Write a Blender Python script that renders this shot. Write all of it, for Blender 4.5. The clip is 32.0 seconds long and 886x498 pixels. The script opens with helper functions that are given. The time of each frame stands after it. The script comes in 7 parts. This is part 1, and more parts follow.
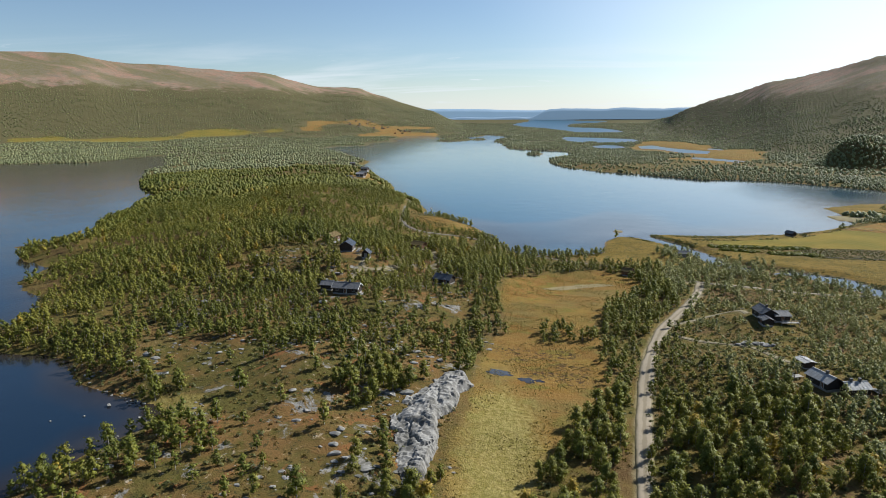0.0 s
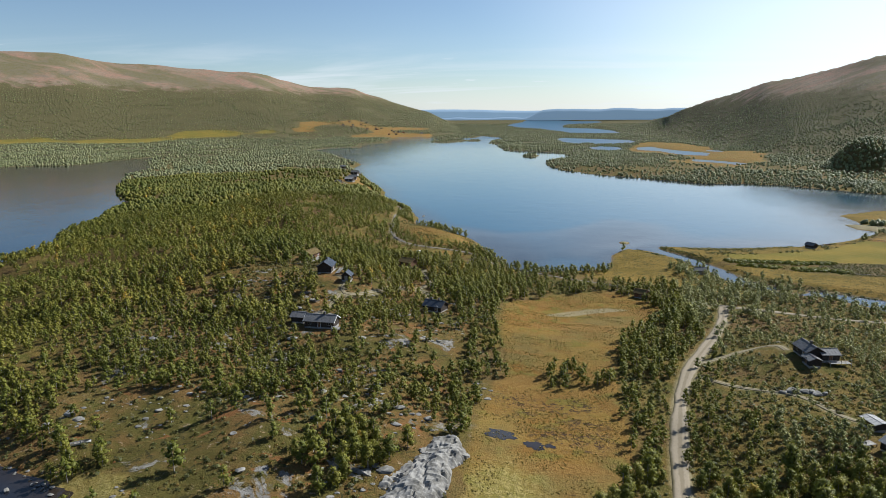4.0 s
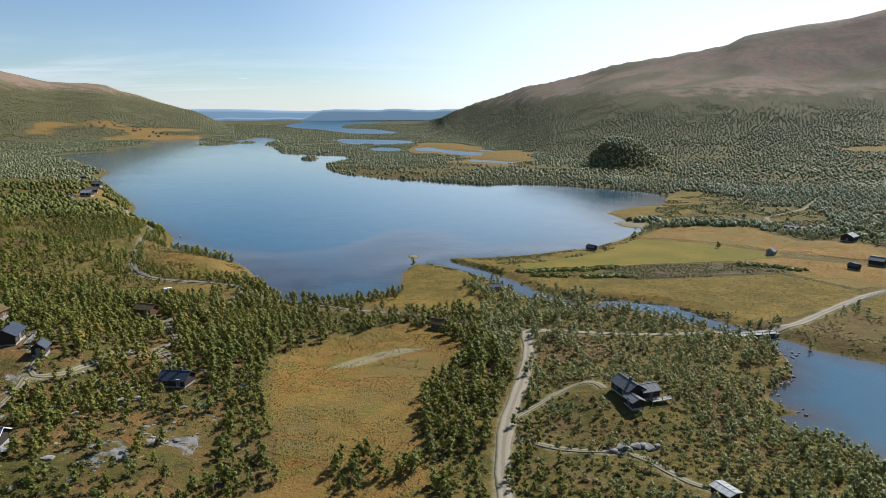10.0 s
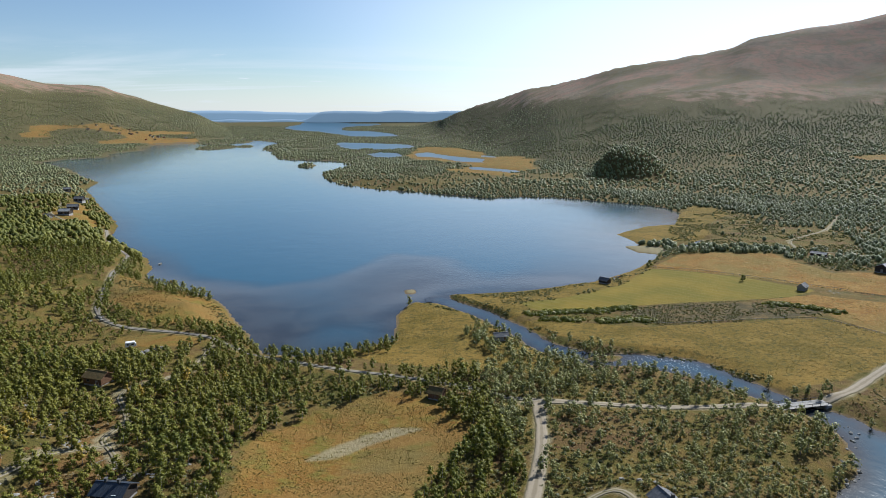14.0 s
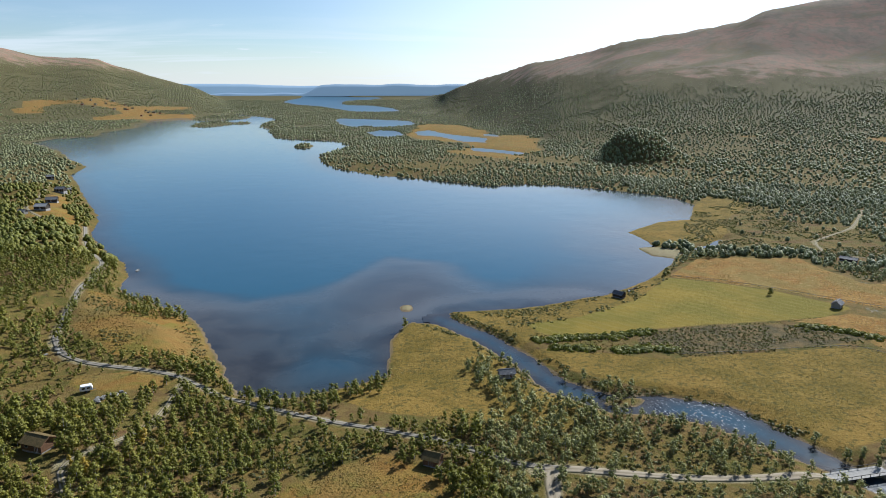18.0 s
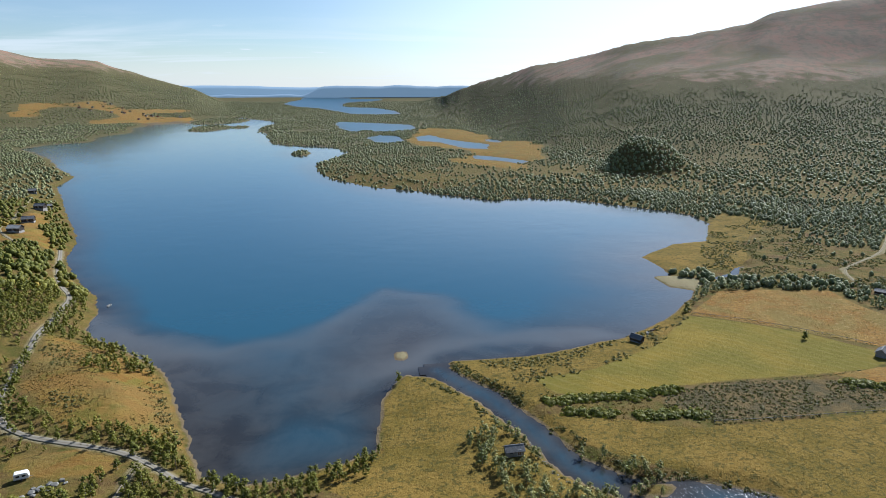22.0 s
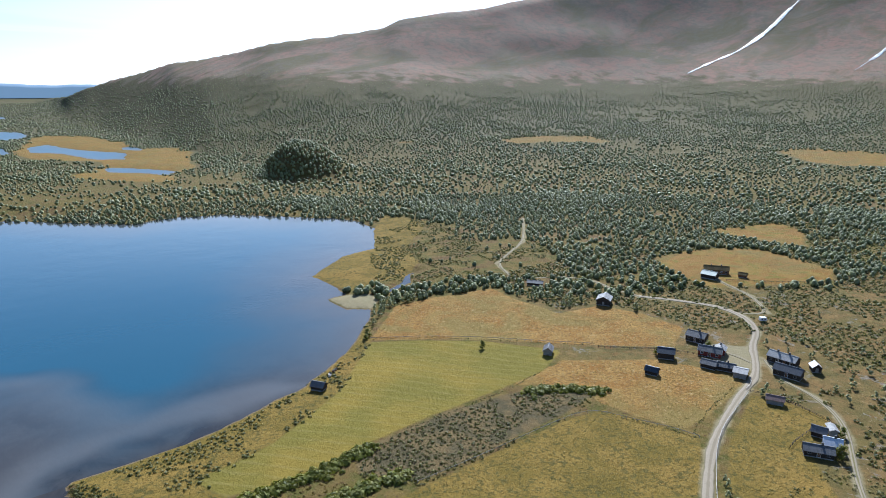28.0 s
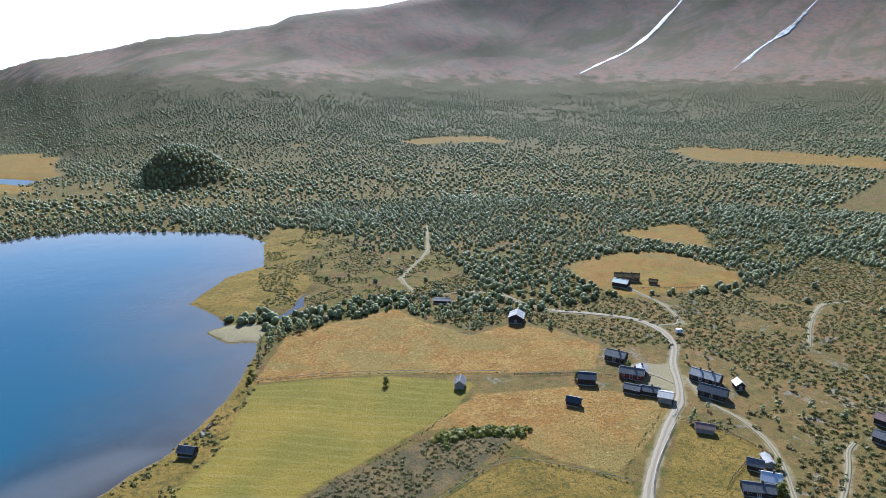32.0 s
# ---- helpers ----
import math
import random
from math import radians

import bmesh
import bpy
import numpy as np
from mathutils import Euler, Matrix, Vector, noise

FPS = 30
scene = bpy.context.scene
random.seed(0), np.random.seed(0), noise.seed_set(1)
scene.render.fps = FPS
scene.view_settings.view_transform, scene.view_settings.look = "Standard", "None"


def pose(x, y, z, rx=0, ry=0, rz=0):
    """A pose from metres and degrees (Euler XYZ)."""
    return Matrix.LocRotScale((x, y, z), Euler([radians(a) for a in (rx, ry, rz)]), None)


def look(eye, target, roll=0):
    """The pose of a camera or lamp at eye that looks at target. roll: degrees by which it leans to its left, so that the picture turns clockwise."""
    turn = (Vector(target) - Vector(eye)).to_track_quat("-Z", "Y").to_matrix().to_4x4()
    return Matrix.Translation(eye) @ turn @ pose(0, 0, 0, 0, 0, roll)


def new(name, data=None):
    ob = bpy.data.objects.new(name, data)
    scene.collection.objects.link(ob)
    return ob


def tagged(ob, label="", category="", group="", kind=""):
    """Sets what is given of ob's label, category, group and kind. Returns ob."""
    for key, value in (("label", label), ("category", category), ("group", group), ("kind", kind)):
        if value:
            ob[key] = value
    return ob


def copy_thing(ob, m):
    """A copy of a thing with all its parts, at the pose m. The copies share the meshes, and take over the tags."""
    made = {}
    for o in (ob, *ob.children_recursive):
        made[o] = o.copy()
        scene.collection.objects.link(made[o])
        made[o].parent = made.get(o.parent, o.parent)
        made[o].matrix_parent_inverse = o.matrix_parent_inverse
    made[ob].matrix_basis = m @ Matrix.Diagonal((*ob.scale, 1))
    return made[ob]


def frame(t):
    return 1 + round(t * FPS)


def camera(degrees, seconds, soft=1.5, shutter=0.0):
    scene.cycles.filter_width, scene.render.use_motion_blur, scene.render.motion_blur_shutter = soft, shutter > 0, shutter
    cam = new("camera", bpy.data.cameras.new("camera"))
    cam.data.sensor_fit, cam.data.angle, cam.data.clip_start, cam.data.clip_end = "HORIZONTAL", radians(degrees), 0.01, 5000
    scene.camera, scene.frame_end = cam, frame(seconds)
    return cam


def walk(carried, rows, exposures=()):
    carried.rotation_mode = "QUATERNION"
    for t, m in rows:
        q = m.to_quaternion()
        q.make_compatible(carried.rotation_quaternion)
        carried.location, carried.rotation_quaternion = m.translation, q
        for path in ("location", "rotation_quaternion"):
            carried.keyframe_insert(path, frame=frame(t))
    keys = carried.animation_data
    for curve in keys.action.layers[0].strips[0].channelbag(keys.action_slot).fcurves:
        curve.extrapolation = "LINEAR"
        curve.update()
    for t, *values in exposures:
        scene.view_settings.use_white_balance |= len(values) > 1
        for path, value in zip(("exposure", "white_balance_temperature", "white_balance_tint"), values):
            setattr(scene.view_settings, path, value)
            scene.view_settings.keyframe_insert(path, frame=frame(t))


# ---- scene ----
# the flight: seconds, place, tilt, heading, roll
FLIGHT = [
    (0, -0.00, -0.00, 78.47, 78.179, 11.525, -0.23),
    (0.5, -0.69, 4.21, 78.47, 78.181, 11.528, -0.23),
    (1, -1.41, 8.41, 78.57, 78.184, 11.525, -0.23),
    (1.5, -2.13, 12.56, 78.72, 78.177, 11.511, -0.22),
    (2, -2.86, 16.67, 78.88, 78.183, 11.499, -0.21),
    (2.5, -3.59, 20.80, 79.05, 78.189, 11.496, -0.20),
    (4.5, -5.83, 37.97, 79.94, 78.238, 10.451, -0.33),
    (5, -6.41, 42.17, 80.07, 78.217, 7.992, -0.27),
    (5.5, -6.92, 46.45, 80.18, 78.196, 4.614, -0.20),
    (6, -7.15, 50.66, 80.23, 78.183, 1.263, -0.12),
    (6.5, -7.05, 54.82, 80.24, 78.180, -1.507, -0.07),
    (7, -6.67, 59.01, 80.29, 78.190, -3.821, -0.06),
    (7.5, -6.16, 63.31, 80.36, 78.202, -5.979, -0.07),
    (8, -5.54, 67.61, 80.44, 78.212, -7.477, -0.08),
    (8.5, -4.94, 71.81, 80.41, 78.220, -8.243, -0.04),
    (9, -4.35, 75.97, 80.38, 78.227, -8.363, 0.00),
    (9.5, -3.81, 80.04, 80.44, 78.225, -8.374, -0.01),
    (10, -3.22, 84.16, 80.79, 78.188, -8.367, -0.04),
    (10.5, -2.48, 88.41, 81.70, 78.148, -8.350, -0.04),
    (11, -1.75, 92.78, 83.07, 78.142, -8.345, -0.01),
    (11.5, -1.03, 97.19, 84.69, 78.156, -8.335, 0.01),
    (12, -0.35, 101.58, 86.31, 78.158, -8.345, 0.01),
    (12.5, 0.30, 106.00, 87.87, 78.172, -8.345, 0.01),
    (13, 0.98, 110.38, 89.39, 78.190, -8.328, 0.01),
    (13.5, 1.70, 114.75, 90.87, 78.194, -8.327, 0.01),
    (14, 2.47, 119.06, 92.35, 78.198, -8.315, 0.01),
    (14.5, 3.31, 123.37, 93.81, 78.120, -8.307, -0.00),
    (16.5, 6.44, 140.42, 100.15, 75.792, -8.219, 0.01),
    (17, 7.18, 144.56, 101.74, 75.770, -8.204, 0.01),
    (17.5, 7.92, 148.75, 103.32, 75.765, -8.174, 0.01),
    (18, 8.63, 152.98, 104.88, 75.761, -8.149, 0.03),
    (18.5, 9.35, 157.28, 106.50, 75.761, -8.119, 0.04),
    (19, 10.13, 161.63, 108.18, 75.751, -8.094, 0.03),
    (19.5, 10.98, 166.13, 109.84, 75.728, -8.081, 0.01),
    (20, 11.79, 170.68, 111.45, 75.708, -8.071, -0.00),
    (20.5, 12.58, 175.17, 112.84, 75.738, -8.055, 0.00),
    (21, 13.36, 179.48, 113.81, 75.766, -8.041, 0.01),
    (21.5, 14.09, 183.61, 114.32, 75.776, -8.023, 0.02),
    (22, 14.86, 187.54, 114.58, 75.769, -7.997, 0.01),
    (22.5, 15.78, 191.44, 114.84, 75.775, -8.010, -0.00),
    (23, 16.91, 195.48, 115.16, 75.780, -9.095, -0.02),
    (23.5, 18.28, 199.55, 115.51, 75.770, -13.174, -0.01),
    (24, 19.71, 203.62, 115.86, 75.743, -17.636, 0.01),
    (24.5, 21.26, 207.66, 116.19, 75.742, -21.008, 0.05),
    (25, 23.00, 211.69, 116.48, 75.743, -23.614, 0.08),
    (25.5, 24.92, 215.75, 116.73, 75.722, -26.132, 0.11),
    (27.5, 35.88, 230.97, 117.13, 75.754, -35.911, 0.15),
    (28, 39.02, 234.43, 117.30, 75.756, -37.965, 0.16),
    (28.5, 42.15, 237.78, 117.47, 75.749, -39.481, 0.17),
    (29, 45.23, 241.04, 117.59, 75.752, -40.677, 0.18),
    (29.5, 48.32, 244.27, 117.71, 75.744, -41.672, 0.18),
    (30, 51.50, 247.47, 117.85, 75.740, -42.712, 0.19),
    (30.5, 54.73, 250.66, 117.96, 75.722, -43.886, 0.21),
    (31, 58.02, 253.74, 118.03, 75.720, -45.056, 0.23),
    (31.5, 61.31, 256.82, 118.04, 75.711, -46.149, 0.26),
    (32, 64.60, 259.92, 117.98, 75.717, -46.860, 0.28),
]
cam = camera(69.98, 32.0, soft=0.5)
walk(cam, [(t, pose(x, y, z, tilt, 0, turn) @ pose(0, 0, 0, 0, 0, roll)) for t, x, y, z, tilt, turn, roll in FLIGHT],
     [(0.0, 0.63, 6050, 8), (6.0, 0.59, 5950, 8), (13.0, 0.57, 5800, 8), (18.0, 0.66, 5750, 8), (22.5, 0.66, 5650, 8), (25.0, 0.77, 5550, 9), (28.0, 0.95, 5330, 10), (32.0, 1.08, 5200, 11)])

# ---- sky and sun ----
SUN_AZ, SUN_EL = radians(47), radians(36)  # clockwise from +y, above the horizon
to_sun = Vector((math.sin(SUN_AZ) * math.cos(SUN_EL), math.cos(SUN_AZ) * math.cos(SUN_EL), math.sin(SUN_EL)))
sun = new("sun", bpy.data.lights.new("sun", "SUN"))
sun.data.energy, sun.data.angle, sun.data.color = 5.0, radians(0.53), (1.0, 0.95, 0.87)
sun.matrix_world = look(to_sun * 1000, (0, 0, 0))


class Nodes:
    """A small wrapper to write node trees in short lines."""

    def __init__(self, tree):
        self.tree = tree
        tree.nodes.clear()

    def put(self, kind, ins=None, **props):
        node = self.tree.nodes.new(kind)
        for key, value in props.items():
            setattr(node, key, value)
        for key, value in (ins or {}).items():
            self.set(node.inputs[key], value)
        return node

    def set(self, socket, value):
        if isinstance(value, bpy.types.Node):
            value = value.outputs[0]
        if isinstance(value, bpy.types.NodeSocket):
            self.tree.links.new(value, socket)
        else:
            socket.default_value = (*value, 1.0) if isinstance(value, tuple) and len(value) == 3 and socket.type == "RGBA" else value

    def math(self, op, a, b=0.0, c=None, clamp=False):
        node = self.put("ShaderNodeMath", {0: a, 1: b}, operation=op, use_clamp=clamp)
        if c is not None:
            self.set(node.inputs[2], c)
        return node.outputs[0]

    def mix(self, f, a, b, blend="MIX"):
        node = self.put("ShaderNodeMix", data_type="RGBA", blend_type=blend, clamp_factor=True)
        for k, value in ((0, f), (6, a), (7, b)):
            self.set(node.inputs[k], value)
        return node.outputs[2]

    def noise(self, scale, detail=3.0, rough=0.55, at=None, distort=0.0):
        node = self.put("ShaderNodeTexNoise", {"Scale": scale, "Detail": detail, "Roughness": rough, "Distortion": distort})
        if at is not None:
            self.set(node.inputs["Vector"], at)
        return node.outputs["Fac"]

    def step(self, value, low, high):
        node = self.put("ShaderNodeMapRange", {"Value": value, "From Min": low, "From Max": high}, interpolation_type="SMOOTHSTEP")
        return node.outputs[0]

    def attr(self, name, out="Fac"):
        return self.put("ShaderNodeAttribute", attribute_name=name).outputs[out]

    def place(self):
        return self.put("ShaderNodeNewGeometry").outputs["Position"]

    def bump(self, height, strength=0.5, distance=0.1):
        return self.put("ShaderNodeBump", {"Height": height, "Strength": strength, "Distance": distance}).outputs[0]


world = bpy.data.worlds.new("sky")
scene.world = world
world.use_nodes = True
n = Nodes(world.node_tree)
sky = n.put("ShaderNodeTexSky", sky_type="NISHITA", sun_disc=False, sun_elevation=SUN_EL, sun_rotation=SUN_AZ,
            altitude=900, air_density=1.0, dust_density=0.8, ozone_density=1.4)
ray_way = n.put("ShaderNodeTexCoord").outputs["Generated"]
split = n.put("ShaderNodeSeparateXYZ", {0: ray_way})
high = n.math("MAXIMUM", split.outputs[2], 0.004)
flat = n.put("ShaderNodeCombineXYZ", {0: n.math("DIVIDE", split.outputs[0], n.math("ADD", high, 0.08)), 1: n.math("DIVIDE", split.outputs[1], n.math("ADD", high, 0.08)), 2: 0.0})
veil = n.noise(0.55, 5, 0.6, n.put("ShaderNodeMapping", {"Vector": flat, "Scale": (0.5, 1.5, 1.0), "Location": (3.1, 0.4, 0)}), 0.6)
puffs = n.noise(2.6, 6, 0.6, n.put("ShaderNodeMapping", {"Vector": flat, "Scale": (0.8, 1.6, 1.0)}))
low = n.math("SUBTRACT", 1.0, n.step(split.outputs[2], 0.04, 0.125))
cover = n.math("MULTIPLY", n.step(veil, 0.40, 0.64), low)
cover = n.math("MAXIMUM", cover, n.math("SUBTRACT", 0.95, n.step(split.outputs[2], -0.01, 0.075)))
glare = n.put("ShaderNodeVectorMath", {0: ray_way, 1: tuple(to_sun)}, operation="DOT_PRODUCT").outputs["Value"]
cover = n.math("MAXIMUM", n.math("MULTIPLY", cover, 0.65), n.math("MULTIPLY", n.step(puffs, 0.63, 0.72), n.math("MULTIPLY", low, 0.7)))
white = n.put("ShaderNodeMix", data_type="RGBA", blend_type="MIX")
n.set(white.inputs[0], cover), n.set(white.inputs[6], sky), n.set(white.inputs[7], (8.3, 8.5, 8.7, 1.0))
# thin bright haze round the sun
bright = n.mix(n.math("MULTIPLY", n.math("MULTIPLY", n.step(glare, 0.52, 0.95), 0.75), n.math("SUBTRACT", 1.0, n.step(split.outputs[2], 0.10, 0.32))), white.outputs[2], (12.8, 13.2, 13.4, 1.0))
n.put("ShaderNodeOutputWorld", {0: n.put("ShaderNodeBackground", {"Color": bright, "Strength": 0.068})})

# ---- plan of the place (metres; z = 0 is the level of the large lake) ----
MID = (20.0, 170.0, 100.0)  # about the middle of the flight
LAKE = [(-36, 364), (-43, 386), (-57, 424), (-70, 448), (-98, 474), (-119, 500), (-123, 528), (-133, 553), (-160, 592), (-186, 645), (-203, 706), (-248, 800), (-300, 912), (-335, 985),
        (-352, 1085), (-395, 1155), (-560, 1440), (-623, 1526), (-616, 1640), (-563, 1683), (-569, 1745), (-602, 1816), (-568, 2005), (-632, 2184), (-627, 2324), (-695, 2464), (-575, 2590), (-533, 2750), (-439, 2928), (-316, 2670), (-229, 2457), (-259, 2233),
        (-244, 2068), (-202, 1881), (-191, 1766), (-153, 1601), (-102, 1551), (-31, 1501), (13, 1378), (-15, 1303), (-46, 1178), (-16, 1025), (34, 947)]
LAKE += [(98, 895), (159, 836), (189, 845), (240, 832), (278, 790), (316, 750), (325, 722), (321, 692), (283, 631), (253, 625), (212, 593), (214, 575), (212, 540), (213, 521), (200, 502), (170, 474), (141, 454),
         (98, 440), (73, 439), (52, 439), (50, 420), (33, 427), (22, 407), (21, 391), (19, 372), (10, 367), (-9, 361), (-22, 359)]
RIVER = [(46, 430, 7.0), (62, 404, 8), (72, 380, 8), (80, 354, 8), (94, 339, 9), (110, 336, 10), (126, 326, 12), (137, 306, 9), (144, 292, 6), (152, 278, 7)]
CREEK = [(224, 534, 2.6), (238, 538, 2.6), (253, 545, 3.2), (262, 557, 2.0), (270, 560, 1.2)]
SHELF = [(-124, 520), (-110, 470), (-30, 355), (30, 425), (52, 440), (141, 455), (120, 470), (88, 478), (66, 520), (30, 545), (2, 512), (-18, 482), (-46, 470), (-72, 478), (-100, 498)]
VILLAGE_FIELDS = [(-1100, 2880), (-940, 2930), (-640, 2620), (-700, 2540), (-900, 2680)]
SLOPE_MEADOWS = [[(622, 1176), (715, 1167), (684, 1125), (612, 1144)], [(848, 1083), (993, 1021), (977, 956), (834, 1040)], [(1143, 758), (1160, 629), (1200, 426), (1104, 410), (1026, 582), (1074, 706)]]
FARMLAND = [(54, 440), (98, 442), (172, 477), (222, 512), (285, 500), (284, 447), (310, 440), (317, 415), (316, 392), (300, 345), (232, 322), (148, 297), (140, 316), (122, 342), (96, 352), (74, 388)]
FARM_YARD = [(293, 350), (304, 349), (316, 360), (309, 372), (297, 376), (292, 366)]
POND = [(146, 284), (158, 274), (166, 264), (200, 236), (240, 190), (240, 60), (200, 20), (150, 80), (135, 140), (122, 198), (116, 214), (109, 222), (112, 229), (120, 228), (117, 238), (120, 246), (133, 254), (140, 266)]
WEST_LAKE = [(-172, 155), (-153, 157), (-143, 153), (-132, 142), (-118, 135), (-108, 133), (-99, 127), (-96, 120), (-100, 112), (-102, 100), (-106, 88), (-112, 60), (-190, 30), (-420, 40), (-900, 300), (-1150, 700), (-760, 900),
             (-770, 1110), (-600, 866), (-560, 760), (-450, 600), (-373, 509), (-343, 439), (-310, 363), (-290, 334), (-284, 300), (-303, 294), (-270, 263), (-245, 255), (-241, 238), (-224, 216), (-209, 210), (-196, 195), (-186, 174), (-260, 172), (-262, 158)]
FAR_LAKES = [[(-46, 2391), (-25, 2499), (90, 2404), (195, 2282), (212, 2155), (171, 2000), (104, 1939), (53, 1995), (14, 1954), (-18, 2082)], [(43, 1745), (85, 1834), (123, 1769), (125, 1615), (85, 1562), (63, 1610)],
             [(158, 1746), (207, 1794), (241, 1637), (298, 1510), (277, 1403), (235, 1434), (209, 1576), (159, 1621)], [(225, 1293), (252, 1270), (292, 1194), (274, 1153), (250, 1200), (220, 1237)], [(318, 1660), (345, 1635), (333, 1565), (308, 1590)],
             [(-430, 4780), (-340, 4790), (-311, 4672), (-393, 4363), (-390, 4197), (-296, 3918), (-164, 3749), (-53, 3434), (15, 3193), (114, 3090), (240, 3164), (229, 3503), (139, 3778), (-8, 3846), (-45, 4073), (-17, 4355), (166, 4510), (230, 4640), (20, 4740), (-214, 4790)]]
BOG = [(-21, 90), (-25, 130), (-23, 147), (-25, 164), (-25, 206), (-20, 213), (-27, 250), (-28, 285), (-10, 304), (14, 318), (30, 302), (38, 287), (17, 255), (11, 213), (13, 193), (13, 168), (1, 135), (-7, 115), (-5, 90)]
GREEN_FIELD = [(83, 413), (110, 418), (148, 440), (184, 476), (226, 441), (246, 412), (223, 402), (191, 401), (162, 401), (132, 399), (104, 395), (88, 400)]
TAN_NORTH = [(185, 478), (222, 511), (283, 500), (280, 480), (282, 446), (307, 440), (315, 417), (314, 393), (290, 383), (253, 416), (227, 442)]
TAN_MID = [(203, 402), (239, 404), (271, 380), (284, 350), (276, 343), (243, 339), (228, 339), (222, 357), (220, 370), (226, 384)]
OLIVE_SOUTH = [(70, 388), (100, 380), (128, 368), (161, 369), (202, 369), (217, 365), (227, 333), (214, 325), (199, 316), (170, 304), (148, 300), (140, 318), (122, 340), (100, 352), (85, 366)]
OLIVE_EAST = [(207, 312), (232, 325), (271, 337), (276, 327), (276, 311), (247, 306), (228, 290), (205, 285)]
THICKETS = [[(-84, 393), (-70, 392), (-55, 383), (-48, 386), (-37, 364), (-50, 365), (-71, 376), (-78, 382)], [(-54, 360), (-43, 356), (-34, 339), (-35, 331), (-49, 330), (-52, 343)], [(-27, 364), (-18, 366), (-15, 350), (-25, 351)], [(-3, 360), (12, 370), (22, 372), (15, 357), (-3, 351), (-13, 354)], [(94, 346), (112, 343), (110, 337), (97, 337)], [(288, 505), (304, 503), (292, 475), (275, 470), (272, 485)], [(226, 521), (264, 524), (287, 513), (281, 504), (254, 514), (226, 516)]]
WEST_HEATH = [(-183, 180), (-150, 172), (-125, 156), (-112, 140), (-97, 122), (-97, 90), (-60, 80), (-38, 100), (-42, 132), (-60, 140), (-90, 160), (-130, 175)]
SHORE_HEATH = [(293, 645), (359, 708), (372, 650), (345, 600), (385, 580), (383, 561), (343, 490), (312, 502), (284, 522), (255, 526), (229, 526), (230, 543)]
RUST_HEATH = [(-94, 374), (-72, 376), (-58, 369), (-57, 361), (-70, 360), (-84, 362)]
GREEN_BOG = [(-24, 152), (-16, 162), (-7, 151), (-4, 134), (-5, 110), (-20, 110), (-22, 129)]
GOLD_GRASS = [(-106, 134), (-89, 135), (-83, 126), (-89, 122), (-97, 124)]
PEAT = [(-18, 196, 4), (-3, 195, 5), (-2, 175, 6), (-14, 188, 3), (2, 184, 4)]
SCRUB = [(132, 397), (169, 400), (198, 396), (213, 392), (226, 376), (203, 372), (170, 372), (140, 371), (129, 376), (125, 388)]
SHORE_GRASS = [(54, 440), (98, 442), (141, 456), (172, 476), (200, 503), (186, 478), (148, 440), (110, 417), (84, 412), (88, 398), (72, 388), (72, 402), (56, 424)]
ORANGE_A = [(417, 479), (468, 471), (501, 445), (477, 390), (450, 379), (419, 395), (382, 417), (392, 454)]
ORANGE_B = [(524, 513), (604, 481), (531, 422), (520, 477)]
TONGUE = [(211, 590), (249, 626), (281, 632), (320, 690), (352, 725), (370, 679), (301, 615), (281, 572), (259, 554), (216, 551)]
SPIT = [(34, 428), (23, 405), (21, 371), (10, 366), (-5, 360), (12, 345), (20, 340), (47, 333), (76, 322), (84, 334), (66, 366), (57, 395), (64, 384), (57, 406), (47, 425)]
SPIT_SOUTH = [(-5, 360), (10, 366), (21, 373), (40, 373), (56, 362), (68, 340), (76, 322), (47, 333), (20, 340)]
MEADOW_TREES = (-84, 440, 13)
SANDBAR = [(199, 545), (212, 545), (221, 537), (222, 529), (211, 517), (200, 526)]
SANDY_BOG = [(-12, 275), (-2, 284), (12, 291), (22, 289), (8, 284), (-4, 276)]
WEST_MEADOW = [(-36, 363), (-57, 422), (-80, 455), (-108, 473), (-121, 471), (-108, 417), (-83, 390), (-42, 380)]
FARM_OPEN = [(240, 420), (283, 470), (310, 440), (374, 430), (432, 372), (560, 360), (520, 200), (260, 180), (200, 260), (205, 290), (278, 335), (260, 380)]
OUTCROP = [(-30, 111), (-27, 115), (-27.5, 126), (-29, 138), (-28, 145), (-25.5, 155), (-26, 165), (-33, 164), (-36, 150), (-40, 136), (-37, 125), (-32, 114)]
MARSH = [(172, 1820), (219, 2154), (272, 2034), (339, 1792), (355, 1609), (383, 1433), (372, 1340), (302, 1151), (250, 1050), (229, 1079), (180, 1127), (143, 1162), (160, 1198), (226, 1228), (225, 1387), (130, 1527)]
WEST_FIELDS = [(-1768, 1717), (-1620, 1827), (-1322, 1816), (-1385, 2128), (-1119, 2413), (-1179, 2491), (-1449, 2268), (-1504, 2070), (-1693, 1912), (-1833, 1783)]
HAMLET_STRIPS = [[(-1150, 2683), (-1052, 2868), (-830, 2811), (-632, 3038), (-595, 2870), (-804, 2664), (-1025, 2745), (-1116, 2606)], [(-864, 2459), (-732, 2614), (-565, 2684), (-546, 2556), (-693, 2479), (-816, 2374)], [(-1144, 2530), (-1083, 2612), (-974, 2562), (-1025, 2475), (-1112, 2461)]]
HUT_MEADOW = [(-233, 657), (-215, 658), (-196, 652), (-226, 704), (-228, 739), (-285, 855), (-318, 896), (-312, 870), (-262, 744), (-250, 690)]
SPIT_TREES = [(47, 372), (57, 380), (66, 352), (68, 342), (80, 338), (86, 325), (75, 322), (62, 325), (54, 340)]
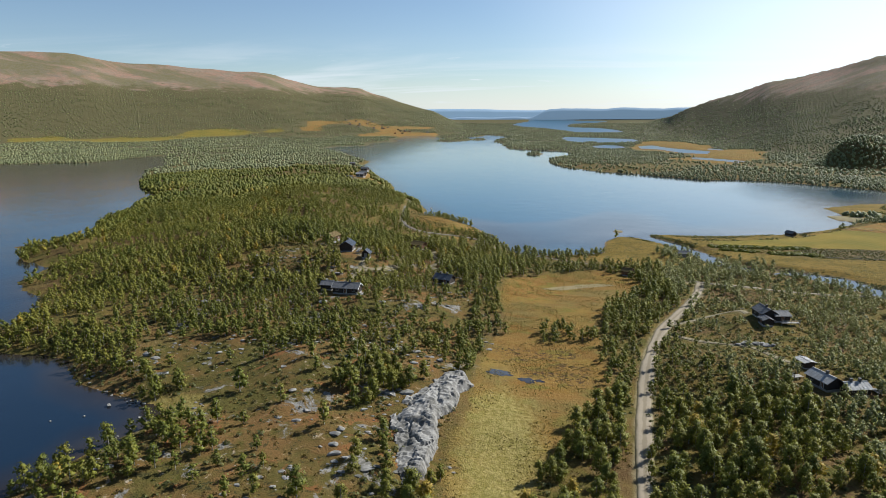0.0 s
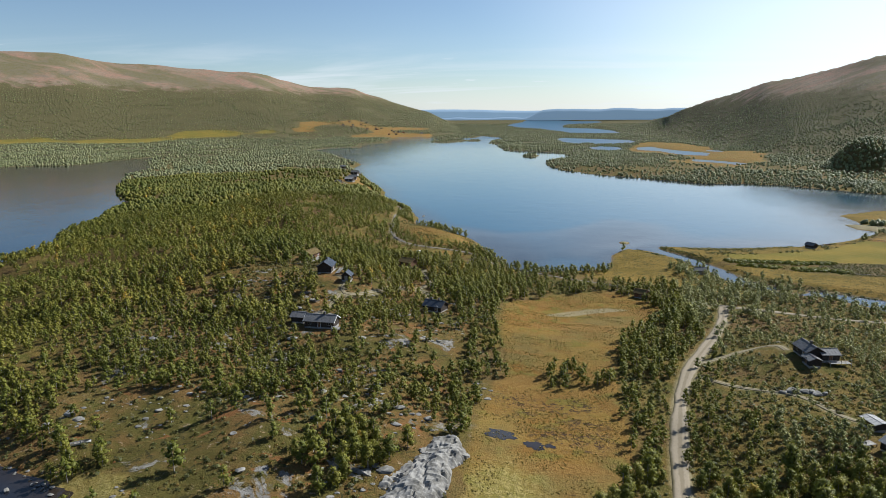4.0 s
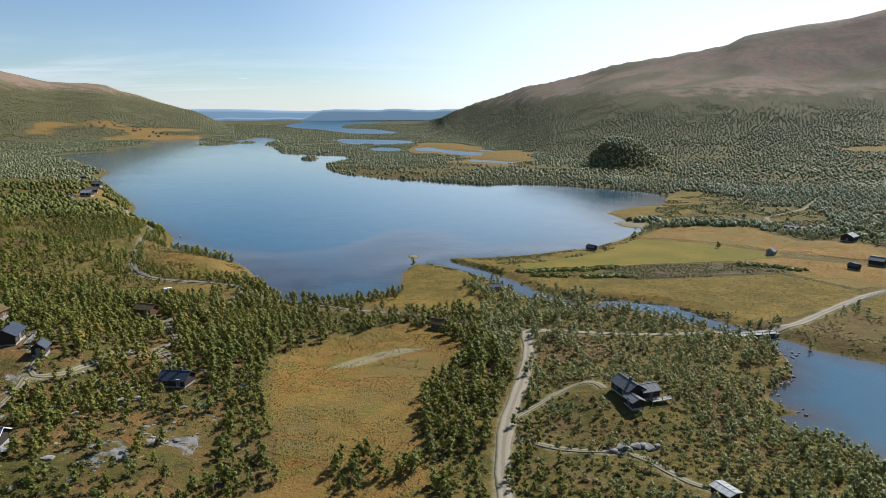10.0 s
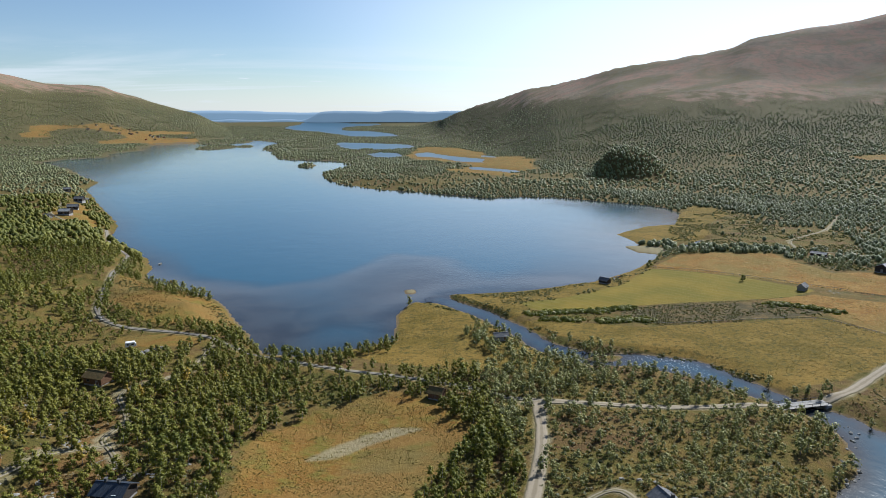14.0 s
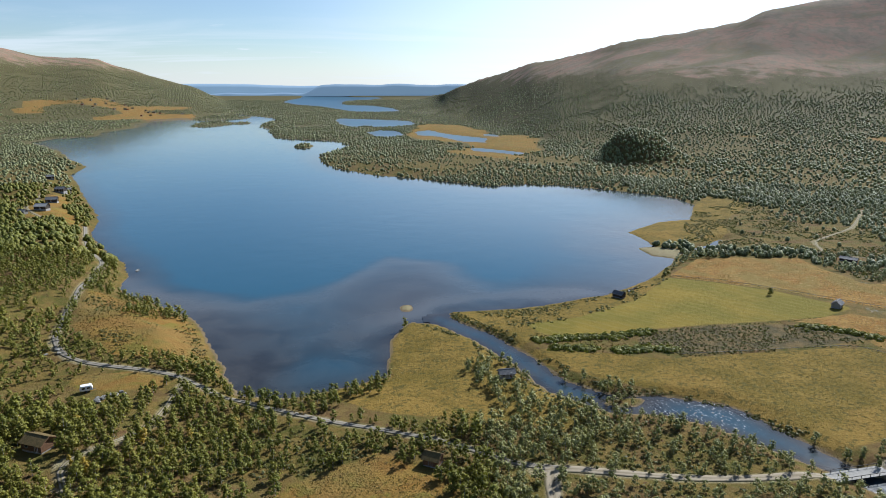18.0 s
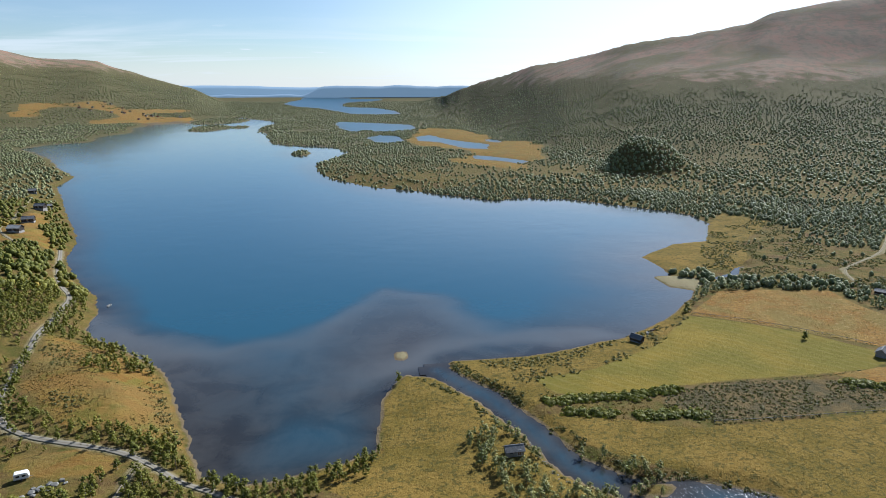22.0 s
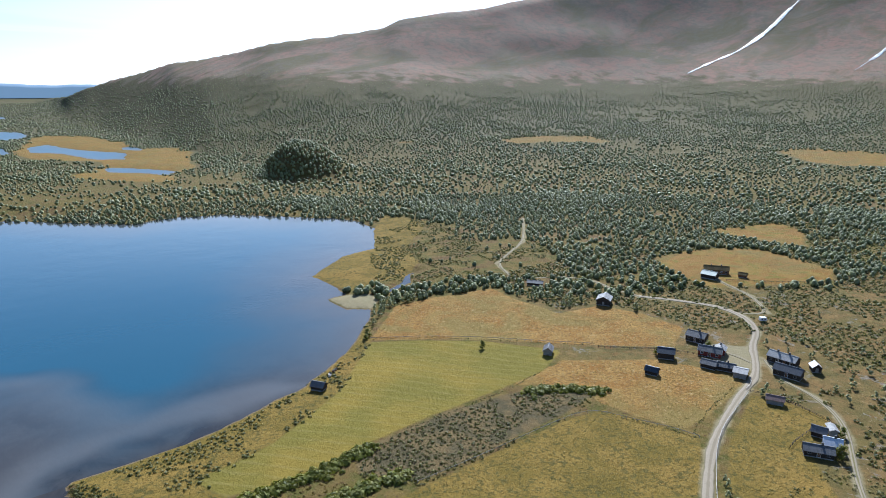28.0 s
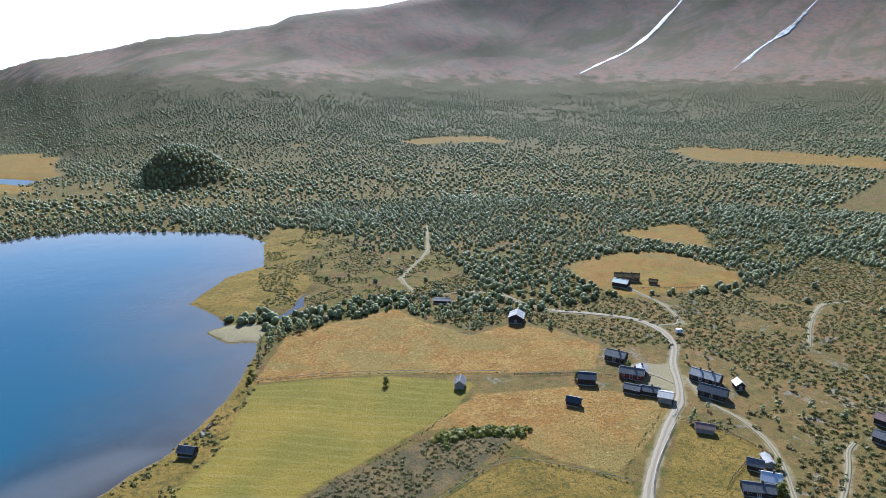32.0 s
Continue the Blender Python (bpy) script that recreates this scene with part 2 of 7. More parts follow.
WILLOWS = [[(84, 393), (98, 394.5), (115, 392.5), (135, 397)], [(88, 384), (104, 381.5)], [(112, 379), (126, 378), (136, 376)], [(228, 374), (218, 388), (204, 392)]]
BOG_TREES = (-3, 212, 12)
POOL_BANK = [(150, 288), (175, 296), (205, 300), (240, 300), (280, 250), (240, 190), (200, 236), (166, 264)]
CABIN_HEATH = [(27, 160), (34, 212), (50, 256), (62, 288), (78, 280), (84, 250), (80, 222), (64, 196), (52, 165)]
KNOLL = (406, 1015, 44)  # place and height of the steep wooded knoll
FALLS = [[(2640, 1380), (2552, 1367), (2461, 1366), (2370, 1353), (2223, 1352), (2072, 1353), (1945, 1361), (1826, 1349)], [(2760, 925), (2698, 938), (2487, 941), (2302, 973), (2228, 971), (2056, 973)]]
MAIN_ROAD = [(13, 60), (15, 95), (17, 121), (18.5, 139), (21, 163), (24.5, 188), (29, 212), (36, 234), (46, 256), (54, 277), (59, 296), (61, 304)]
BRIDGE_ROAD = [(56, 302), (63, 303), (75, 299), (92, 294), (115, 290), (140, 289), (161, 292), (178, 302), (199, 314), (222, 326), (242, 333), (268, 340), (288, 344), (304, 352), (318, 361), (338, 368), (352, 381), (357, 399), (349, 418), (338, 436)]
UPPER_TRACKS = [[(338, 436), (337, 453), (342, 474), (334, 490), (318, 500)], [(311, 514), (322, 538), (348, 553), (382, 572), (443, 634)]]
WEST_ROAD = [(63, 303), (52, 306), (42, 314), (32, 321), (12, 331), (-11, 343), (-30, 355), (-55, 371), (-78, 380), (-98, 388), (-108, 400), (-115, 422), (-125, 470), (-133, 511), (-136, 532), (-151, 554), (-171, 597), (-195, 660)]
FARM_TRACKS = [[(356, 385), (366, 376), (386, 395), (396, 421), (405, 428)], [(225, 280), (240, 289), (255, 296), (270, 303), (281, 311), (290, 323), (293, 335), (308, 350)], [(36, 222), (46, 213), (57, 208.6), (60, 204.7), (61.5, 200.7), (63, 196), (64.3, 191), (68, 185)],
               [(38, 234), (46, 240), (50, 242.8), (54, 245.3), (58, 247), (61.6, 247), (63.4, 244), (64, 238)], [(255, 284), (271, 285.5), (283, 287.3), (292, 289.6), (299, 289)], [(376, 322), (400, 328), (420, 331), (443, 333), (460, 323)], [(300, 350), (303, 362), (300, 372)]]
HILL_TRACKS = [[(-51, 370), (-53, 360), (-54, 342), (-58, 325), (-70, 312), (-66, 304), (-61.6, 296), (-62.5, 290), (-64.7, 283), (-60, 277), (-55, 268)], [(-60, 280), (-73, 273), (-77, 262), (-80, 254), (-87, 250), (-88, 262), (-93, 266)], [(-87, 250), (-86.7, 243), (-87.8, 236), (-84, 226)], [(-218, 650), (-252, 690), (-262, 742), (-300, 850)]]
SPOTS = [(-97, 268, 18), (-81, 216, 14.5), (-55, 262, 9), (-77, 320, 10), (-81, 362, 6.5), (-49, 121, 10.5), (-35, 135, 8.5), (-25, 125, 4.5), (-10, 120, 3.4), (-10, 200, 3.2), (0, 290, 2.4), (22, 170, 3.4), (17, 120, 3.8), (58, 298, 2.2), (29, 212, 3.2), (40, 240, 3.0), (49, 258, 2.8),
         (69, 236, 8.2), (68, 175, 10), (50, 120, 9), (45, 190, 6), (95, 215, 4.5), (90, 160, 8), (85, 270, 3.2), (-170, 400, 22), (-150, 300, 20), (-215, 500, 20), (-250, 420, 15), (-120, 190, 13), (-95, 140, 9.2), (-70, 160, 12)]
SPOTS += [(-110, 440, 9), (-150, 480, 14), (-240, 675, 12), (-255, 735, 12), (-275, 800, 12), (-300, 780, 17), (-420, 950, 16), (120, 400, 1.4), (180, 420, 1.6), (250, 420, 1.7), (300, 350, 2.4), (330, 420, 2.8), (420, 430, 5), (300, 500, 2), (420, 330, 5), (250, 300, 2.2), (180, 330, 1.6), (100, 310, 1.8), (-30, 340, 2), (40, 370, 1), (300, 640, 2)]
WEST_LEVEL = 7.5


def sd_poly(px, py, poly):
    """Signed distance to a polygon, positive inside."""
    best = np.full(px.shape, 1e18)
    inside = np.zeros(px.shape, bool)
    for (ax, ay), (bx, by) in zip(poly, poly[1:] + poly[:1]):
        ex, ey = bx - ax, by - ay
        t = np.clip(((px - ax) * ex + (py - ay) * ey) / (ex * ex + ey * ey + 1e-9), 0, 1)
        best = np.minimum(best, (px - ax - t * ex) ** 2 + (py - ay - t * ey) ** 2)
        if ay != by:
            inside ^= ((ay > py) != (by > py)) & (px < ex * (py - ay) / (by - ay) + ax)
    return np.where(inside, 1, -1) * np.sqrt(best)


def dist_line(px, py, line):
    """Distance to a polyline; a third number per point is a half width to take off."""
    best = np.full(px.shape, 1e9)
    for a, b in zip(line[:-1], line[1:]):
        ex, ey = b[0] - a[0], b[1] - a[1]
        t = np.clip(((px - a[0]) * ex + (py - a[1]) * ey) / (ex * ex + ey * ey + 1e-9), 0, 1)
        d = np.hypot(px - a[0] - t * ex, py - a[1] - t * ey)
        if len(a) > 2:
            d = d - (a[2] + t * (b[2] - a[2])) * 0.75
        best = np.minimum(best, d)
    return best


def value_noise(px, py, size, seed=0):
    """Smooth noise from -1 to 1 with features of that size."""
    u, v = px / size + seed * 17.3, py / size - seed * 9.1
    i, j = np.floor(u), np.floor(v)
    fu, fv = u - i, v - j
    fu, fv = fu * fu * (3 - 2 * fu), fv * fv * (3 - 2 * fv)

    def corner(a, b):
        h = np.sin(a * 127.1 + b * 311.7 + seed * 74.7) * 43758.5453
        return (h - np.floor(h)) * 2 - 1

    top = corner(i, j) * (1 - fu) + corner(i + 1, j) * fu
    low = corner(i, j + 1) * (1 - fu) + corner(i + 1, j + 1) * fu
    return top * (1 - fv) + low * fv


def rough_noise(px, py, size, seed=0, octaves=3):
    return sum(value_noise(px, py, size / 2**k, seed + k) * 0.5**k for k in range(octaves))


def smooth(v, low, high):
    t = np.clip((v - low) / (high - low), 0, 1)
    return t * t * (3 - 2 * t)


# skyline: bearing (degrees, left positive), distance and height of the crest
CREST = np.array([(180, 3200, 260), (90, 3600, 330), (60, 3700, 400), (47.4, 3780, 394), (45.2, 3800, 403), (42.6, 3800, 401), (41.3, 3800, 376), (39.5, 3820, 360), (36, 3870, 353), (32, 3920, 346), (28, 3980, 336), (26.2, 4010, 298), (23.6, 4100, 256),
                  (19.8, 4260, 261), (18.9, 4300, 228), (15, 4400, 146), (13.9, 4400, 126), (10.6, 4450, 96), (8, 4500, 94), (0, 4500, 90), (-7, 4400, 90), (-8.2, 3300, 94), (-9.4, 3050, 114), (-11.2, 2900, 145), (-13.3, 2720, 165), (-15.6, 2540, 197), (-20.7, 2280, 214), (-23.2, 2180, 238),
                  (-25.3, 2150, 250), (-28.3, 2150, 266), (-30.5, 2150, 277), (-32.2, 2150, 286), (-32.7, 2150, 296), (-33.8, 2180, 316), (-36.5, 2260, 340), (-39.5, 2360, 364), (-44, 2500, 420), (-58, 3100, 605), (-75, 3200, 690), (-110, 3000, 500), (-180, 3200, 260)])[::-1]


def warp(d):
    """True distance of the land that stands at d; past 3 km the view is drawn together to fit inside 5 km."""
    e = np.clip((d - 3000) / 1780, 0, 0.985)
    return np.where(d > 3000, 3000 - 2600 * np.log(1 - e), d)


def water_distance(px, py):
    """Signed distances to the large lake, the river with its pond, the western lake and the far lakes, positive in the water."""
    wiggle = 1.2 * rough_noise(px, py, 14, 3)
    far = smooth(py, 700, 1500)
    main = sd_poly(px, py, LAKE) + wiggle + far * 8 * rough_noise(px, py, 90, 5)
    main = np.minimum(main, -sd_poly(px, py, SANDBAR) - 1.0)
    stream = np.maximum(np.maximum(-dist_line(px, py, RIVER), -dist_line(px, py, CREEK)) + 0.7 * wiggle, sd_poly(px, py, POND) + 1.3 * wiggle)
    stream = np.minimum(stream, np.hypot((px - 99) / 2.4, py - 340) - 3.0 + 0.5 * wiggle)
    west = sd_poly(px, py, WEST_LAKE) + 2 * wiggle
    rest = np.max([sd_poly(px, py, p) for p in FAR_LAKES], axis=0) + 6 * rough_noise(px, py, 60, 7)
    for (x, y, r) in ((-80, 1372, 17), (-74, 1362, 12), (-404, 2170, 50), (-375, 2190, 30), (-322, 2216, 24), (-460, 2600, 76), (-400, 2620, 40), (33, 447, 2.6)):
        main = np.minimum(main, np.hypot(px - x, (py - y) * (0.5 if r < 30 else 0.35)) - r)
    return main, stream, west, rest


def land(px, py, parts=None):
    """Height of the ground."""
    main, stream, west, rest = parts or water_distance(px, py)
    dx, dy = px - MID[0], py - MID[1]
    d = np.hypot(dx, dy)
    bearing = np.degrees(np.arctan2(-dx, dy))
    far, crest = np.interp(bearing, CREST[:, 0], CREST[:, 1]), np.interp(bearing, CREST[:, 0], CREST[:, 2])
    right = smooth(-bearing, 4, 10)
    start, power = np.interp(-bearing, [4, 10, 13, 18, 30, 45], [2400, 2080, 1650, 1200, 900, 700]), (1.3 + 1.7 * smooth(-bearing, 18, 50)) * right + 1.25 * (1 - right)
    s = np.clip((d - start) / (far - start), 0, 1)
    lift = MID[2] * (1 - d / warp(d))
    scarp = smooth(-bearing + 0.5 * rough_noise(px, py, 160, 15), 32.2, 33.2) * (1 - smooth(-bearing, 48, 62)) * (0.03 + 0.02 * rough_noise(px, py, 300, 19))
    rise = (1 - scarp) * s**power + scarp * smooth(s + 0.05 * rough_noise(px, py, 260, 17, 4), 0.70, 0.84)
    slope = np.maximum(crest - 8, 0) * rise - 0.08 * np.maximum(d - far, 0) + 0.02 * np.clip(d - start + 100, 0, 900) * smooth(np.abs(bearing), 6, 20)
    valley = smooth(bearing, -9.5, -3.5) * (1 - smooth(bearing, 9.5, 13.5))
    slope = slope * (1 - valley) + valley * smooth(d, 2700, 3900) * 20 * np.abs(rough_noise(px, py, 520, 13))
    slope = slope + smooth(s, 0.25, 0.9) * (8 * rough_noise(px, py, 380, 11, 5)) * smooth(np.abs(bearing), 13, 18)
    # mounds and hollows near the flight, from spot heights
    top, weight = np.zeros(px.shape), np.full(px.shape, 1e-9)
    for x, y, z in SPOTS:
        w = 1 / ((px - x) ** 2 + (py - y) ** 2 + 60) ** 1.6
        top, weight = top + w * z, weight + w
    near = top / weight * (1 - smooth(d, 500, 1100)) + 3 * smooth(d, 500, 1100)
    near = near + 0.5 * rough_noise(px, py, 30, 21) * smooth(near, 2.5, 8) + 1.5 * smooth(near, 6, 12) * rough_noise(px, py, 24, 23)
    z = near + slope
    z = z + KNOLL[2] * np.exp(-(((px - KNOLL[0]) / np.where(px < KNOLL[0], 42, 58)) ** 2 + ((py - KNOLL[1]) / 52) ** 2) ** 1.5) * (1 + 0.07 * rough_noise(px, py, 40, 29))
    z = np.maximum(z, lift + 2)
    # shores: the land runs down to the water, the bed lies below it
    waters = ((main, 0.0, 0.05 + 0.28 * smooth(-px, -5, 60)), (stream, 0.25, 0.32), (west, WEST_LEVEL, 0.2), (rest, np.maximum(lift, 0), 0.05))
    for sd, base, bank in waters:
        shore = base + 0.12 + np.maximum(-sd - 0.3, 0) * bank * (1 + 0.4 * rough_noise(px, py, 40, 31)) + 0.25 * smooth(-sd, 0.2, 1.5)
        reach = smooth(-sd, 0, 70)
        z = np.where(sd < 0, np.minimum(z, shore) * (1 - reach) + z * reach, z)
        z = np.where((sd < 0) & (sd > -25), np.maximum(z, base + 0.05), z)
    for sd, base, bank in waters:
        z = np.where(sd >= 0, base - np.minimum(0.10 * sd + 0.15, 6) + 0.12, z)
    return z


def spaced(low, high, step, grow, start, end):
    """Grid lines: even between low and high, then wider and wider."""
    lines = list(np.arange(low, high, step))
    for edge, sign in ((end, 1), (start, -1)):
        at, s = (lines[-1], step) if sign > 0 else (lines[0], step)
        while sign * (edge - at) > 0:
            s *= grow
            at += sign * s
            lines.append(at) if sign > 0 else lines.insert(0, at)
    return np.array(lines)


def part(name, bm, material, parent, label=""):
    mesh = bpy.data.meshes.new(name)
    bm.to_mesh(mesh), bm.free()
    return hang(name, mesh, material, parent, label)


def hang(name, mesh, material, parent, label=""):
    if material and not mesh.materials:
        mesh.materials.append(material)
    ob = new(name, mesh)
    ob.parent = parent
    return tagged(ob, label) if label else ob


def raw_mesh(name, verts, faces, material=None, smooth_faces=False, attrs=None, normals=None):
    """A mesh from number arrays: faces is an n x 3 or n x 4 array."""
    mesh = bpy.data.meshes.new(name)
    k = faces.shape[1]
    mesh.vertices.add(len(verts)), mesh.loops.add(faces.size), mesh.polygons.add(len(faces))
    mesh.vertices.foreach_set("co", np.asarray(verts, np.float32).ravel())
    mesh.loops.foreach_set("vertex_index", np.asarray(faces, np.int32).ravel())
    mesh.polygons.foreach_set("loop_start", np.arange(0, faces.size, k, dtype=np.int32))
    mesh.polygons.foreach_set("use_smooth", np.full(len(faces), smooth_faces))
    for key, values in (attrs or {}).items():
        mesh.attributes.new(key, "FLOAT", "POINT").data.foreach_set("value", np.asarray(values, np.float32))
    if material:
        mesh.materials.append(material)
    mesh.update(calc_edges=True)
    if normals is not None:  # soft crowns: the leaves shade like the rounded mass they form
        mesh.polygons.foreach_set("use_smooth", np.ones(len(faces), bool))
        mesh.attributes.new("custom_normal", "FLOAT_VECTOR", "POINT").data.foreach_set("vector", np.asarray(normals, np.float32).ravel())
    return mesh


def principled(name):
    m = bpy.data.materials.new(name)
    m.use_nodes = True
    k = Nodes(m.node_tree)
    b = k.put("ShaderNodeBsdfPrincipled")
    k.put("ShaderNodeOutputMaterial", {0: b})
    return m, k, b

# ---- materials ----
def ground_material():
    m, k, b = principled("ground")
    at = k.place()
    fine, mid, wide = k.noise(0.9, 5, 0.65, at), k.noise(0.16, 5, 0.6, at), k.noise(0.021, 4, 0.55, at)
    grain = k.noise(2.6, 4, 0.7, at)
    jitter = k.math("MULTIPLY", k.math("SUBTRACT", mid, 0.5), 9.0)

    def inside(name, soft=1.0, wobble=0.5):
        return k.step(k.math("ADD", k.attr(name), k.math("MULTIPLY", jitter, wobble)), -soft, soft)

    # woodland floor and heath: moss, grass, heather, bare ground
    c = k.mix(k.step(mid, 0.36, 0.62), (0.080, 0.076, 0.018), (0.150, 0.104, 0.030))
    c = k.mix(k.step(k.noise(0.045, 5, 0.6, at, 0.7), 0.46, 0.62), c, k.mix(k.step(mid, 0.4, 0.6), (0.150, 0.104, 0.036), (0.108, 0.066, 0.028)))
    c = k.mix(k.step(fine, 0.50, 0.74), c, (0.17, 0.125, 0.050))
    c = k.mix(k.step(k.noise(0.45, 4, 0.6, at), 0.58, 0.72), c, (0.075, 0.040, 0.022))
    dry = k.mix(k.step(mid, 0.34, 0.64), (0.112, 0.090, 0.030), (0.212, 0.146, 0.054))
    dry = k.mix(k.step(k.noise(0.35, 5, 0.65, at), 0.52, 0.68), dry, (0.085, 0.072, 0.028))
    c = k.mix(k.attr("farm"), c, dry)
    # uplands
    up = k.step(k.math("ADD", k.attr("upland"), k.math("MULTIPLY", k.math("SUBTRACT", wide, 0.5), 150.0)), -16, 16)
    hill = k.mix(k.step(k.noise(0.010, 6, 0.65, at), 0.40, 0.64), (0.290, 0.172, 0.122), (0.250, 0.186, 0.134))
    hill = k.mix(k.step(k.noise(0.03, 6, 0.7, at), 0.60, 0.76), hill, (0.27, 0.225, 0.18))
    hill = k.mix(k.step(k.noise(0.0045, 6, 0.62, k.put("ShaderNodeMapping", {"Vector": at, "Scale": (0.5, 1.3, 1.0)}), 0.8), 0.46, 0.60), hill, (0.150, 0.128, 0.066))
    hill = k.mix(k.step(k.noise(0.016, 5, 0.7, at, 0.6), 0.50, 0.72), hill, (0.170, 0.138, 0.102))
    c = k.mix(k.attr("closed"), c, k.mix(mid, (0.085, 0.078, 0.034), (0.122, 0.102, 0.048)))
    hill = k.mix(k.math("MULTIPLY", k.step(k.noise(0.05, 6, 0.7, at, 0.4), 0.47, 0.60), 0.65), hill, (0.168, 0.150, 0.100))
    hill = k.mix(k.math("MULTIPLY", k.step(mid, 0.55, 0.7), 0.25), hill, (0.30, 0.25, 0.19))
    c = k.mix(up, c, hill)
    # heath on rocky rises
    heath = k.math("MULTIPLY", k.attr("heath"), k.step(mid, 0.30, 0.5))
    c = k.mix(heath, c, k.mix(k.step(k.noise(0.06, 4, 0.6, at), 0.4, 0.6), (0.160, 0.092, 0.034), (0.088, 0.076, 0.021)))
    # heath in small patches: dark dwarf shrubs, rusty leaves, bleached lichen and gravel
    tuft = k.noise(0.38, 5, 0.7, at, 0.6)
    c = k.mix(k.math("MULTIPLY", k.attr("heath"), k.step(tuft, 0.56, 0.63)), c, (0.050, 0.046, 0.018))
    c = k.mix(k.math("MULTIPLY", k.attr("heath"), k.step(tuft, 0.40, 0.33)), c, k.mix(k.step(fine, 0.4, 0.6), (0.25, 0.16, 0.07), (0.34, 0.28, 0.20)))
    c = k.mix(k.math("MULTIPLY", k.attr("heath"), k.math("MULTIPLY", k.step(k.noise(0.13, 5, 0.65, at, 1.0), 0.58, 0.64), 0.8)), c, k.mix(fine, (0.16, 0.070, 0.028), (0.24, 0.11, 0.04)))
    crack = k.put("ShaderNodeTexVoronoi", {"Vector": k.put("ShaderNodeMapping", {"Vector": at, "Scale": (1.0, 0.45, 1.0), "Rotation": (0, 0, 0.5)}), "Scale": 0.42}, feature="DISTANCE_TO_EDGE").outputs["Distance"]
    stone = k.mix(k.step(k.noise(0.5, 6, 0.65, at), 0.35, 0.66), (0.15, 0.142, 0.125), (0.28, 0.265, 0.24))
    stone = k.mix(k.step(crack, 0.012, 0.0), stone, (0.10, 0.088, 0.07))
    stone = k.mix(k.step(k.noise(0.20, 6, 0.65, at, 0.8), 0.48, 0.54), stone, k.mix(mid, (0.135, 0.092, 0.036), (0.085, 0.080, 0.026)))
    slab = k.math("MULTIPLY", k.step(k.math("ADD", k.noise(0.085, 6, 0.62, at, 0.6), k.math("MULTIPLY", fine, 0.10)), 0.635, 0.67), k.attr("heath"))
    c = k.mix(slab, c, stone)
    # bog and meadows
    bog = k.mix(k.step(k.noise(0.055, 5, 0.6, at, 0.8), 0.38, 0.62), (0.190, 0.100, 0.024), (0.220, 0.138, 0.034))
    bog = k.mix(k.step(mid, 0.47, 0.64), bog, (0.150, 0.122, 0.025))
    bog = k.mix(k.step(k.noise(0.12, 5, 0.6, at, 1.0), 0.66, 0.72), bog, (0.075, 0.036, 0.018))
    bog = k.mix(k.math("MULTIPLY", k.step(fine, 0.45, 0.8), 0.4), bog, (0.27, 0.19, 0.075))
    bog = k.mix(k.step(k.noise(0.030, 4, 0.6, at, 0.5), 0.42, 0.72), bog, k.mix(fine, (0.190, 0.140, 0.050), (0.130, 0.100, 0.032)))
    bog = k.mix(k.math("MULTIPLY", k.step(k.noise(0.30, 6, 0.7, k.put("ShaderNodeMapping", {"Vector": at, "Scale": (0.6, 1.6, 1.0)}), 1.2), 0.58, 0.68), 0.8), bog, (0.075, 0.048, 0.022))
    bog = k.mix(k.math("MULTIPLY", k.step(k.noise(0.035, 5, 0.6, k.put("ShaderNodeMapping", {"Vector": at, "Scale": (0.5, 1.7, 1.0)}), 0.9), 0.52, 0.62), 0.8), bog, (0.215, 0.122, 0.036))
    bog = k.mix(k.math("MULTIPLY", inside("greener", 6.0, 0.8), 0.85), bog, k.mix(k.step(fine, 0.4, 0.6), (0.190, 0.162, 0.042), (0.290, 0.240, 0.085)))
    bog = k.mix(k.math("MULTIPLY", inside("peat", 2.0, 0.6), k.step(k.noise(0.55, 5, 0.7, at, 0.8), 0.50, 0.58)), bog, (0.060, 0.038, 0.022))
    c = k.mix(inside("bog", 1.5, 0.8), c, bog)
    straw = k.mix(k.step(k.noise(0.10, 5, 0.65, at), 0.35, 0.66), (0.250, 0.126, 0.030), (0.300, 0.182, 0.052))
    straw = k.mix(k.step(fine, 0.40, 0.7), straw, (0.135, 0.085, 0.030))
    straw = k.mix(k.math("MULTIPLY", k.step(k.noise(0.028, 5, 0.6, at, 0.6), 0.48, 0.64), 0.75), straw, k.mix(fine, (0.150, 0.120, 0.034), (0.205, 0.155, 0.052)))
    straw = k.mix(k.math("MULTIPLY", k.step(k.noise(0.55, 5, 0.7, at, 0.5), 0.55, 0.64), 0.7), straw, (0.33, 0.235, 0.105))
    c = k.mix(inside("straw", 0.8, 0.25), c, straw)
    olive = k.mix(k.step(k.noise(0.07, 5, 0.65, at), 0.38, 0.64), (0.152, 0.108, 0.022), (0.214, 0.142, 0.033))
    olive = k.mix(k.step(fine, 0.46, 0.72), olive, (0.095, 0.076, 0.023))
    olive = k.mix(k.math("MULTIPLY", k.step(k.noise(0.024, 5, 0.6, at, 0.8), 0.48, 0.62), 0.8), olive, k.mix(k.step(fine, 0.4, 0.65), (0.250, 0.160, 0.040), (0.190, 0.120, 0.028)))
    olive = k.mix(k.math("MULTIPLY", k.step(k.noise(0.42, 5, 0.7, at, 0.5), 0.52, 0.60), 0.75), olive, (0.072, 0.066, 0.020))
    c = k.mix(inside("olive", 0.8, 0.25), c, olive)
    rows = k.put("ShaderNodeTexWave", {"Vector": k.put("ShaderNodeMapping", {"Vector": at, "Rotation": (0, 0, radians(-38))}), "Scale": 0.06, "Distortion": 9.0, "Detail": 3.0, "Detail Scale": 0.25}).outputs["Fac"]
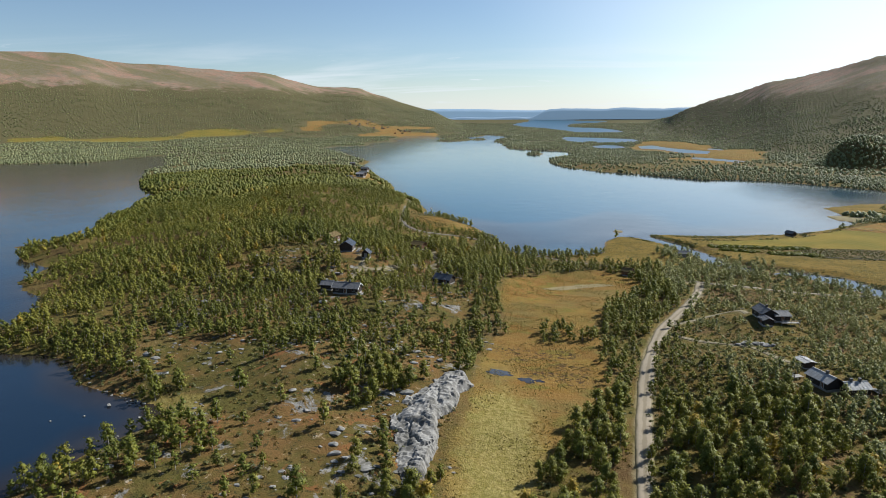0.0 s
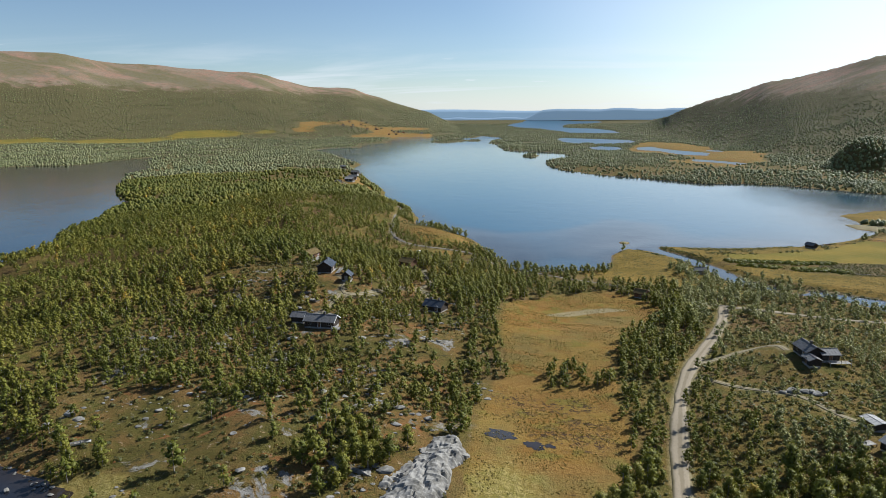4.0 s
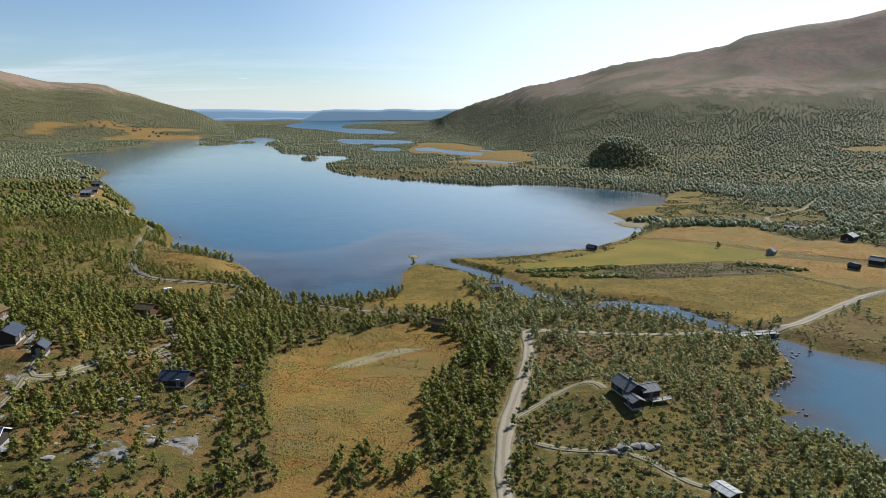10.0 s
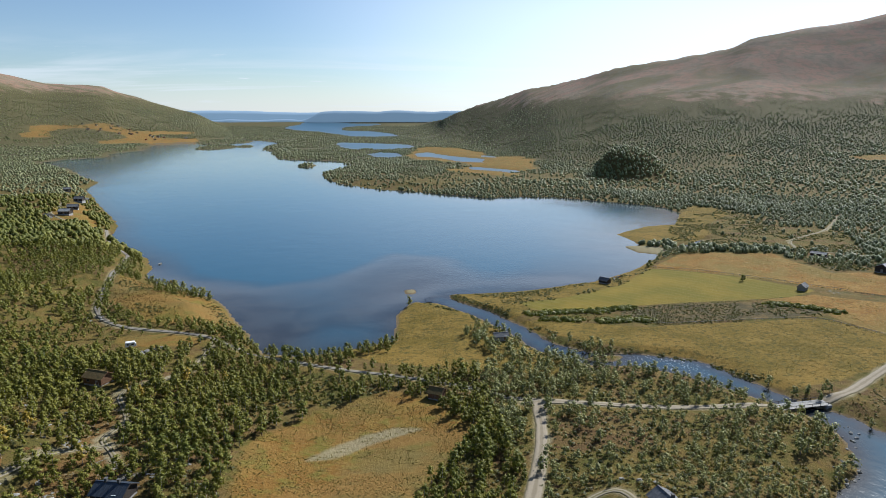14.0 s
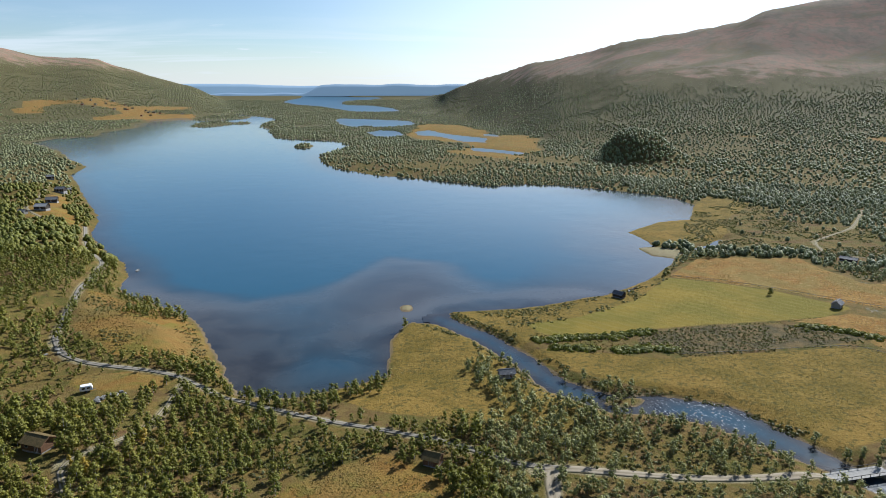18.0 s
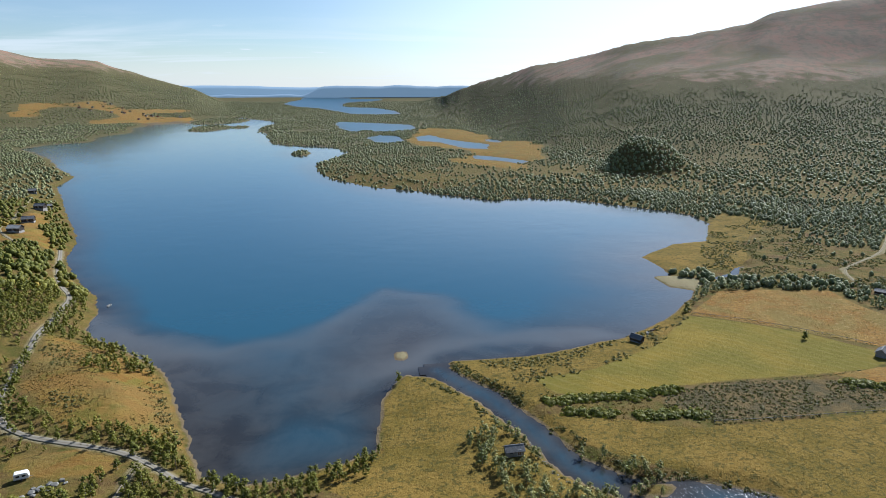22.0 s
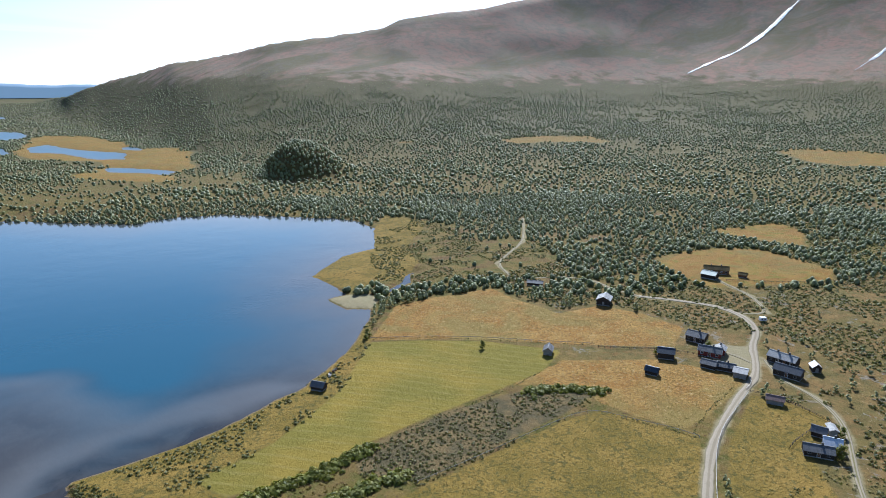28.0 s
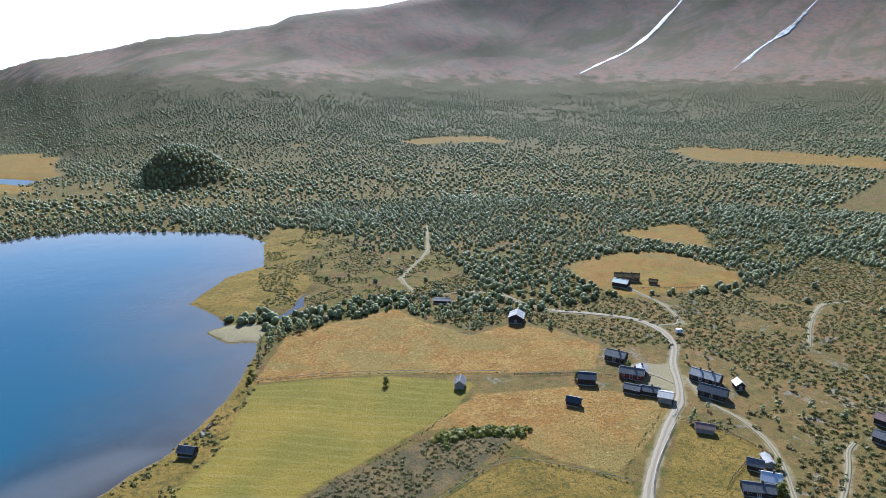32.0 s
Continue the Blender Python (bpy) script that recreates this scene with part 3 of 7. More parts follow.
    mown = k.mix(k.step(k.noise(0.030, 4, 0.6, at), 0.36, 0.64), (0.215, 0.156, 0.030), (0.158, 0.132, 0.026))
    mown = k.mix(k.math("MULTIPLY", k.step(k.math("ADD", rows, k.math("MULTIPLY", mid, 0.6)), 1.0, 1.4), 0.22), mown, (0.26, 0.215, 0.085))
    mown = k.mix(k.math("MULTIPLY", k.step(fine, 0.5, 0.8), 0.3), mown, (0.13, 0.135, 0.03))
    c = k.mix(inside("mown", 0.8, 0.2), c, mown)
    dark = k.mix(k.step(mid, 0.4, 0.6), (0.085, 0.070, 0.036), (0.14, 0.10, 0.045))
    c = k.mix(inside("scrub", 1.0, 0.4), c, dark)
    c = k.mix(k.math("MULTIPLY", k.step(grain, 0.48, 0.68), 0.6), c, k.mix(0.62, c, (0.015, 0.013, 0.006)))
    c = k.mix(k.math("MULTIPLY", k.step(k.noise(1.7, 4, 0.7, at), 0.58, 0.74), 0.35), c, k.mix(0.5, c, (0.38, 0.29, 0.11)))
    # worn ground by the tracks, sand by the water
    c = k.mix(k.math("MULTIPLY", k.step(k.math("ADD", k.attr("worn"), k.math("MULTIPLY", jitter, 0.35)), -1.2, 0.6), 0.8), c, k.mix(fine, (0.30, 0.255, 0.17), (0.20, 0.175, 0.085)))
    sand = k.mix(fine, (0.19, 0.145, 0.085), (0.11, 0.080, 0.045))
    c = k.mix(k.step(k.math("ADD", k.attr("shore"), k.math("MULTIPLY", jitter, 0.22)), -0.9, 0.1), c, sand)
    c = k.mix(inside("stone", 0.7, 0.45), c, stone)
    k.set(b.inputs["Base Color"], c)
    b.inputs["Roughness"].default_value = 0.95
    b.inputs["Specular IOR Level"].default_value = 0.05
    k.set(b.inputs["Normal"], k.bump(k.math("ADD", k.math("ADD", k.math("MULTIPLY", mid, 1.1), k.math("MULTIPLY", fine, 0.6)), k.math("MULTIPLY", grain, 0.45)), 0.8, 0.7))
    return m


def water_material(name, deep, bed_dark, bed_pale, rough=0.08):
    m, k, b = principled(name)
    at = k.place()
    depth = k.math("ADD", k.attr("depth"), k.math("MULTIPLY", k.math("SUBTRACT", k.noise(0.03, 5, 0.6, at), 0.5), 20.0))
    bed = k.mix(k.step(k.noise(0.06, 5, 0.6, at, 0.5), 0.35, 0.65), bed_dark, bed_pale)
    bed = k.mix(k.attr("sandy"), bed, k.mix(k.noise(0.05, 5, 0.6, at, 0.5), (0.070, 0.069, 0.066), (0.098, 0.096, 0.092)))
    half = k.mix(0.5, bed, deep)
    c = k.mix(k.step(depth, 0, 36), bed, half)
    c = k.mix(k.step(depth, 26, 70), c, deep)
    foam = k.math("MULTIPLY", k.attr("rapid"), k.step(k.noise(1.6, 6, 0.75, k.put("ShaderNodeMapping", {"Vector": at, "Scale": (1.0, 0.4, 1.0)})), 0.56, 0.70))
    c = k.mix(foam, c, (0.6, 0.62, 0.64))
    k.set(b.inputs["Base Color"], c)
    k.set(b.inputs["Roughness"], k.math("ADD", rough, k.math("MULTIPLY", foam, 0.6)))
    b.inputs["IOR"].default_value = 1.38
    stretch = k.put("ShaderNodeMapping", {"Vector": at, "Scale": (1.0, 0.45, 1.0)})
    waves = k.math("ADD", k.noise(0.55, 4, 0.6, stretch), k.math("MULTIPLY", k.noise(0.05, 3, 0.5, at), 2.0))
    calm = k.step(k.noise(0.012, 3, 0.5, at), 0.38, 0.62)
    k.set(b.inputs["Normal"], k.put("ShaderNodeBump", {"Height": waves, "Strength": k.math("ADD", 0.10, k.math("MULTIPLY", calm, 0.16)), "Distance": 0.25}).outputs[0])
    return m


def leaf_material(name, tint_a, tint_b, autumn, gloss=0.2):
    """Foliage: each tree carries a number of its own in 'tint'."""
    m, k, b = principled(name)
    t = k.attr("tint")
    c = k.mix(t, tint_a, tint_b)
    c = k.mix(k.step(t, 0.90, 0.97), c, autumn)
    rnd = k.put("ShaderNodeNewGeometry").outputs["Random Per Island"]
    c = k.mix(rnd, k.mix(0.45, c, (0.01, 0.013, 0.004)), k.mix(0.16, c, (0.50, 0.46, 0.10)))
    k.set(b.inputs["Base Color"], c)
    b.inputs["Roughness"].default_value = 0.6
    b.inputs["Specular IOR Level"].default_value = gloss
    glow = k.put("ShaderNodeBsdfTranslucent", {"Color": k.mix(0.5, c, (0.16, 0.17, 0.02))})
    both = k.put("ShaderNodeMixShader", {0: 0.35, 1: b, 2: glow})
    out = [q for q in m.node_tree.nodes if q.type == "OUTPUT_MATERIAL"][0]
    k.set(out.inputs[0], both)
    return m


def plain(name, a, c2, scale=3.0, rough=0.8, metal=0.0, bump=0.3, stretch=(1, 1, 1), space="Object"):
    """A surface of two mottled tones with some relief."""
    m, k, b = principled(name)
    at = k.put("ShaderNodeMapping", {"Vector": k.put("ShaderNodeTexCoord").outputs[space], "Scale": stretch})
    big, small = k.noise(scale * 0.25, 4, 0.6, at), k.noise(scale, 5, 0.65, at)
    f = k.step(k.math("ADD", k.math("MULTIPLY", big, 0.6), k.math("MULTIPLY", small, 0.4)), 0.36, 0.64)
    k.set(b.inputs["Base Color"], k.mix(f, a, c2))
    k.set(b.inputs["Roughness"], k.math("ADD", rough - 0.08, k.math("MULTIPLY", small, 0.16)))
    b.inputs["Metallic"].default_value = metal
    b.inputs["Specular IOR Level"].default_value = 0.5 if rough < 0.5 else 0.22
    k.set(b.inputs["Normal"], k.bump(small, bump, 0.05))
    return m


GROUND = ground_material()
WATER = water_material("lake_water", (0.014, 0.066, 0.104), (0.022, 0.019, 0.016), (0.044, 0.039, 0.033))
# Colours lifted to blue for the reflected sky; the roughness stands for ripples.
RIPPLED_SKY = water_material("rippled_sky_water", (0.030, 0.085, 0.130), (0.030, 0.060, 0.085), (0.045, 0.080, 0.105), 0.34)
PEAT_WATER = water_material("peat_water", (0.006, 0.016, 0.032), (0.020, 0.014, 0.010), (0.035, 0.027, 0.020))
BIRCH = leaf_material("birch_leaves", (0.124, 0.148, 0.016), (0.262, 0.236, 0.028), (0.44, 0.29, 0.03), 0.25)
# Paler, greyer leaf for farther woods: haze and backlit sheen put into the colour.
HAZED = leaf_material("haze_paled_leaves", (0.245, 0.278, 0.134), (0.400, 0.405, 0.204), (0.34, 0.26, 0.09), 0.35)
# Brighter leaf for the near right bank, with the crowns' backlit sheen painted in.
BACKLIT = leaf_material("backlit_leaves", (0.205, 0.232, 0.078), (0.385, 0.370, 0.138), (0.30, 0.24, 0.06), 0.3)
SHRUB = leaf_material("shrub_leaves", (0.062, 0.077, 0.033), (0.131, 0.122, 0.050), (0.17, 0.08, 0.03))
RUST = leaf_material("rusty_dwarf_birch", (0.130, 0.062, 0.026), (0.215, 0.115, 0.035), (0.24, 0.10, 0.03))
TUFT = leaf_material("dry_grass_tufts", (0.150, 0.105, 0.028), (0.290, 0.195, 0.062), (0.30, 0.24, 0.10))
BARK = plain("birch_bark", (0.42, 0.40, 0.36), (0.12, 0.10, 0.09), 4.0, 0.85)


def gravel_material(name, pale, middle, verge):
    """A gravel road: two pale wheel tracks, a duller middle and verges."""
    m, k, b = principled(name)
    at = k.place()
    across = k.math("ABSOLUTE", k.attr("across"))
    grain, blotch = k.noise(1.6, 5, 0.7, at), k.noise(0.25, 4, 0.6, at)
    off = k.math("ADD", across, k.math("MULTIPLY", k.math("SUBTRACT", blotch, 0.5), 0.5))
    c = k.mix(k.step(off, 0.12, 0.34), middle, pale)
    c = k.mix(k.step(off, 0.72, 0.98), c, verge)
    c = k.mix(k.math("MULTIPLY", k.step(grain, 0.45, 0.7), 0.45), c, k.mix(0.5, c, (0.10, 0.09, 0.07)))
    k.set(b.inputs["Base Color"], c)
    b.inputs["Roughness"].default_value = 0.95
    b.inputs["Specular IOR Level"].default_value = 0.1
    k.set(b.inputs["Normal"], k.bump(grain, 0.5, 0.08))
    return m


GRAVEL = gravel_material("road_gravel", (0.285, 0.238, 0.172), (0.215, 0.178, 0.122), (0.165, 0.140, 0.078))
GREY_GRAVEL = gravel_material("grey_gravel", (0.220, 0.196, 0.158), (0.170, 0.150, 0.116), (0.15, 0.13, 0.075))
DIRT = gravel_material("dirt_track", (0.25, 0.21, 0.145), (0.15, 0.13, 0.06), (0.14, 0.115, 0.05))


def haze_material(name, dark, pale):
    """Hills so far off that only the blue of the air is seen; the haze is painted as emission."""
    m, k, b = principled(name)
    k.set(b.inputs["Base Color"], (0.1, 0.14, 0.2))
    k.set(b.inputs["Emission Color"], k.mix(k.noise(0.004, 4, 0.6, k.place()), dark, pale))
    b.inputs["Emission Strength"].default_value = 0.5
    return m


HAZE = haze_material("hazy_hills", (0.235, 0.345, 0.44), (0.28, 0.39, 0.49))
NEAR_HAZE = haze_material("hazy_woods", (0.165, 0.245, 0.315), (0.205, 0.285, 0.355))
FOAM = plain("white_water", (0.78, 0.80, 0.82), (0.10, 0.088, 0.070), 0.07, 0.5, 0, 0.2, (1, 1, 1), "Object")
ROCK = plain("grey_rock", (0.13, 0.125, 0.11), (0.30, 0.285, 0.26), 0.8, 0.9, 0, 0.8)

# ---- the ground: one sheet ----
xs = spaced(-320, 440, 2.6, 1.032, -4950, 4950)
ys = spaced(70, 640, 2.6, 1.028, -3000, 4950)
gx, gy = np.meshgrid(xs, ys)
parts = water_distance(gx, gy)
gz = land(gx, gy, parts)


main_d, stream_d, west_d, rest_d = parts
stone_sd = sd_poly(gx, gy, OUTCROP) - 2.5 + 3.0 * rough_noise(gx, gy, 13, 83)
wet = np.max(parts, axis=0)
dry = smooth(-wet, 0, 3)
bog_sd = np.max([sd_poly(gx, gy, p) for p in (BOG, GOLD_GRASS, RUST_HEATH, WEST_MEADOW, MARSH, ORANGE_A, ORANGE_B, HUT_MEADOW, SPIT_SOUTH, *SLOPE_MEADOWS)], axis=0)
bog_sd = bog_sd + smooth(np.hypot(gx - MID[0], gy - MID[1]), 420, 800) * 22 * rough_noise(gx, gy, 90, 89)
ragged = smooth(np.hypot(gx - MID[0], gy - MID[1]), 700, 1400) * 34 * rough_noise(gx, gy, 120, 88)
straw_sd = np.max([sd_poly(gx, gy, p) for p in (TAN_NORTH, TAN_MID, VILLAGE_FIELDS, *HAMLET_STRIPS)], axis=0) + ragged
olive_sd = np.max([sd_poly(gx, gy, p) for p in (OLIVE_SOUTH, OLIVE_EAST, TONGUE, SPIT, SHORE_GRASS)], axis=0)
mown_sd, scrub_sd = np.maximum(sd_poly(gx, gy, GREEN_FIELD), sd_poly(gx, gy, WEST_FIELDS) + 1.6 * ragged), sd_poly(gx, gy, SCRUB)
ROADS = [(MAIN_ROAD, 1.9), (BRIDGE_ROAD, 1.8), (WEST_ROAD, 1.6)] + [(q, 1.1) for q in FARM_TRACKS + HILL_TRACKS + UPPER_TRACKS]
worn = np.max([h - dist_line(gx, gy, q) for q, h in ROADS] + [sd_poly(gx, gy, FARM_YARD), sd_poly(gx, gy, SANDBAR), sd_poly(gx, gy, SANDY_BOG), 4.0 - np.hypot(gx - 33, gy - 447)], axis=0)
heath_zone = smooth(sd_poly(gx, gy, [(-140, 60), (-120, 150), (-150, 240), (-110, 290), (-60, 300), (-35, 240), (-28, 160), (-22, 60)]), -12, 12)
heath_zone = np.maximum(heath_zone, 0.5 * smooth(sd_poly(gx, gy, FARM_OPEN), -10, 10))
bearing_grid = np.degrees(np.arctan2(-(gx - MID[0]), gy - MID[1]))
upland = np.clip(gz - (140 + 83 * smooth(bearing_grid, 8, 22)), -200, 300)
nx, ny = len(xs), len(ys)
idx = np.arange(nx * ny).reshape(ny, nx)
quads = np.stack([idx[:-1, :-1], idx[:-1, 1:], idx[1:, 1:], idx[1:, :-1]], -1).reshape(-1, 4)
ground_mesh = raw_mesh("ground", np.stack([gx, gy, gz], -1).reshape(-1, 3), quads, GROUND, True, {
    "bog": np.clip(bog_sd, -40, 40).ravel(), "straw": np.clip(straw_sd, -40, 40).ravel(), "olive": np.clip(olive_sd, -40, 40).ravel(), "mown": np.clip(mown_sd, -40, 40).ravel(),
    "scrub": np.clip(scrub_sd, -40, 40).ravel(), "worn": np.clip(worn, -40, 40).ravel(), "shore": np.clip(wet - 2.0 * smooth(np.hypot(gx - 60, gy - 420), 150, 260), -40, 40).ravel(), "heath": heath_zone.ravel(),
    "greener": np.clip(np.maximum(sd_poly(gx, gy, GREEN_BOG), sd_poly(gx, gy, GOLD_GRASS)), -40, 40).ravel(), "peat": np.clip(np.max([r - np.hypot((gx - x) * 0.55, gy - y) for x, y, r in PEAT], axis=0), -40, 40).ravel(), "closed": smooth(np.hypot(gx - MID[0], gy - MID[1]), 600, 1500).ravel(), "stone": np.clip(stone_sd, -40, 40).ravel(), "upland": upland.ravel(), "farm": smooth(sd_poly(gx, gy, FARM_OPEN) + 6 * rough_noise(gx, gy, 25, 87), -12, 14).ravel()})
tagged(new("ground", ground_mesh), "moss, heath, bog and meadow on a wide valley floor", "ground", kind="structure")


def ground_at(px, py):
    """Height of the built sheet, between its grid points."""
    px, py = np.asarray(px, float), np.asarray(py, float)
    i, j = np.clip(np.searchsorted(xs, px) - 1, 0, nx - 2), np.clip(np.searchsorted(ys, py) - 1, 0, ny - 2)
    u, v = (px - xs[i]) / (xs[i + 1] - xs[i]), (py - ys[j]) / (ys[j + 1] - ys[j])
    return (gz[j, i] * (1 - u) + gz[j, i + 1] * u) * (1 - v) + (gz[j + 1, i] * (1 - u) + gz[j + 1, i + 1] * u) * v


def sample(field, px, py):
    i, j = np.clip(np.searchsorted(xs, px), 0, nx - 1), np.clip(np.searchsorted(ys, py), 0, ny - 1)
    return field[j, i]


# ---- water: sheets cut from the same grid, a little wider than the open water ----
def water_sheet(name, label, sd, level, rapid=None, material=None, sandy=None):
    keep = (np.max([sd[:-1, :-1], sd[1:, :-1], sd[:-1, 1:], sd[1:, 1:]], axis=0) > -0.5).ravel()
    faces = quads[keep]
    used, back = np.unique(faces, return_inverse=True)
    z = np.broadcast_to(level, gx.shape).ravel()[used]
    verts = np.stack([gx.ravel()[used], gy.ravel()[used], z], -1)
    attrs = {"depth": np.clip(sd.ravel()[used], -5, 90), "rapid": np.zeros(len(used)) if rapid is None else rapid.ravel()[used],
             "sandy": np.zeros(len(used)) if sandy is None else sandy.ravel()[used]}
    tagged(new(name, raw_mesh(name, verts, back.reshape(-1, 4), material or WATER, True, attrs)), label, "water", kind="structure")


far_level = np.maximum(MID[2] * (1 - np.hypot(gx - MID[0], gy - MID[1]) / warp(np.hypot(gx - MID[0], gy - MID[1]))), 0)
shelf = sd_poly(gx, gy, SHELF) + 9 * rough_noise(gx, gy, 40, 81)
lake_depth = np.where(main_d > 0, np.clip((2.2 - 1.4 * smooth(gx + 0.25 * gy, 150, 260)) * main_d + 8, 0, 95), main_d)
shallow = np.minimum(2 + 0.55 * main_d, 26 + 6 * rough_noise(gx, gy, 30, 82))
blend = smooth(shelf, -20, 14)
lake_depth = np.where(main_d > 0, shallow * blend + lake_depth * (1 - blend), main_d)
water_sheet("lake", "wide calm blue lake with a shallow brown delta", np.where(main_d > 0, lake_depth, main_d), 0.0, None, WATER, np.maximum(smooth(gx + 0.25 * gy, 190, 330), smooth(shelf, -6, 8) * (0.35 + 0.65 * np.exp(-((shelf - 8) / 14) ** 2)) * smooth(gy + 0.25 * gx, 395, 450)))
water_sheet("river", "shallow river with riffles and a still pool", stream_d * 5, 0.25, 0.8 * smooth(-np.hypot((gx - 118) / 1.3, gy - 328), -19, -8))
water_sheet("west_lake", "dark lake between wooded shores", west_d * 5, WEST_LEVEL, None, PEAT_WATER)
water_sheet("far_lake", "far lakes in the valley, tinted for the bright sky they reflect", rest_d * 2, far_level, None, RIPPLED_SKY)

# far hills that close the valley, their blue haze painted as a glow
az = np.radians(np.linspace(20, -14, 120))
deg = np.degrees(az)
crest_far = 122 + 12 * smooth(deg, 4, 13) + 3 * rough_noise(deg, az * 0, 2.4, 41)
crest_near = 72 + 58 * smooth(-deg, -4.4, -2.4) + 5 * np.sin(deg * 1.3 + 0.8) + 5 * rough_noise(deg, az * 0, 1.6, 43)
for name, r0, crest, haze, label in (("backdrop", 4700, crest_far, HAZE, "blue hazy hills at the valley's end"), ("backdrop", 4630, crest_near, NEAR_HAZE, "low wooded hills beyond the lakes in painted slate-blue haze")):
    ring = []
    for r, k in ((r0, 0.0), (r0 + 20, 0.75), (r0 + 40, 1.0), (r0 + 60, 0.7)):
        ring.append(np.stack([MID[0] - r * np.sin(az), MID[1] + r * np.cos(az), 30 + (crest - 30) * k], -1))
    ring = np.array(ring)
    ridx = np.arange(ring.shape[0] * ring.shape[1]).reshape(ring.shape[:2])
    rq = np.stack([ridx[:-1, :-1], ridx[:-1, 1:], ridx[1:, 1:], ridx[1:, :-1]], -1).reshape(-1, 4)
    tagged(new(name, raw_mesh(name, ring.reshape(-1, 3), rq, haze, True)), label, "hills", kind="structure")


# ---- roads ----
def even_line(line, step=2.0):
    """The polyline rounded and cut into even steps."""
    p = np.array(line, float)
    for _ in range(3):
        q = np.empty((2 * len(p) - 2, 2))
        q[0::2], q[1::2] = p[:-1] * 0.75 + p[1:] * 0.25, p[:-1] * 0.25 + p[1:] * 0.75
        p = np.vstack([p[:1], q, p[-1:]])
    s = np.r_[0, np.cumsum(np.hypot(*np.diff(p, axis=0).T))]
    t = np.linspace(0, s[-1], max(2, int(s[-1] / step)))
    return np.stack([np.interp(t, s, p[:, 0]), np.interp(t, s, p[:, 1])], -1)


def road(name, label, line, half, lift=0.14, material=None):
    """A ribbon with a low crown and worn, uneven edges."""
    p = even_line(line)
    way = np.gradient(p, axis=0)
    way /= np.linalg.norm(way, axis=1)[:, None] + 1e-9
    side = np.stack([way[:, 1], -way[:, 0]], -1)
    cols = []
    width = half * (1 + (0.18 if half < 2 else 0.75) * rough_noise(p[:, 0], p[:, 1], 9 if half < 2 else 60, 51))
    for k in (-1.12, -1.0, -0.55, 0.0, 0.55, 1.0, 1.12):
        q = p + side * (k * width)[:, None]
        z = np.maximum(ground_at(*q.T), ground_at(*p.T) - 0.25) + (lift + 0.05 * (1 - k * k) if abs(k) < 1.05 else -0.3)
        cols.append(np.stack([q[:, 0], q[:, 1], z], -1))
    v = np.array(cols)
    i2 = np.arange(v.shape[0] * v.shape[1]).reshape(v.shape[:2])
    f = np.stack([i2[:-1, :-1], i2[1:, :-1], i2[1:, 1:], i2[:-1, 1:]], -1).reshape(-1, 4)[:, ::-1]
    return tagged(new(name, raw_mesh(name, v.reshape(-1, 3), f, material or GRAVEL, True, {"across": np.repeat((-1.12, -1.0, -0.55, 0.0, 0.55, 1.0, 1.12), len(p))})), label, "road", kind="structure")


road("road", "pale gravel road with worn wheel tracks", MAIN_ROAD, 1.95)
road("road", "gravel farm road over the river to the farm", BRIDGE_ROAD, 1.7)
road("road", "narrow gravel road along the lake shore", WEST_ROAD, 1.2, 0.14, GREY_GRAVEL)
for q in FARM_TRACKS + HILL_TRACKS + UPPER_TRACKS:
    road("track", "narrow dirt track", q, 0.85, 0.09, DIRT)

# white streams that fall down the mountain side
for line in FALLS:
    way = even_line(line, 12.0)
    for a, b, w in ((0.0, 0.20, 1.6), (0.19, 0.36, 5.0), (0.35, 0.58, 7.0), (0.57, 0.68, 2.0), (0.67, 0.84, 5.0), (0.83, 0.97, 2.0)):
        road("stream", "white stream falling down the mountain side", [tuple(q) for q in way[int(a * len(way)):int(b * len(way)) + 1]], w, 0.5, FOAM)

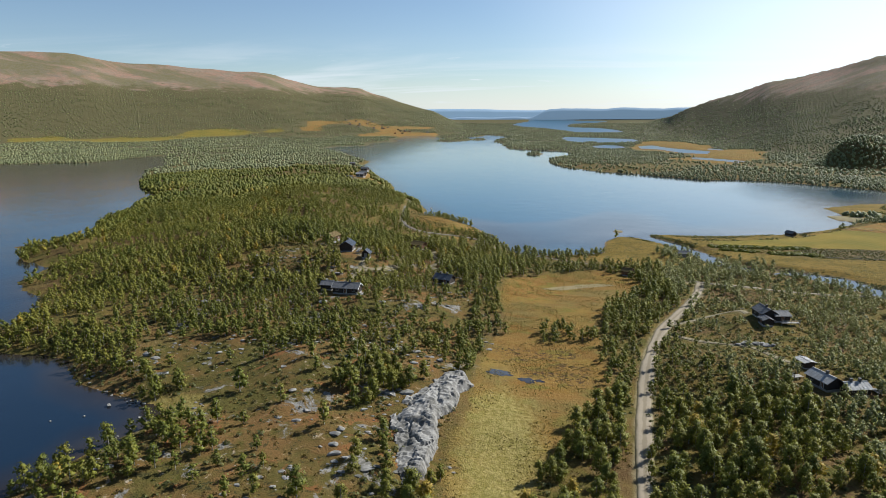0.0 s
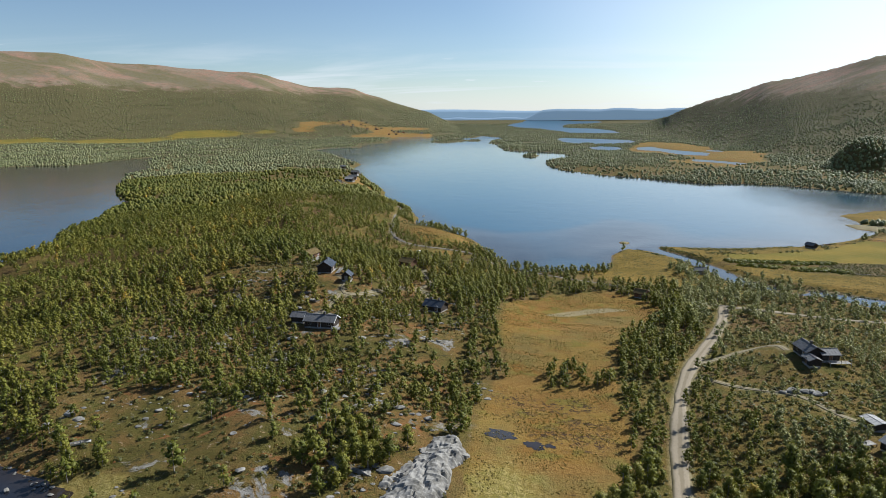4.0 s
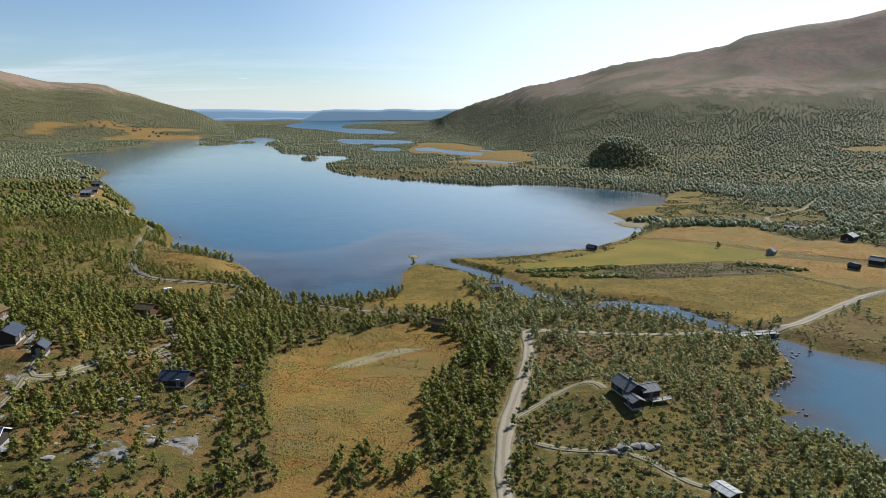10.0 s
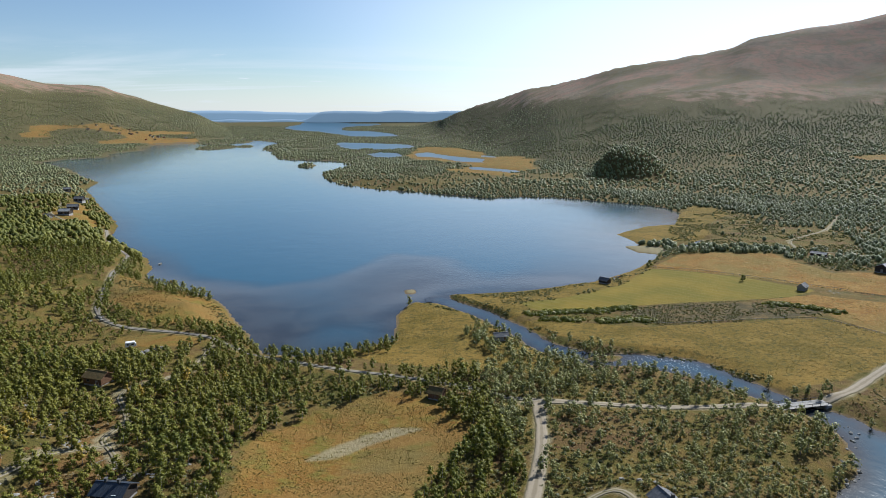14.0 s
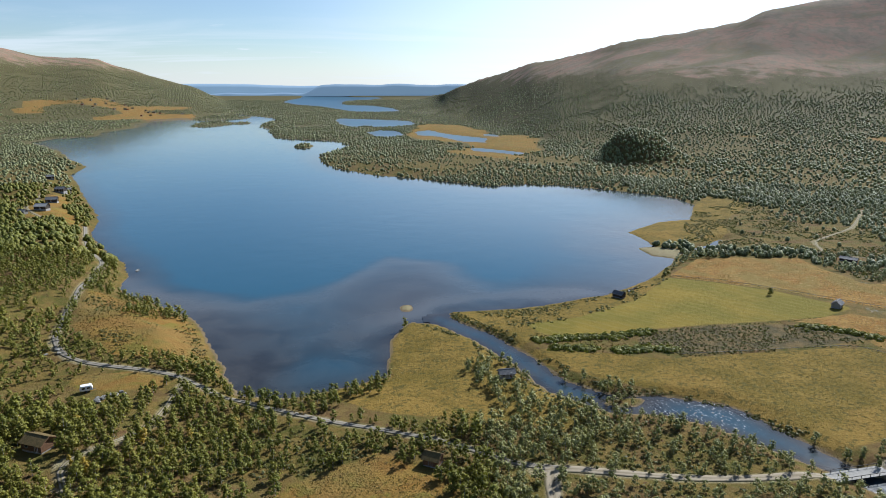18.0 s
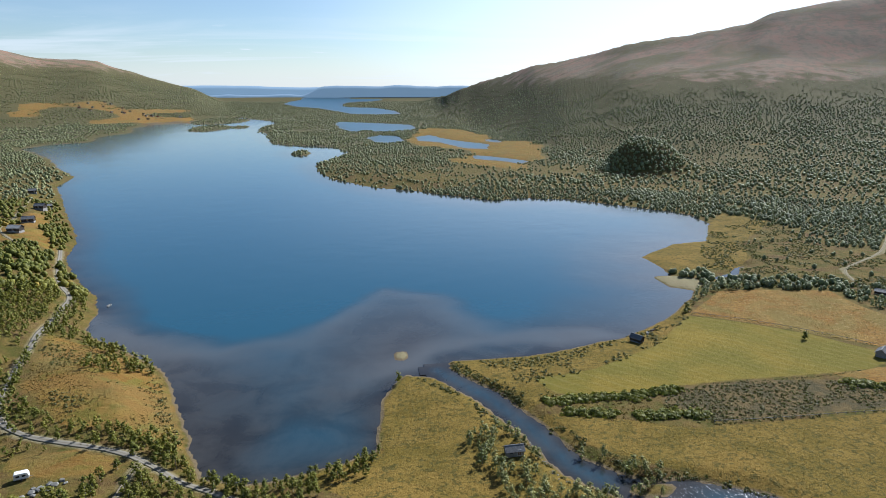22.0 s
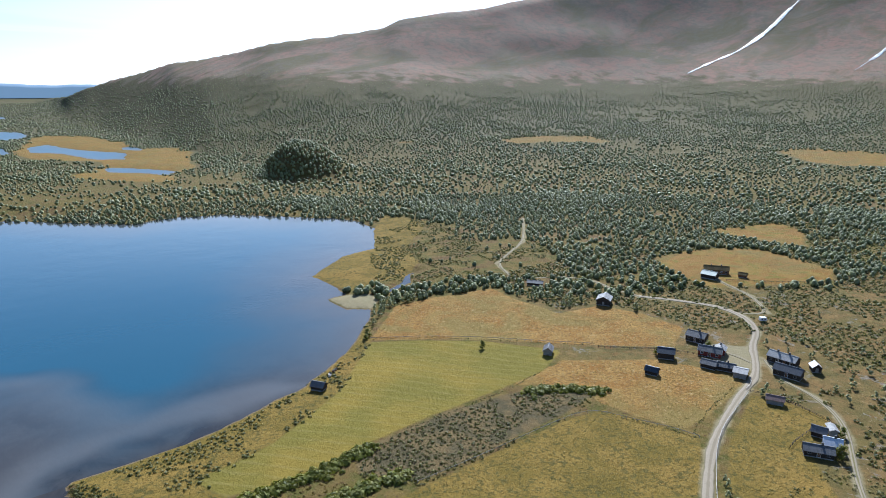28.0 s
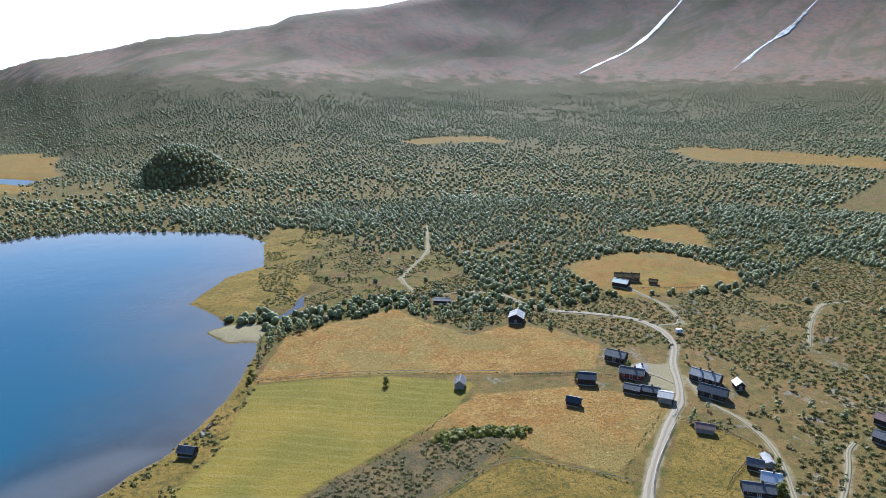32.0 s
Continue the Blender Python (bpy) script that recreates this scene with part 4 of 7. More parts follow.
# ---- woodland ----
def tree_template(rng, leaves, size, height=6.0, sides=4, lobes=5, spread=1.0, core=0.55):
    """A birch as arrays: leaf sprays (triangles) in uneven lobes round a thin stem. Returns vertices, faces, and the count of stem faces."""
    v, f, out = [], [], []
    if sides:
        for k, (z, r) in enumerate(((0, 0.11), (height * 0.45, 0.075), (height * 0.85, 0.03))):
            for a in range(sides):
                t = 2 * math.pi * a / sides
                v.append((r * math.cos(t) + 0.1 * k * math.sin(k), r * math.sin(t), z - 0.3 * (k == 0)))
                out.append((math.cos(t), math.sin(t), 0.0))
        for k in range(2):
            for a in range(sides):
                p, q = k * sides + a, k * sides + (a + 1) % sides
                f += [(p, q, q + sides), (p, q + sides, p + sides)]
    stem = len(f)
    centres = []
    for i in range(lobes):
        z = height * (0.17 + 0.68 * (i + 0.5) / lobes)
        reach = spread * height * 0.135 * math.sin(math.pi * (0.30 + 0.66 * (i + 0.5) / lobes))
        t = rng.uniform(0, 6.283)
        centres.append((reach * math.cos(t), reach * math.sin(t), z, height * rng.uniform(0.13, 0.185) * (1.25 - 0.5 * i / lobes)))
    if core:  # the dense inner mass of each lobe
        for cx, cy, cz, r in centres:
            o = len(v)
            for d in ((1, 0, 0), (0, 1, 0), (-1, 0, 0), (0, -1, 0), (0, 0, 1), (0, 0, -1)):
                k = r * core * rng.uniform(0.75, 1.2)
                v.append((cx + d[0] * k * 1.1, cy + d[1] * k * 1.1, cz + d[2] * k))
                out.append((d[0] * 0.9, d[1] * 0.9, d[2] * 0.9 + 0.3))
            f += [(o, o + 1, o + 4), (o + 1, o + 2, o + 4), (o + 2, o + 3, o + 4), (o + 3, o, o + 4), (o + 1, o, o + 5), (o + 2, o + 1, o + 5), (o + 3, o + 2, o + 5), (o, o + 3, o + 5)]
    for i in range(leaves):
        cx, cy, cz, r = centres[i % lobes]
        d = rng.normal(size=3)
        d /= np.linalg.norm(d)
        p = np.array([cx, cy, cz]) + d * r * np.array([1.15 * spread**0.5, 1.15 * spread**0.5, 1.0]) * rng.uniform(0.45, 1.12)
        n1 = d + rng.normal(size=3) * 0.55 + np.array([0, 0, 0.35])
        n1 /= np.linalg.norm(n1)
        axis = p - np.array([0, 0, height * 0.42])
        soft = 0.55 * axis / np.linalg.norm(axis) + 0.55 * d + 0.25 * n1 + np.array([0, 0, 0.25])
        soft /= np.linalg.norm(soft)
        if n1 @ soft < 0:
            n1 = -n1
        a1 = np.cross(n1, rng.normal(size=3))
        a1 /= np.linalg.norm(a1)
        b1 = np.cross(n1, a1)
        s = size * rng.uniform(0.7, 1.3)
        o = len(v)
        out += [tuple(soft)] * 3
        v += [tuple(p + s * a1), tuple(p + s * (-0.5 * a1 + 0.8 * b1)), tuple(p + s * (-0.5 * a1 - 0.8 * b1))]
        f.append((o, o + 1, o + 2))
    return np.array(v), np.array(f), stem, np.array(out)


def lump_template(rng, height=6.0, lobes=2, sides=6, wide=0.42, sprays=0):
    """A crown seen from afar: a few uneven closed masses of foliage on a hidden stem, with loose sprays round them."""
    v, f, out, tips = [], [], [], []
    rings = ((0.06, 0.95), (0.62, 0.82)) if not sprays else ((0.02, 0.75), (0.42, 1.0), (0.80, 0.70))
    for i in range(lobes):
        turn, off = rng.uniform(0, 6.283), (0.0 if i == 0 else wide * height * rng.uniform(0.35, 0.6))
        cx, cy = off * math.cos(turn), off * math.sin(turn)
        h = height * (1.0 if i == 0 else rng.uniform(0.6, 0.85))
        r = wide * height * (1.0 if lobes == 1 else rng.uniform(0.6, 0.8))
        o = len(v)
        for z, k in rings:
            for a in range(sides):
                t = 6.283 * (a + 0.5 * (k == 1.0) + rng.uniform(-0.2, 0.2)) / sides
                q = r * k * rng.uniform(0.7, 1.3)
                p = np.array([cx + q * math.cos(t), cy + q * math.sin(t), h * (z + rng.uniform(-0.07, 0.07))])
                v.append(tuple(p))
                d = np.array([math.cos(t), math.sin(t), (z - 0.35) * 1.6])
                out.append(tuple(d / np.linalg.norm(d)))
        v.append((cx + rng.normal(0, 0.2), cy + rng.normal(0, 0.2), h))
        out.append((0.0, 0.0, 1.0))
        last = len(rings) - 1
        for k in range(last):
            for a in range(sides):
                p, q = o + k * sides + a, o + k * sides + (a + 1) % sides
                f += [(p, q, q + sides), (p, q + sides, p + sides)]
        f += [(o + last * sides + a, o + last * sides + (a + 1) % sides, o + (last + 1) * sides) for a in range(sides)]
        tips.append((cx, cy, h, r))
    for i in range(sprays):
        cx, cy, h, r = tips[i % lobes]
        d = rng.normal(size=3)
        d /= np.linalg.norm(d)
        p = np.array([cx + d[0] * r * 1.05, cy + d[1] * r * 1.05, h * (0.5 + 0.5 * d[2])])
        a1, o, q = np.cross(d, rng.normal(size=3)), len(v), 0.2 * wide * height * rng.uniform(0.8, 1.5)
        a1 /= np.linalg.norm(a1)
        b1 = np.cross(d, a1)
        v += [tuple(p + q * a1 * 1.4), tuple(p - q * a1 + q * b1), tuple(p - q * a1 - q * b1)]
        out += [tuple((d + np.array([0, 0, 0.6])) / np.linalg.norm(d + np.array([0, 0, 0.6])))] * 3
        f.append((o, o + 1, o + 2))
    return np.array(v), np.array(f), 0, np.array(out)


def scatter(templates, px, py, scale, rng, tint, sink=0.0):
    """Many trees as one set of arrays."""
    pick = rng.integers(0, len(templates), len(px))
    V, F, T, M, NN, o = [], [], [], [], [], 0
    pz = ground_at(px, py) - sink
    for k, (v, f, stem, nn) in enumerate(templates):
        s = np.nonzero(pick == k)[0]
        if not len(s):
            continue
        a = rng.uniform(0, 2 * np.pi, len(s))
        sc = scale[s]
        wide = sc * rng.uniform(0.85, 1.15, len(s))
        x = (v[None, :, 0] * np.cos(a)[:, None] - v[None, :, 1] * np.sin(a)[:, None]) * wide[:, None] + px[s][:, None]
        y = (v[None, :, 0] * np.sin(a)[:, None] + v[None, :, 1] * np.cos(a)[:, None]) * wide[:, None] + py[s][:, None]
        z = v[None, :, 2] * sc[:, None] + pz[s][:, None]
        ca, sa = np.cos(a)[:, None], np.sin(a)[:, None]
        NN.append(np.stack([nn[None, :, 0] * ca - nn[None, :, 1] * sa, nn[None, :, 0] * sa + nn[None, :, 1] * ca, np.broadcast_to(nn[None, :, 2], (len(s), len(nn)))], -1).reshape(-1, 3))
        V.append(np.stack([x, y, z], -1).reshape(-1, 3))
        F.append((f[None] + (np.arange(len(s)) * len(v))[:, None, None]).reshape(-1, 3) + o)
        T.append(np.repeat(tint[s], len(v)))
        M.append(np.tile(np.r_[np.ones(stem, int), np.zeros(len(f) - stem, int)], len(s)))
        o += len(s) * len(v)
    return np.concatenate(V), np.concatenate(F), np.concatenate(T), np.concatenate(M), np.concatenate(NN)


def stuff(name, label, arrays, leaf, category="trees"):
    v, f, t, m, nn = arrays
    mesh = raw_mesh(name, v, f, leaf, False, {"tint": t}, nn)
    mesh.materials.append(BARK)
    mesh.polygons.foreach_set("material_index", m.astype(np.int32))
    return tagged(new(name, mesh), label, category, kind="stuff")


rng = np.random.default_rng(5)
SITES = []  # clearings: x, y, radius


ROCKY = [(-140, 60), (-120, 150), (-150, 240), (-110, 290), (-60, 300), (-35, 240), (-28, 160), (-22, 60)]


def wood_density(px, py):
    """How wooded the ground is, 0 to 1."""
    wet_here = sample(wet, px, py)
    far = smooth(np.hypot(px - MID[0], py - MID[1]), 500, 900)
    d = 0.88 + 0.12 * far + (0.75 - 0.2 * far) * rough_noise(px, py, 30, 61) + (0.3 + 0.25 * far) * rough_noise(px, py, 160, 63)
    d = np.where(wet_here > -1.5, 0, d)
    d = d * (1 - smooth(sample(worn, px, py), -1.1, -0.3))
    open_ground = np.max([sample(q, px, py) for q in (bog_sd, straw_sd, olive_sd, mown_sd, scrub_sd)], axis=0) + far * 14 * rough_noise(px, py, 45, 67)
    d = d * (1 - smooth(open_ground, -1.5, 1.0))
    for patch in THICKETS:
        d = np.where((sd_poly(px, py, patch) > 0) & (wet_here < -1), 0.95, d)
    d = d * (1 - smooth(sd_poly(px, py, RUST_HEATH), -2, 2)) * (1 - 0.7 * smooth(sd_poly(px, py, WEST_HEATH), -6, 4))
    d = d * (1 - 0.97 * smooth(sd_poly(px, py, SHORE_HEATH) + 5 * rough_noise(px, py, 22, 79), -3, 3))
    d = np.where(sd_poly(px, py, SPIT_TREES) > 0, 0.8, d)
    verge = sample(worn, px, py)
    d = np.where((verge > -4.5) & (verge < -1.2) & (px < 60) & (py < 395) & (sample(olive_sd, px, py) < -0.5) & (sample(bog_sd, px, py) < -0.5) & (rough_noise(px, py, 11, 77) > -0.35), np.maximum(d, 0.85), d)
    d = np.where(np.hypot(px - BOG_TREES[0], (py - BOG_TREES[1]) * 1.6) < BOG_TREES[2] * (0.8 + 0.4 * value_noise(px, py, 7, 5)), 0.8, d)
    d = np.where(np.hypot(px - MEADOW_TREES[0], (py - MEADOW_TREES[1]) * 1.3) < MEADOW_TREES[2], 0.8, d)
    d = np.where(np.hypot((px - 99) / 2.4, py - 340) < 3.2, 0.9, d)
    d = d * (1 - 0.96 * smooth(sd_poly(px, py, FARM_OPEN), -3, 5)) * (1 - smooth(sd_poly(px, py, FARMLAND), -1, 1))
    d = np.where(sample(worn, px, py) > -0.2, 0, d)
    d = d * (1 - (0.25 + 0.62 * smooth(185 - py, -30, 30)) * smooth(sd_poly(px, py, ROCKY), -10, 10) * smooth(0.35 + rough_noise(px, py, 26, 69), 0, 0.5))
    d = d * (1 - smooth(sample(upland, px, py) + 32 * rough_noise(px, py, 170, 65), -40, 45))
    d = d * (1 - 0.45 * smooth(px, 280, 310) * (1 - smooth(px, 430, 470)) * smooth(py, 425, 440) * (1 - smooth(py, 520, 560)))
    d = np.where((np.hypot(px - 33, py - 446) < 12) | (np.hypot(px - 54, py - 434) < 14), 0, d)
    d = np.where(np.hypot(px - KNOLL[0], py - KNOLL[1]) < 60, 0, d)
    d = d * (1 - smooth(sd_poly(px, py, OUTCROP), -3.5, -1.5))
    d = d * (1 - smooth(sd_poly(px, py, POOL_BANK), -4, 0))
    d = d * (1 - 0.62 * smooth(sd_poly(px, py, CABIN_HEATH) + 4 * rough_noise(px, py, 12, 68), -4, 4))
    edge = sample(bog_sd, px, py)
    d = np.where((edge < -1.5) & (edge > -13 + 5 * rough_noise(px, py, 18, 70)) & (px < -20) & (py > 178) & (py < 300), 0.92, d)  # the dense belt along the bog
    for x, y, r in SITES:
        d = np.where(np.hypot(px - x, py - y) < r, 0, d)
    return d


def jittered(x0, x1, y0, y1, step):
    a, b = np.meshgrid(np.arange(x0, x1, step), np.arange(y0, y1, step))
    a, b = a.ravel(), b.ravel()
    return a + rng.uniform(-0.5, 0.5, len(a)) * step, b + rng.uniform(-0.5, 0.5, len(a)) * step


def in_view(px, py, margin=4):
    """Bearings that the flight ever looks to."""
    keep = np.zeros(px.shape, bool)
    for x, y, low, high in ((0, -20, -26 - margin, 48 + margin), (-5, 60, -46 - margin, 38), (15, 170, -60, 28 + margin), (40, 230, -84 - margin, 10)):
        b = np.degrees(np.arctan2(-(px - x), py - y))
        keep |= (b > low) & (b < high)
    return keep


def in_grove(px, py):
    """The stretch by the road whose trees stand as things of their own."""
    return (px > -52) & (px < 62) & (py > 96) & (py < 168)


def grow(name, label, step, near, far, leaves, size, sides, lobes, variants, low, high, box, spread=1.0, leaf=None, lump=0.0, core=0.62):
    px, py = jittered(*box, step)
    d = np.hypot(px - 25, py - 150)
    ok = in_view(px, py) & (d >= near) & (d < far) & (rng.uniform(size=len(px)) < wood_density(px, py)) & ~in_grove(px, py)
    px, py = px[ok], py[ok]
    tint = np.clip(0.42 + 0.35 * rough_noise(px, py, 60, 71) + rng.normal(0, 0.22, len(px)), 0, 1)
    tint = np.where((tint > 0.88) & (rng.uniform(size=len(px)) < 0.8), 0.8, tint)
    scale = rng.uniform(low, high, len(px)) * (1 - 0.55 * smooth(sample(upland, px, py), -70, 20)) * (0.85 + 0.25 * value_noise(px, py, 45, 73))
    kinds = [lump_template(rng, 4.7, lobes, sides, lump, leaves) if lump else tree_template(rng, leaves, size, 6.0, sides, lobes, spread, core) for _ in range(variants)]
    return stuff(name, label, scatter(kinds, px, py, scale, rng, tint), leaf or BIRCH)

# ---- houses: name, x, y, bearing of the ridge, length, width, wall, rise, walls, roof, chimneys ----
DARK_WOOD = plain("dark_tarred_wood", (0.030, 0.024, 0.020), (0.060, 0.048, 0.040), 6, 0.8, 0, 0.5, (1, 1, 6))
BROWN_WOOD = plain("brown_logs", (0.12, 0.065, 0.035), (0.19, 0.105, 0.06), 5, 0.85, 0, 0.6, (1, 1, 5))
RED_WOOD = plain("red_painted_wood", (0.17, 0.035, 0.028), (0.23, 0.055, 0.04), 5, 0.75, 0, 0.4, (1, 1, 6))
GREY_WOOD = plain("weathered_wood", (0.19, 0.18, 0.165), (0.30, 0.285, 0.26), 6, 0.85, 0, 0.5, (1, 1, 6))
WHITE_WOOD = plain("white_paint", (0.78, 0.78, 0.76), (0.70, 0.70, 0.68), 4, 0.6, 0, 0.1)
SLATE = plain("grey_slate", (0.095, 0.095, 0.098), (0.160, 0.160, 0.162), 5, 0.7, 0, 0.6)
# Pale roof tone; the farmhouse's sunlit slate is put into this colour.
PALE_ROOF = plain("pale_stone_roof", (0.25, 0.245, 0.235), (0.36, 0.352, 0.338), 4, 0.7, 0, 0.5)
BLUE_ROOF = plain("dark_blue_metal_roof", (0.035, 0.043, 0.055), (0.060, 0.070, 0.085), 3, 0.38, 0.2, 0.15, (6, 1, 1))
TIN = plain("bright_metal_roof", (0.60, 0.61, 0.62), (0.72, 0.73, 0.74), 3, 0.35, 0.6, 0.1, (6, 1, 1))
GREEN_TIN = plain("grey_green_metal_roof", (0.20, 0.235, 0.22), (0.27, 0.30, 0.285), 3, 0.4, 0.4, 0.1, (6, 1, 1))
TURF = plain("turf_roof", (0.16, 0.11, 0.045), (0.10, 0.075, 0.03), 3, 0.95, 0, 0.9)
RUSTY_ROOF = plain("rusty_roof", (0.17, 0.11, 0.095), (0.24, 0.17, 0.15), 4, 0.8, 0.1, 0.3)
STONE_WALL = plain("stone_masonry", (0.22, 0.21, 0.20), (0.36, 0.34, 0.32), 3, 0.9, 0, 0.8)
CHIMNEY = plain("chimney_brick", (0.06, 0.058, 0.056), (0.13, 0.125, 0.12), 6, 0.85, 0, 0.5)
GLASS = plain("window_glass", (0.02, 0.025, 0.03), (0.03, 0.035, 0.045), 1, 0.12, 0, 0.0)
PLANK = plain("grey_planks", (0.22, 0.21, 0.19), (0.34, 0.32, 0.29), 5, 0.85, 0, 0.4, (8, 1, 1))
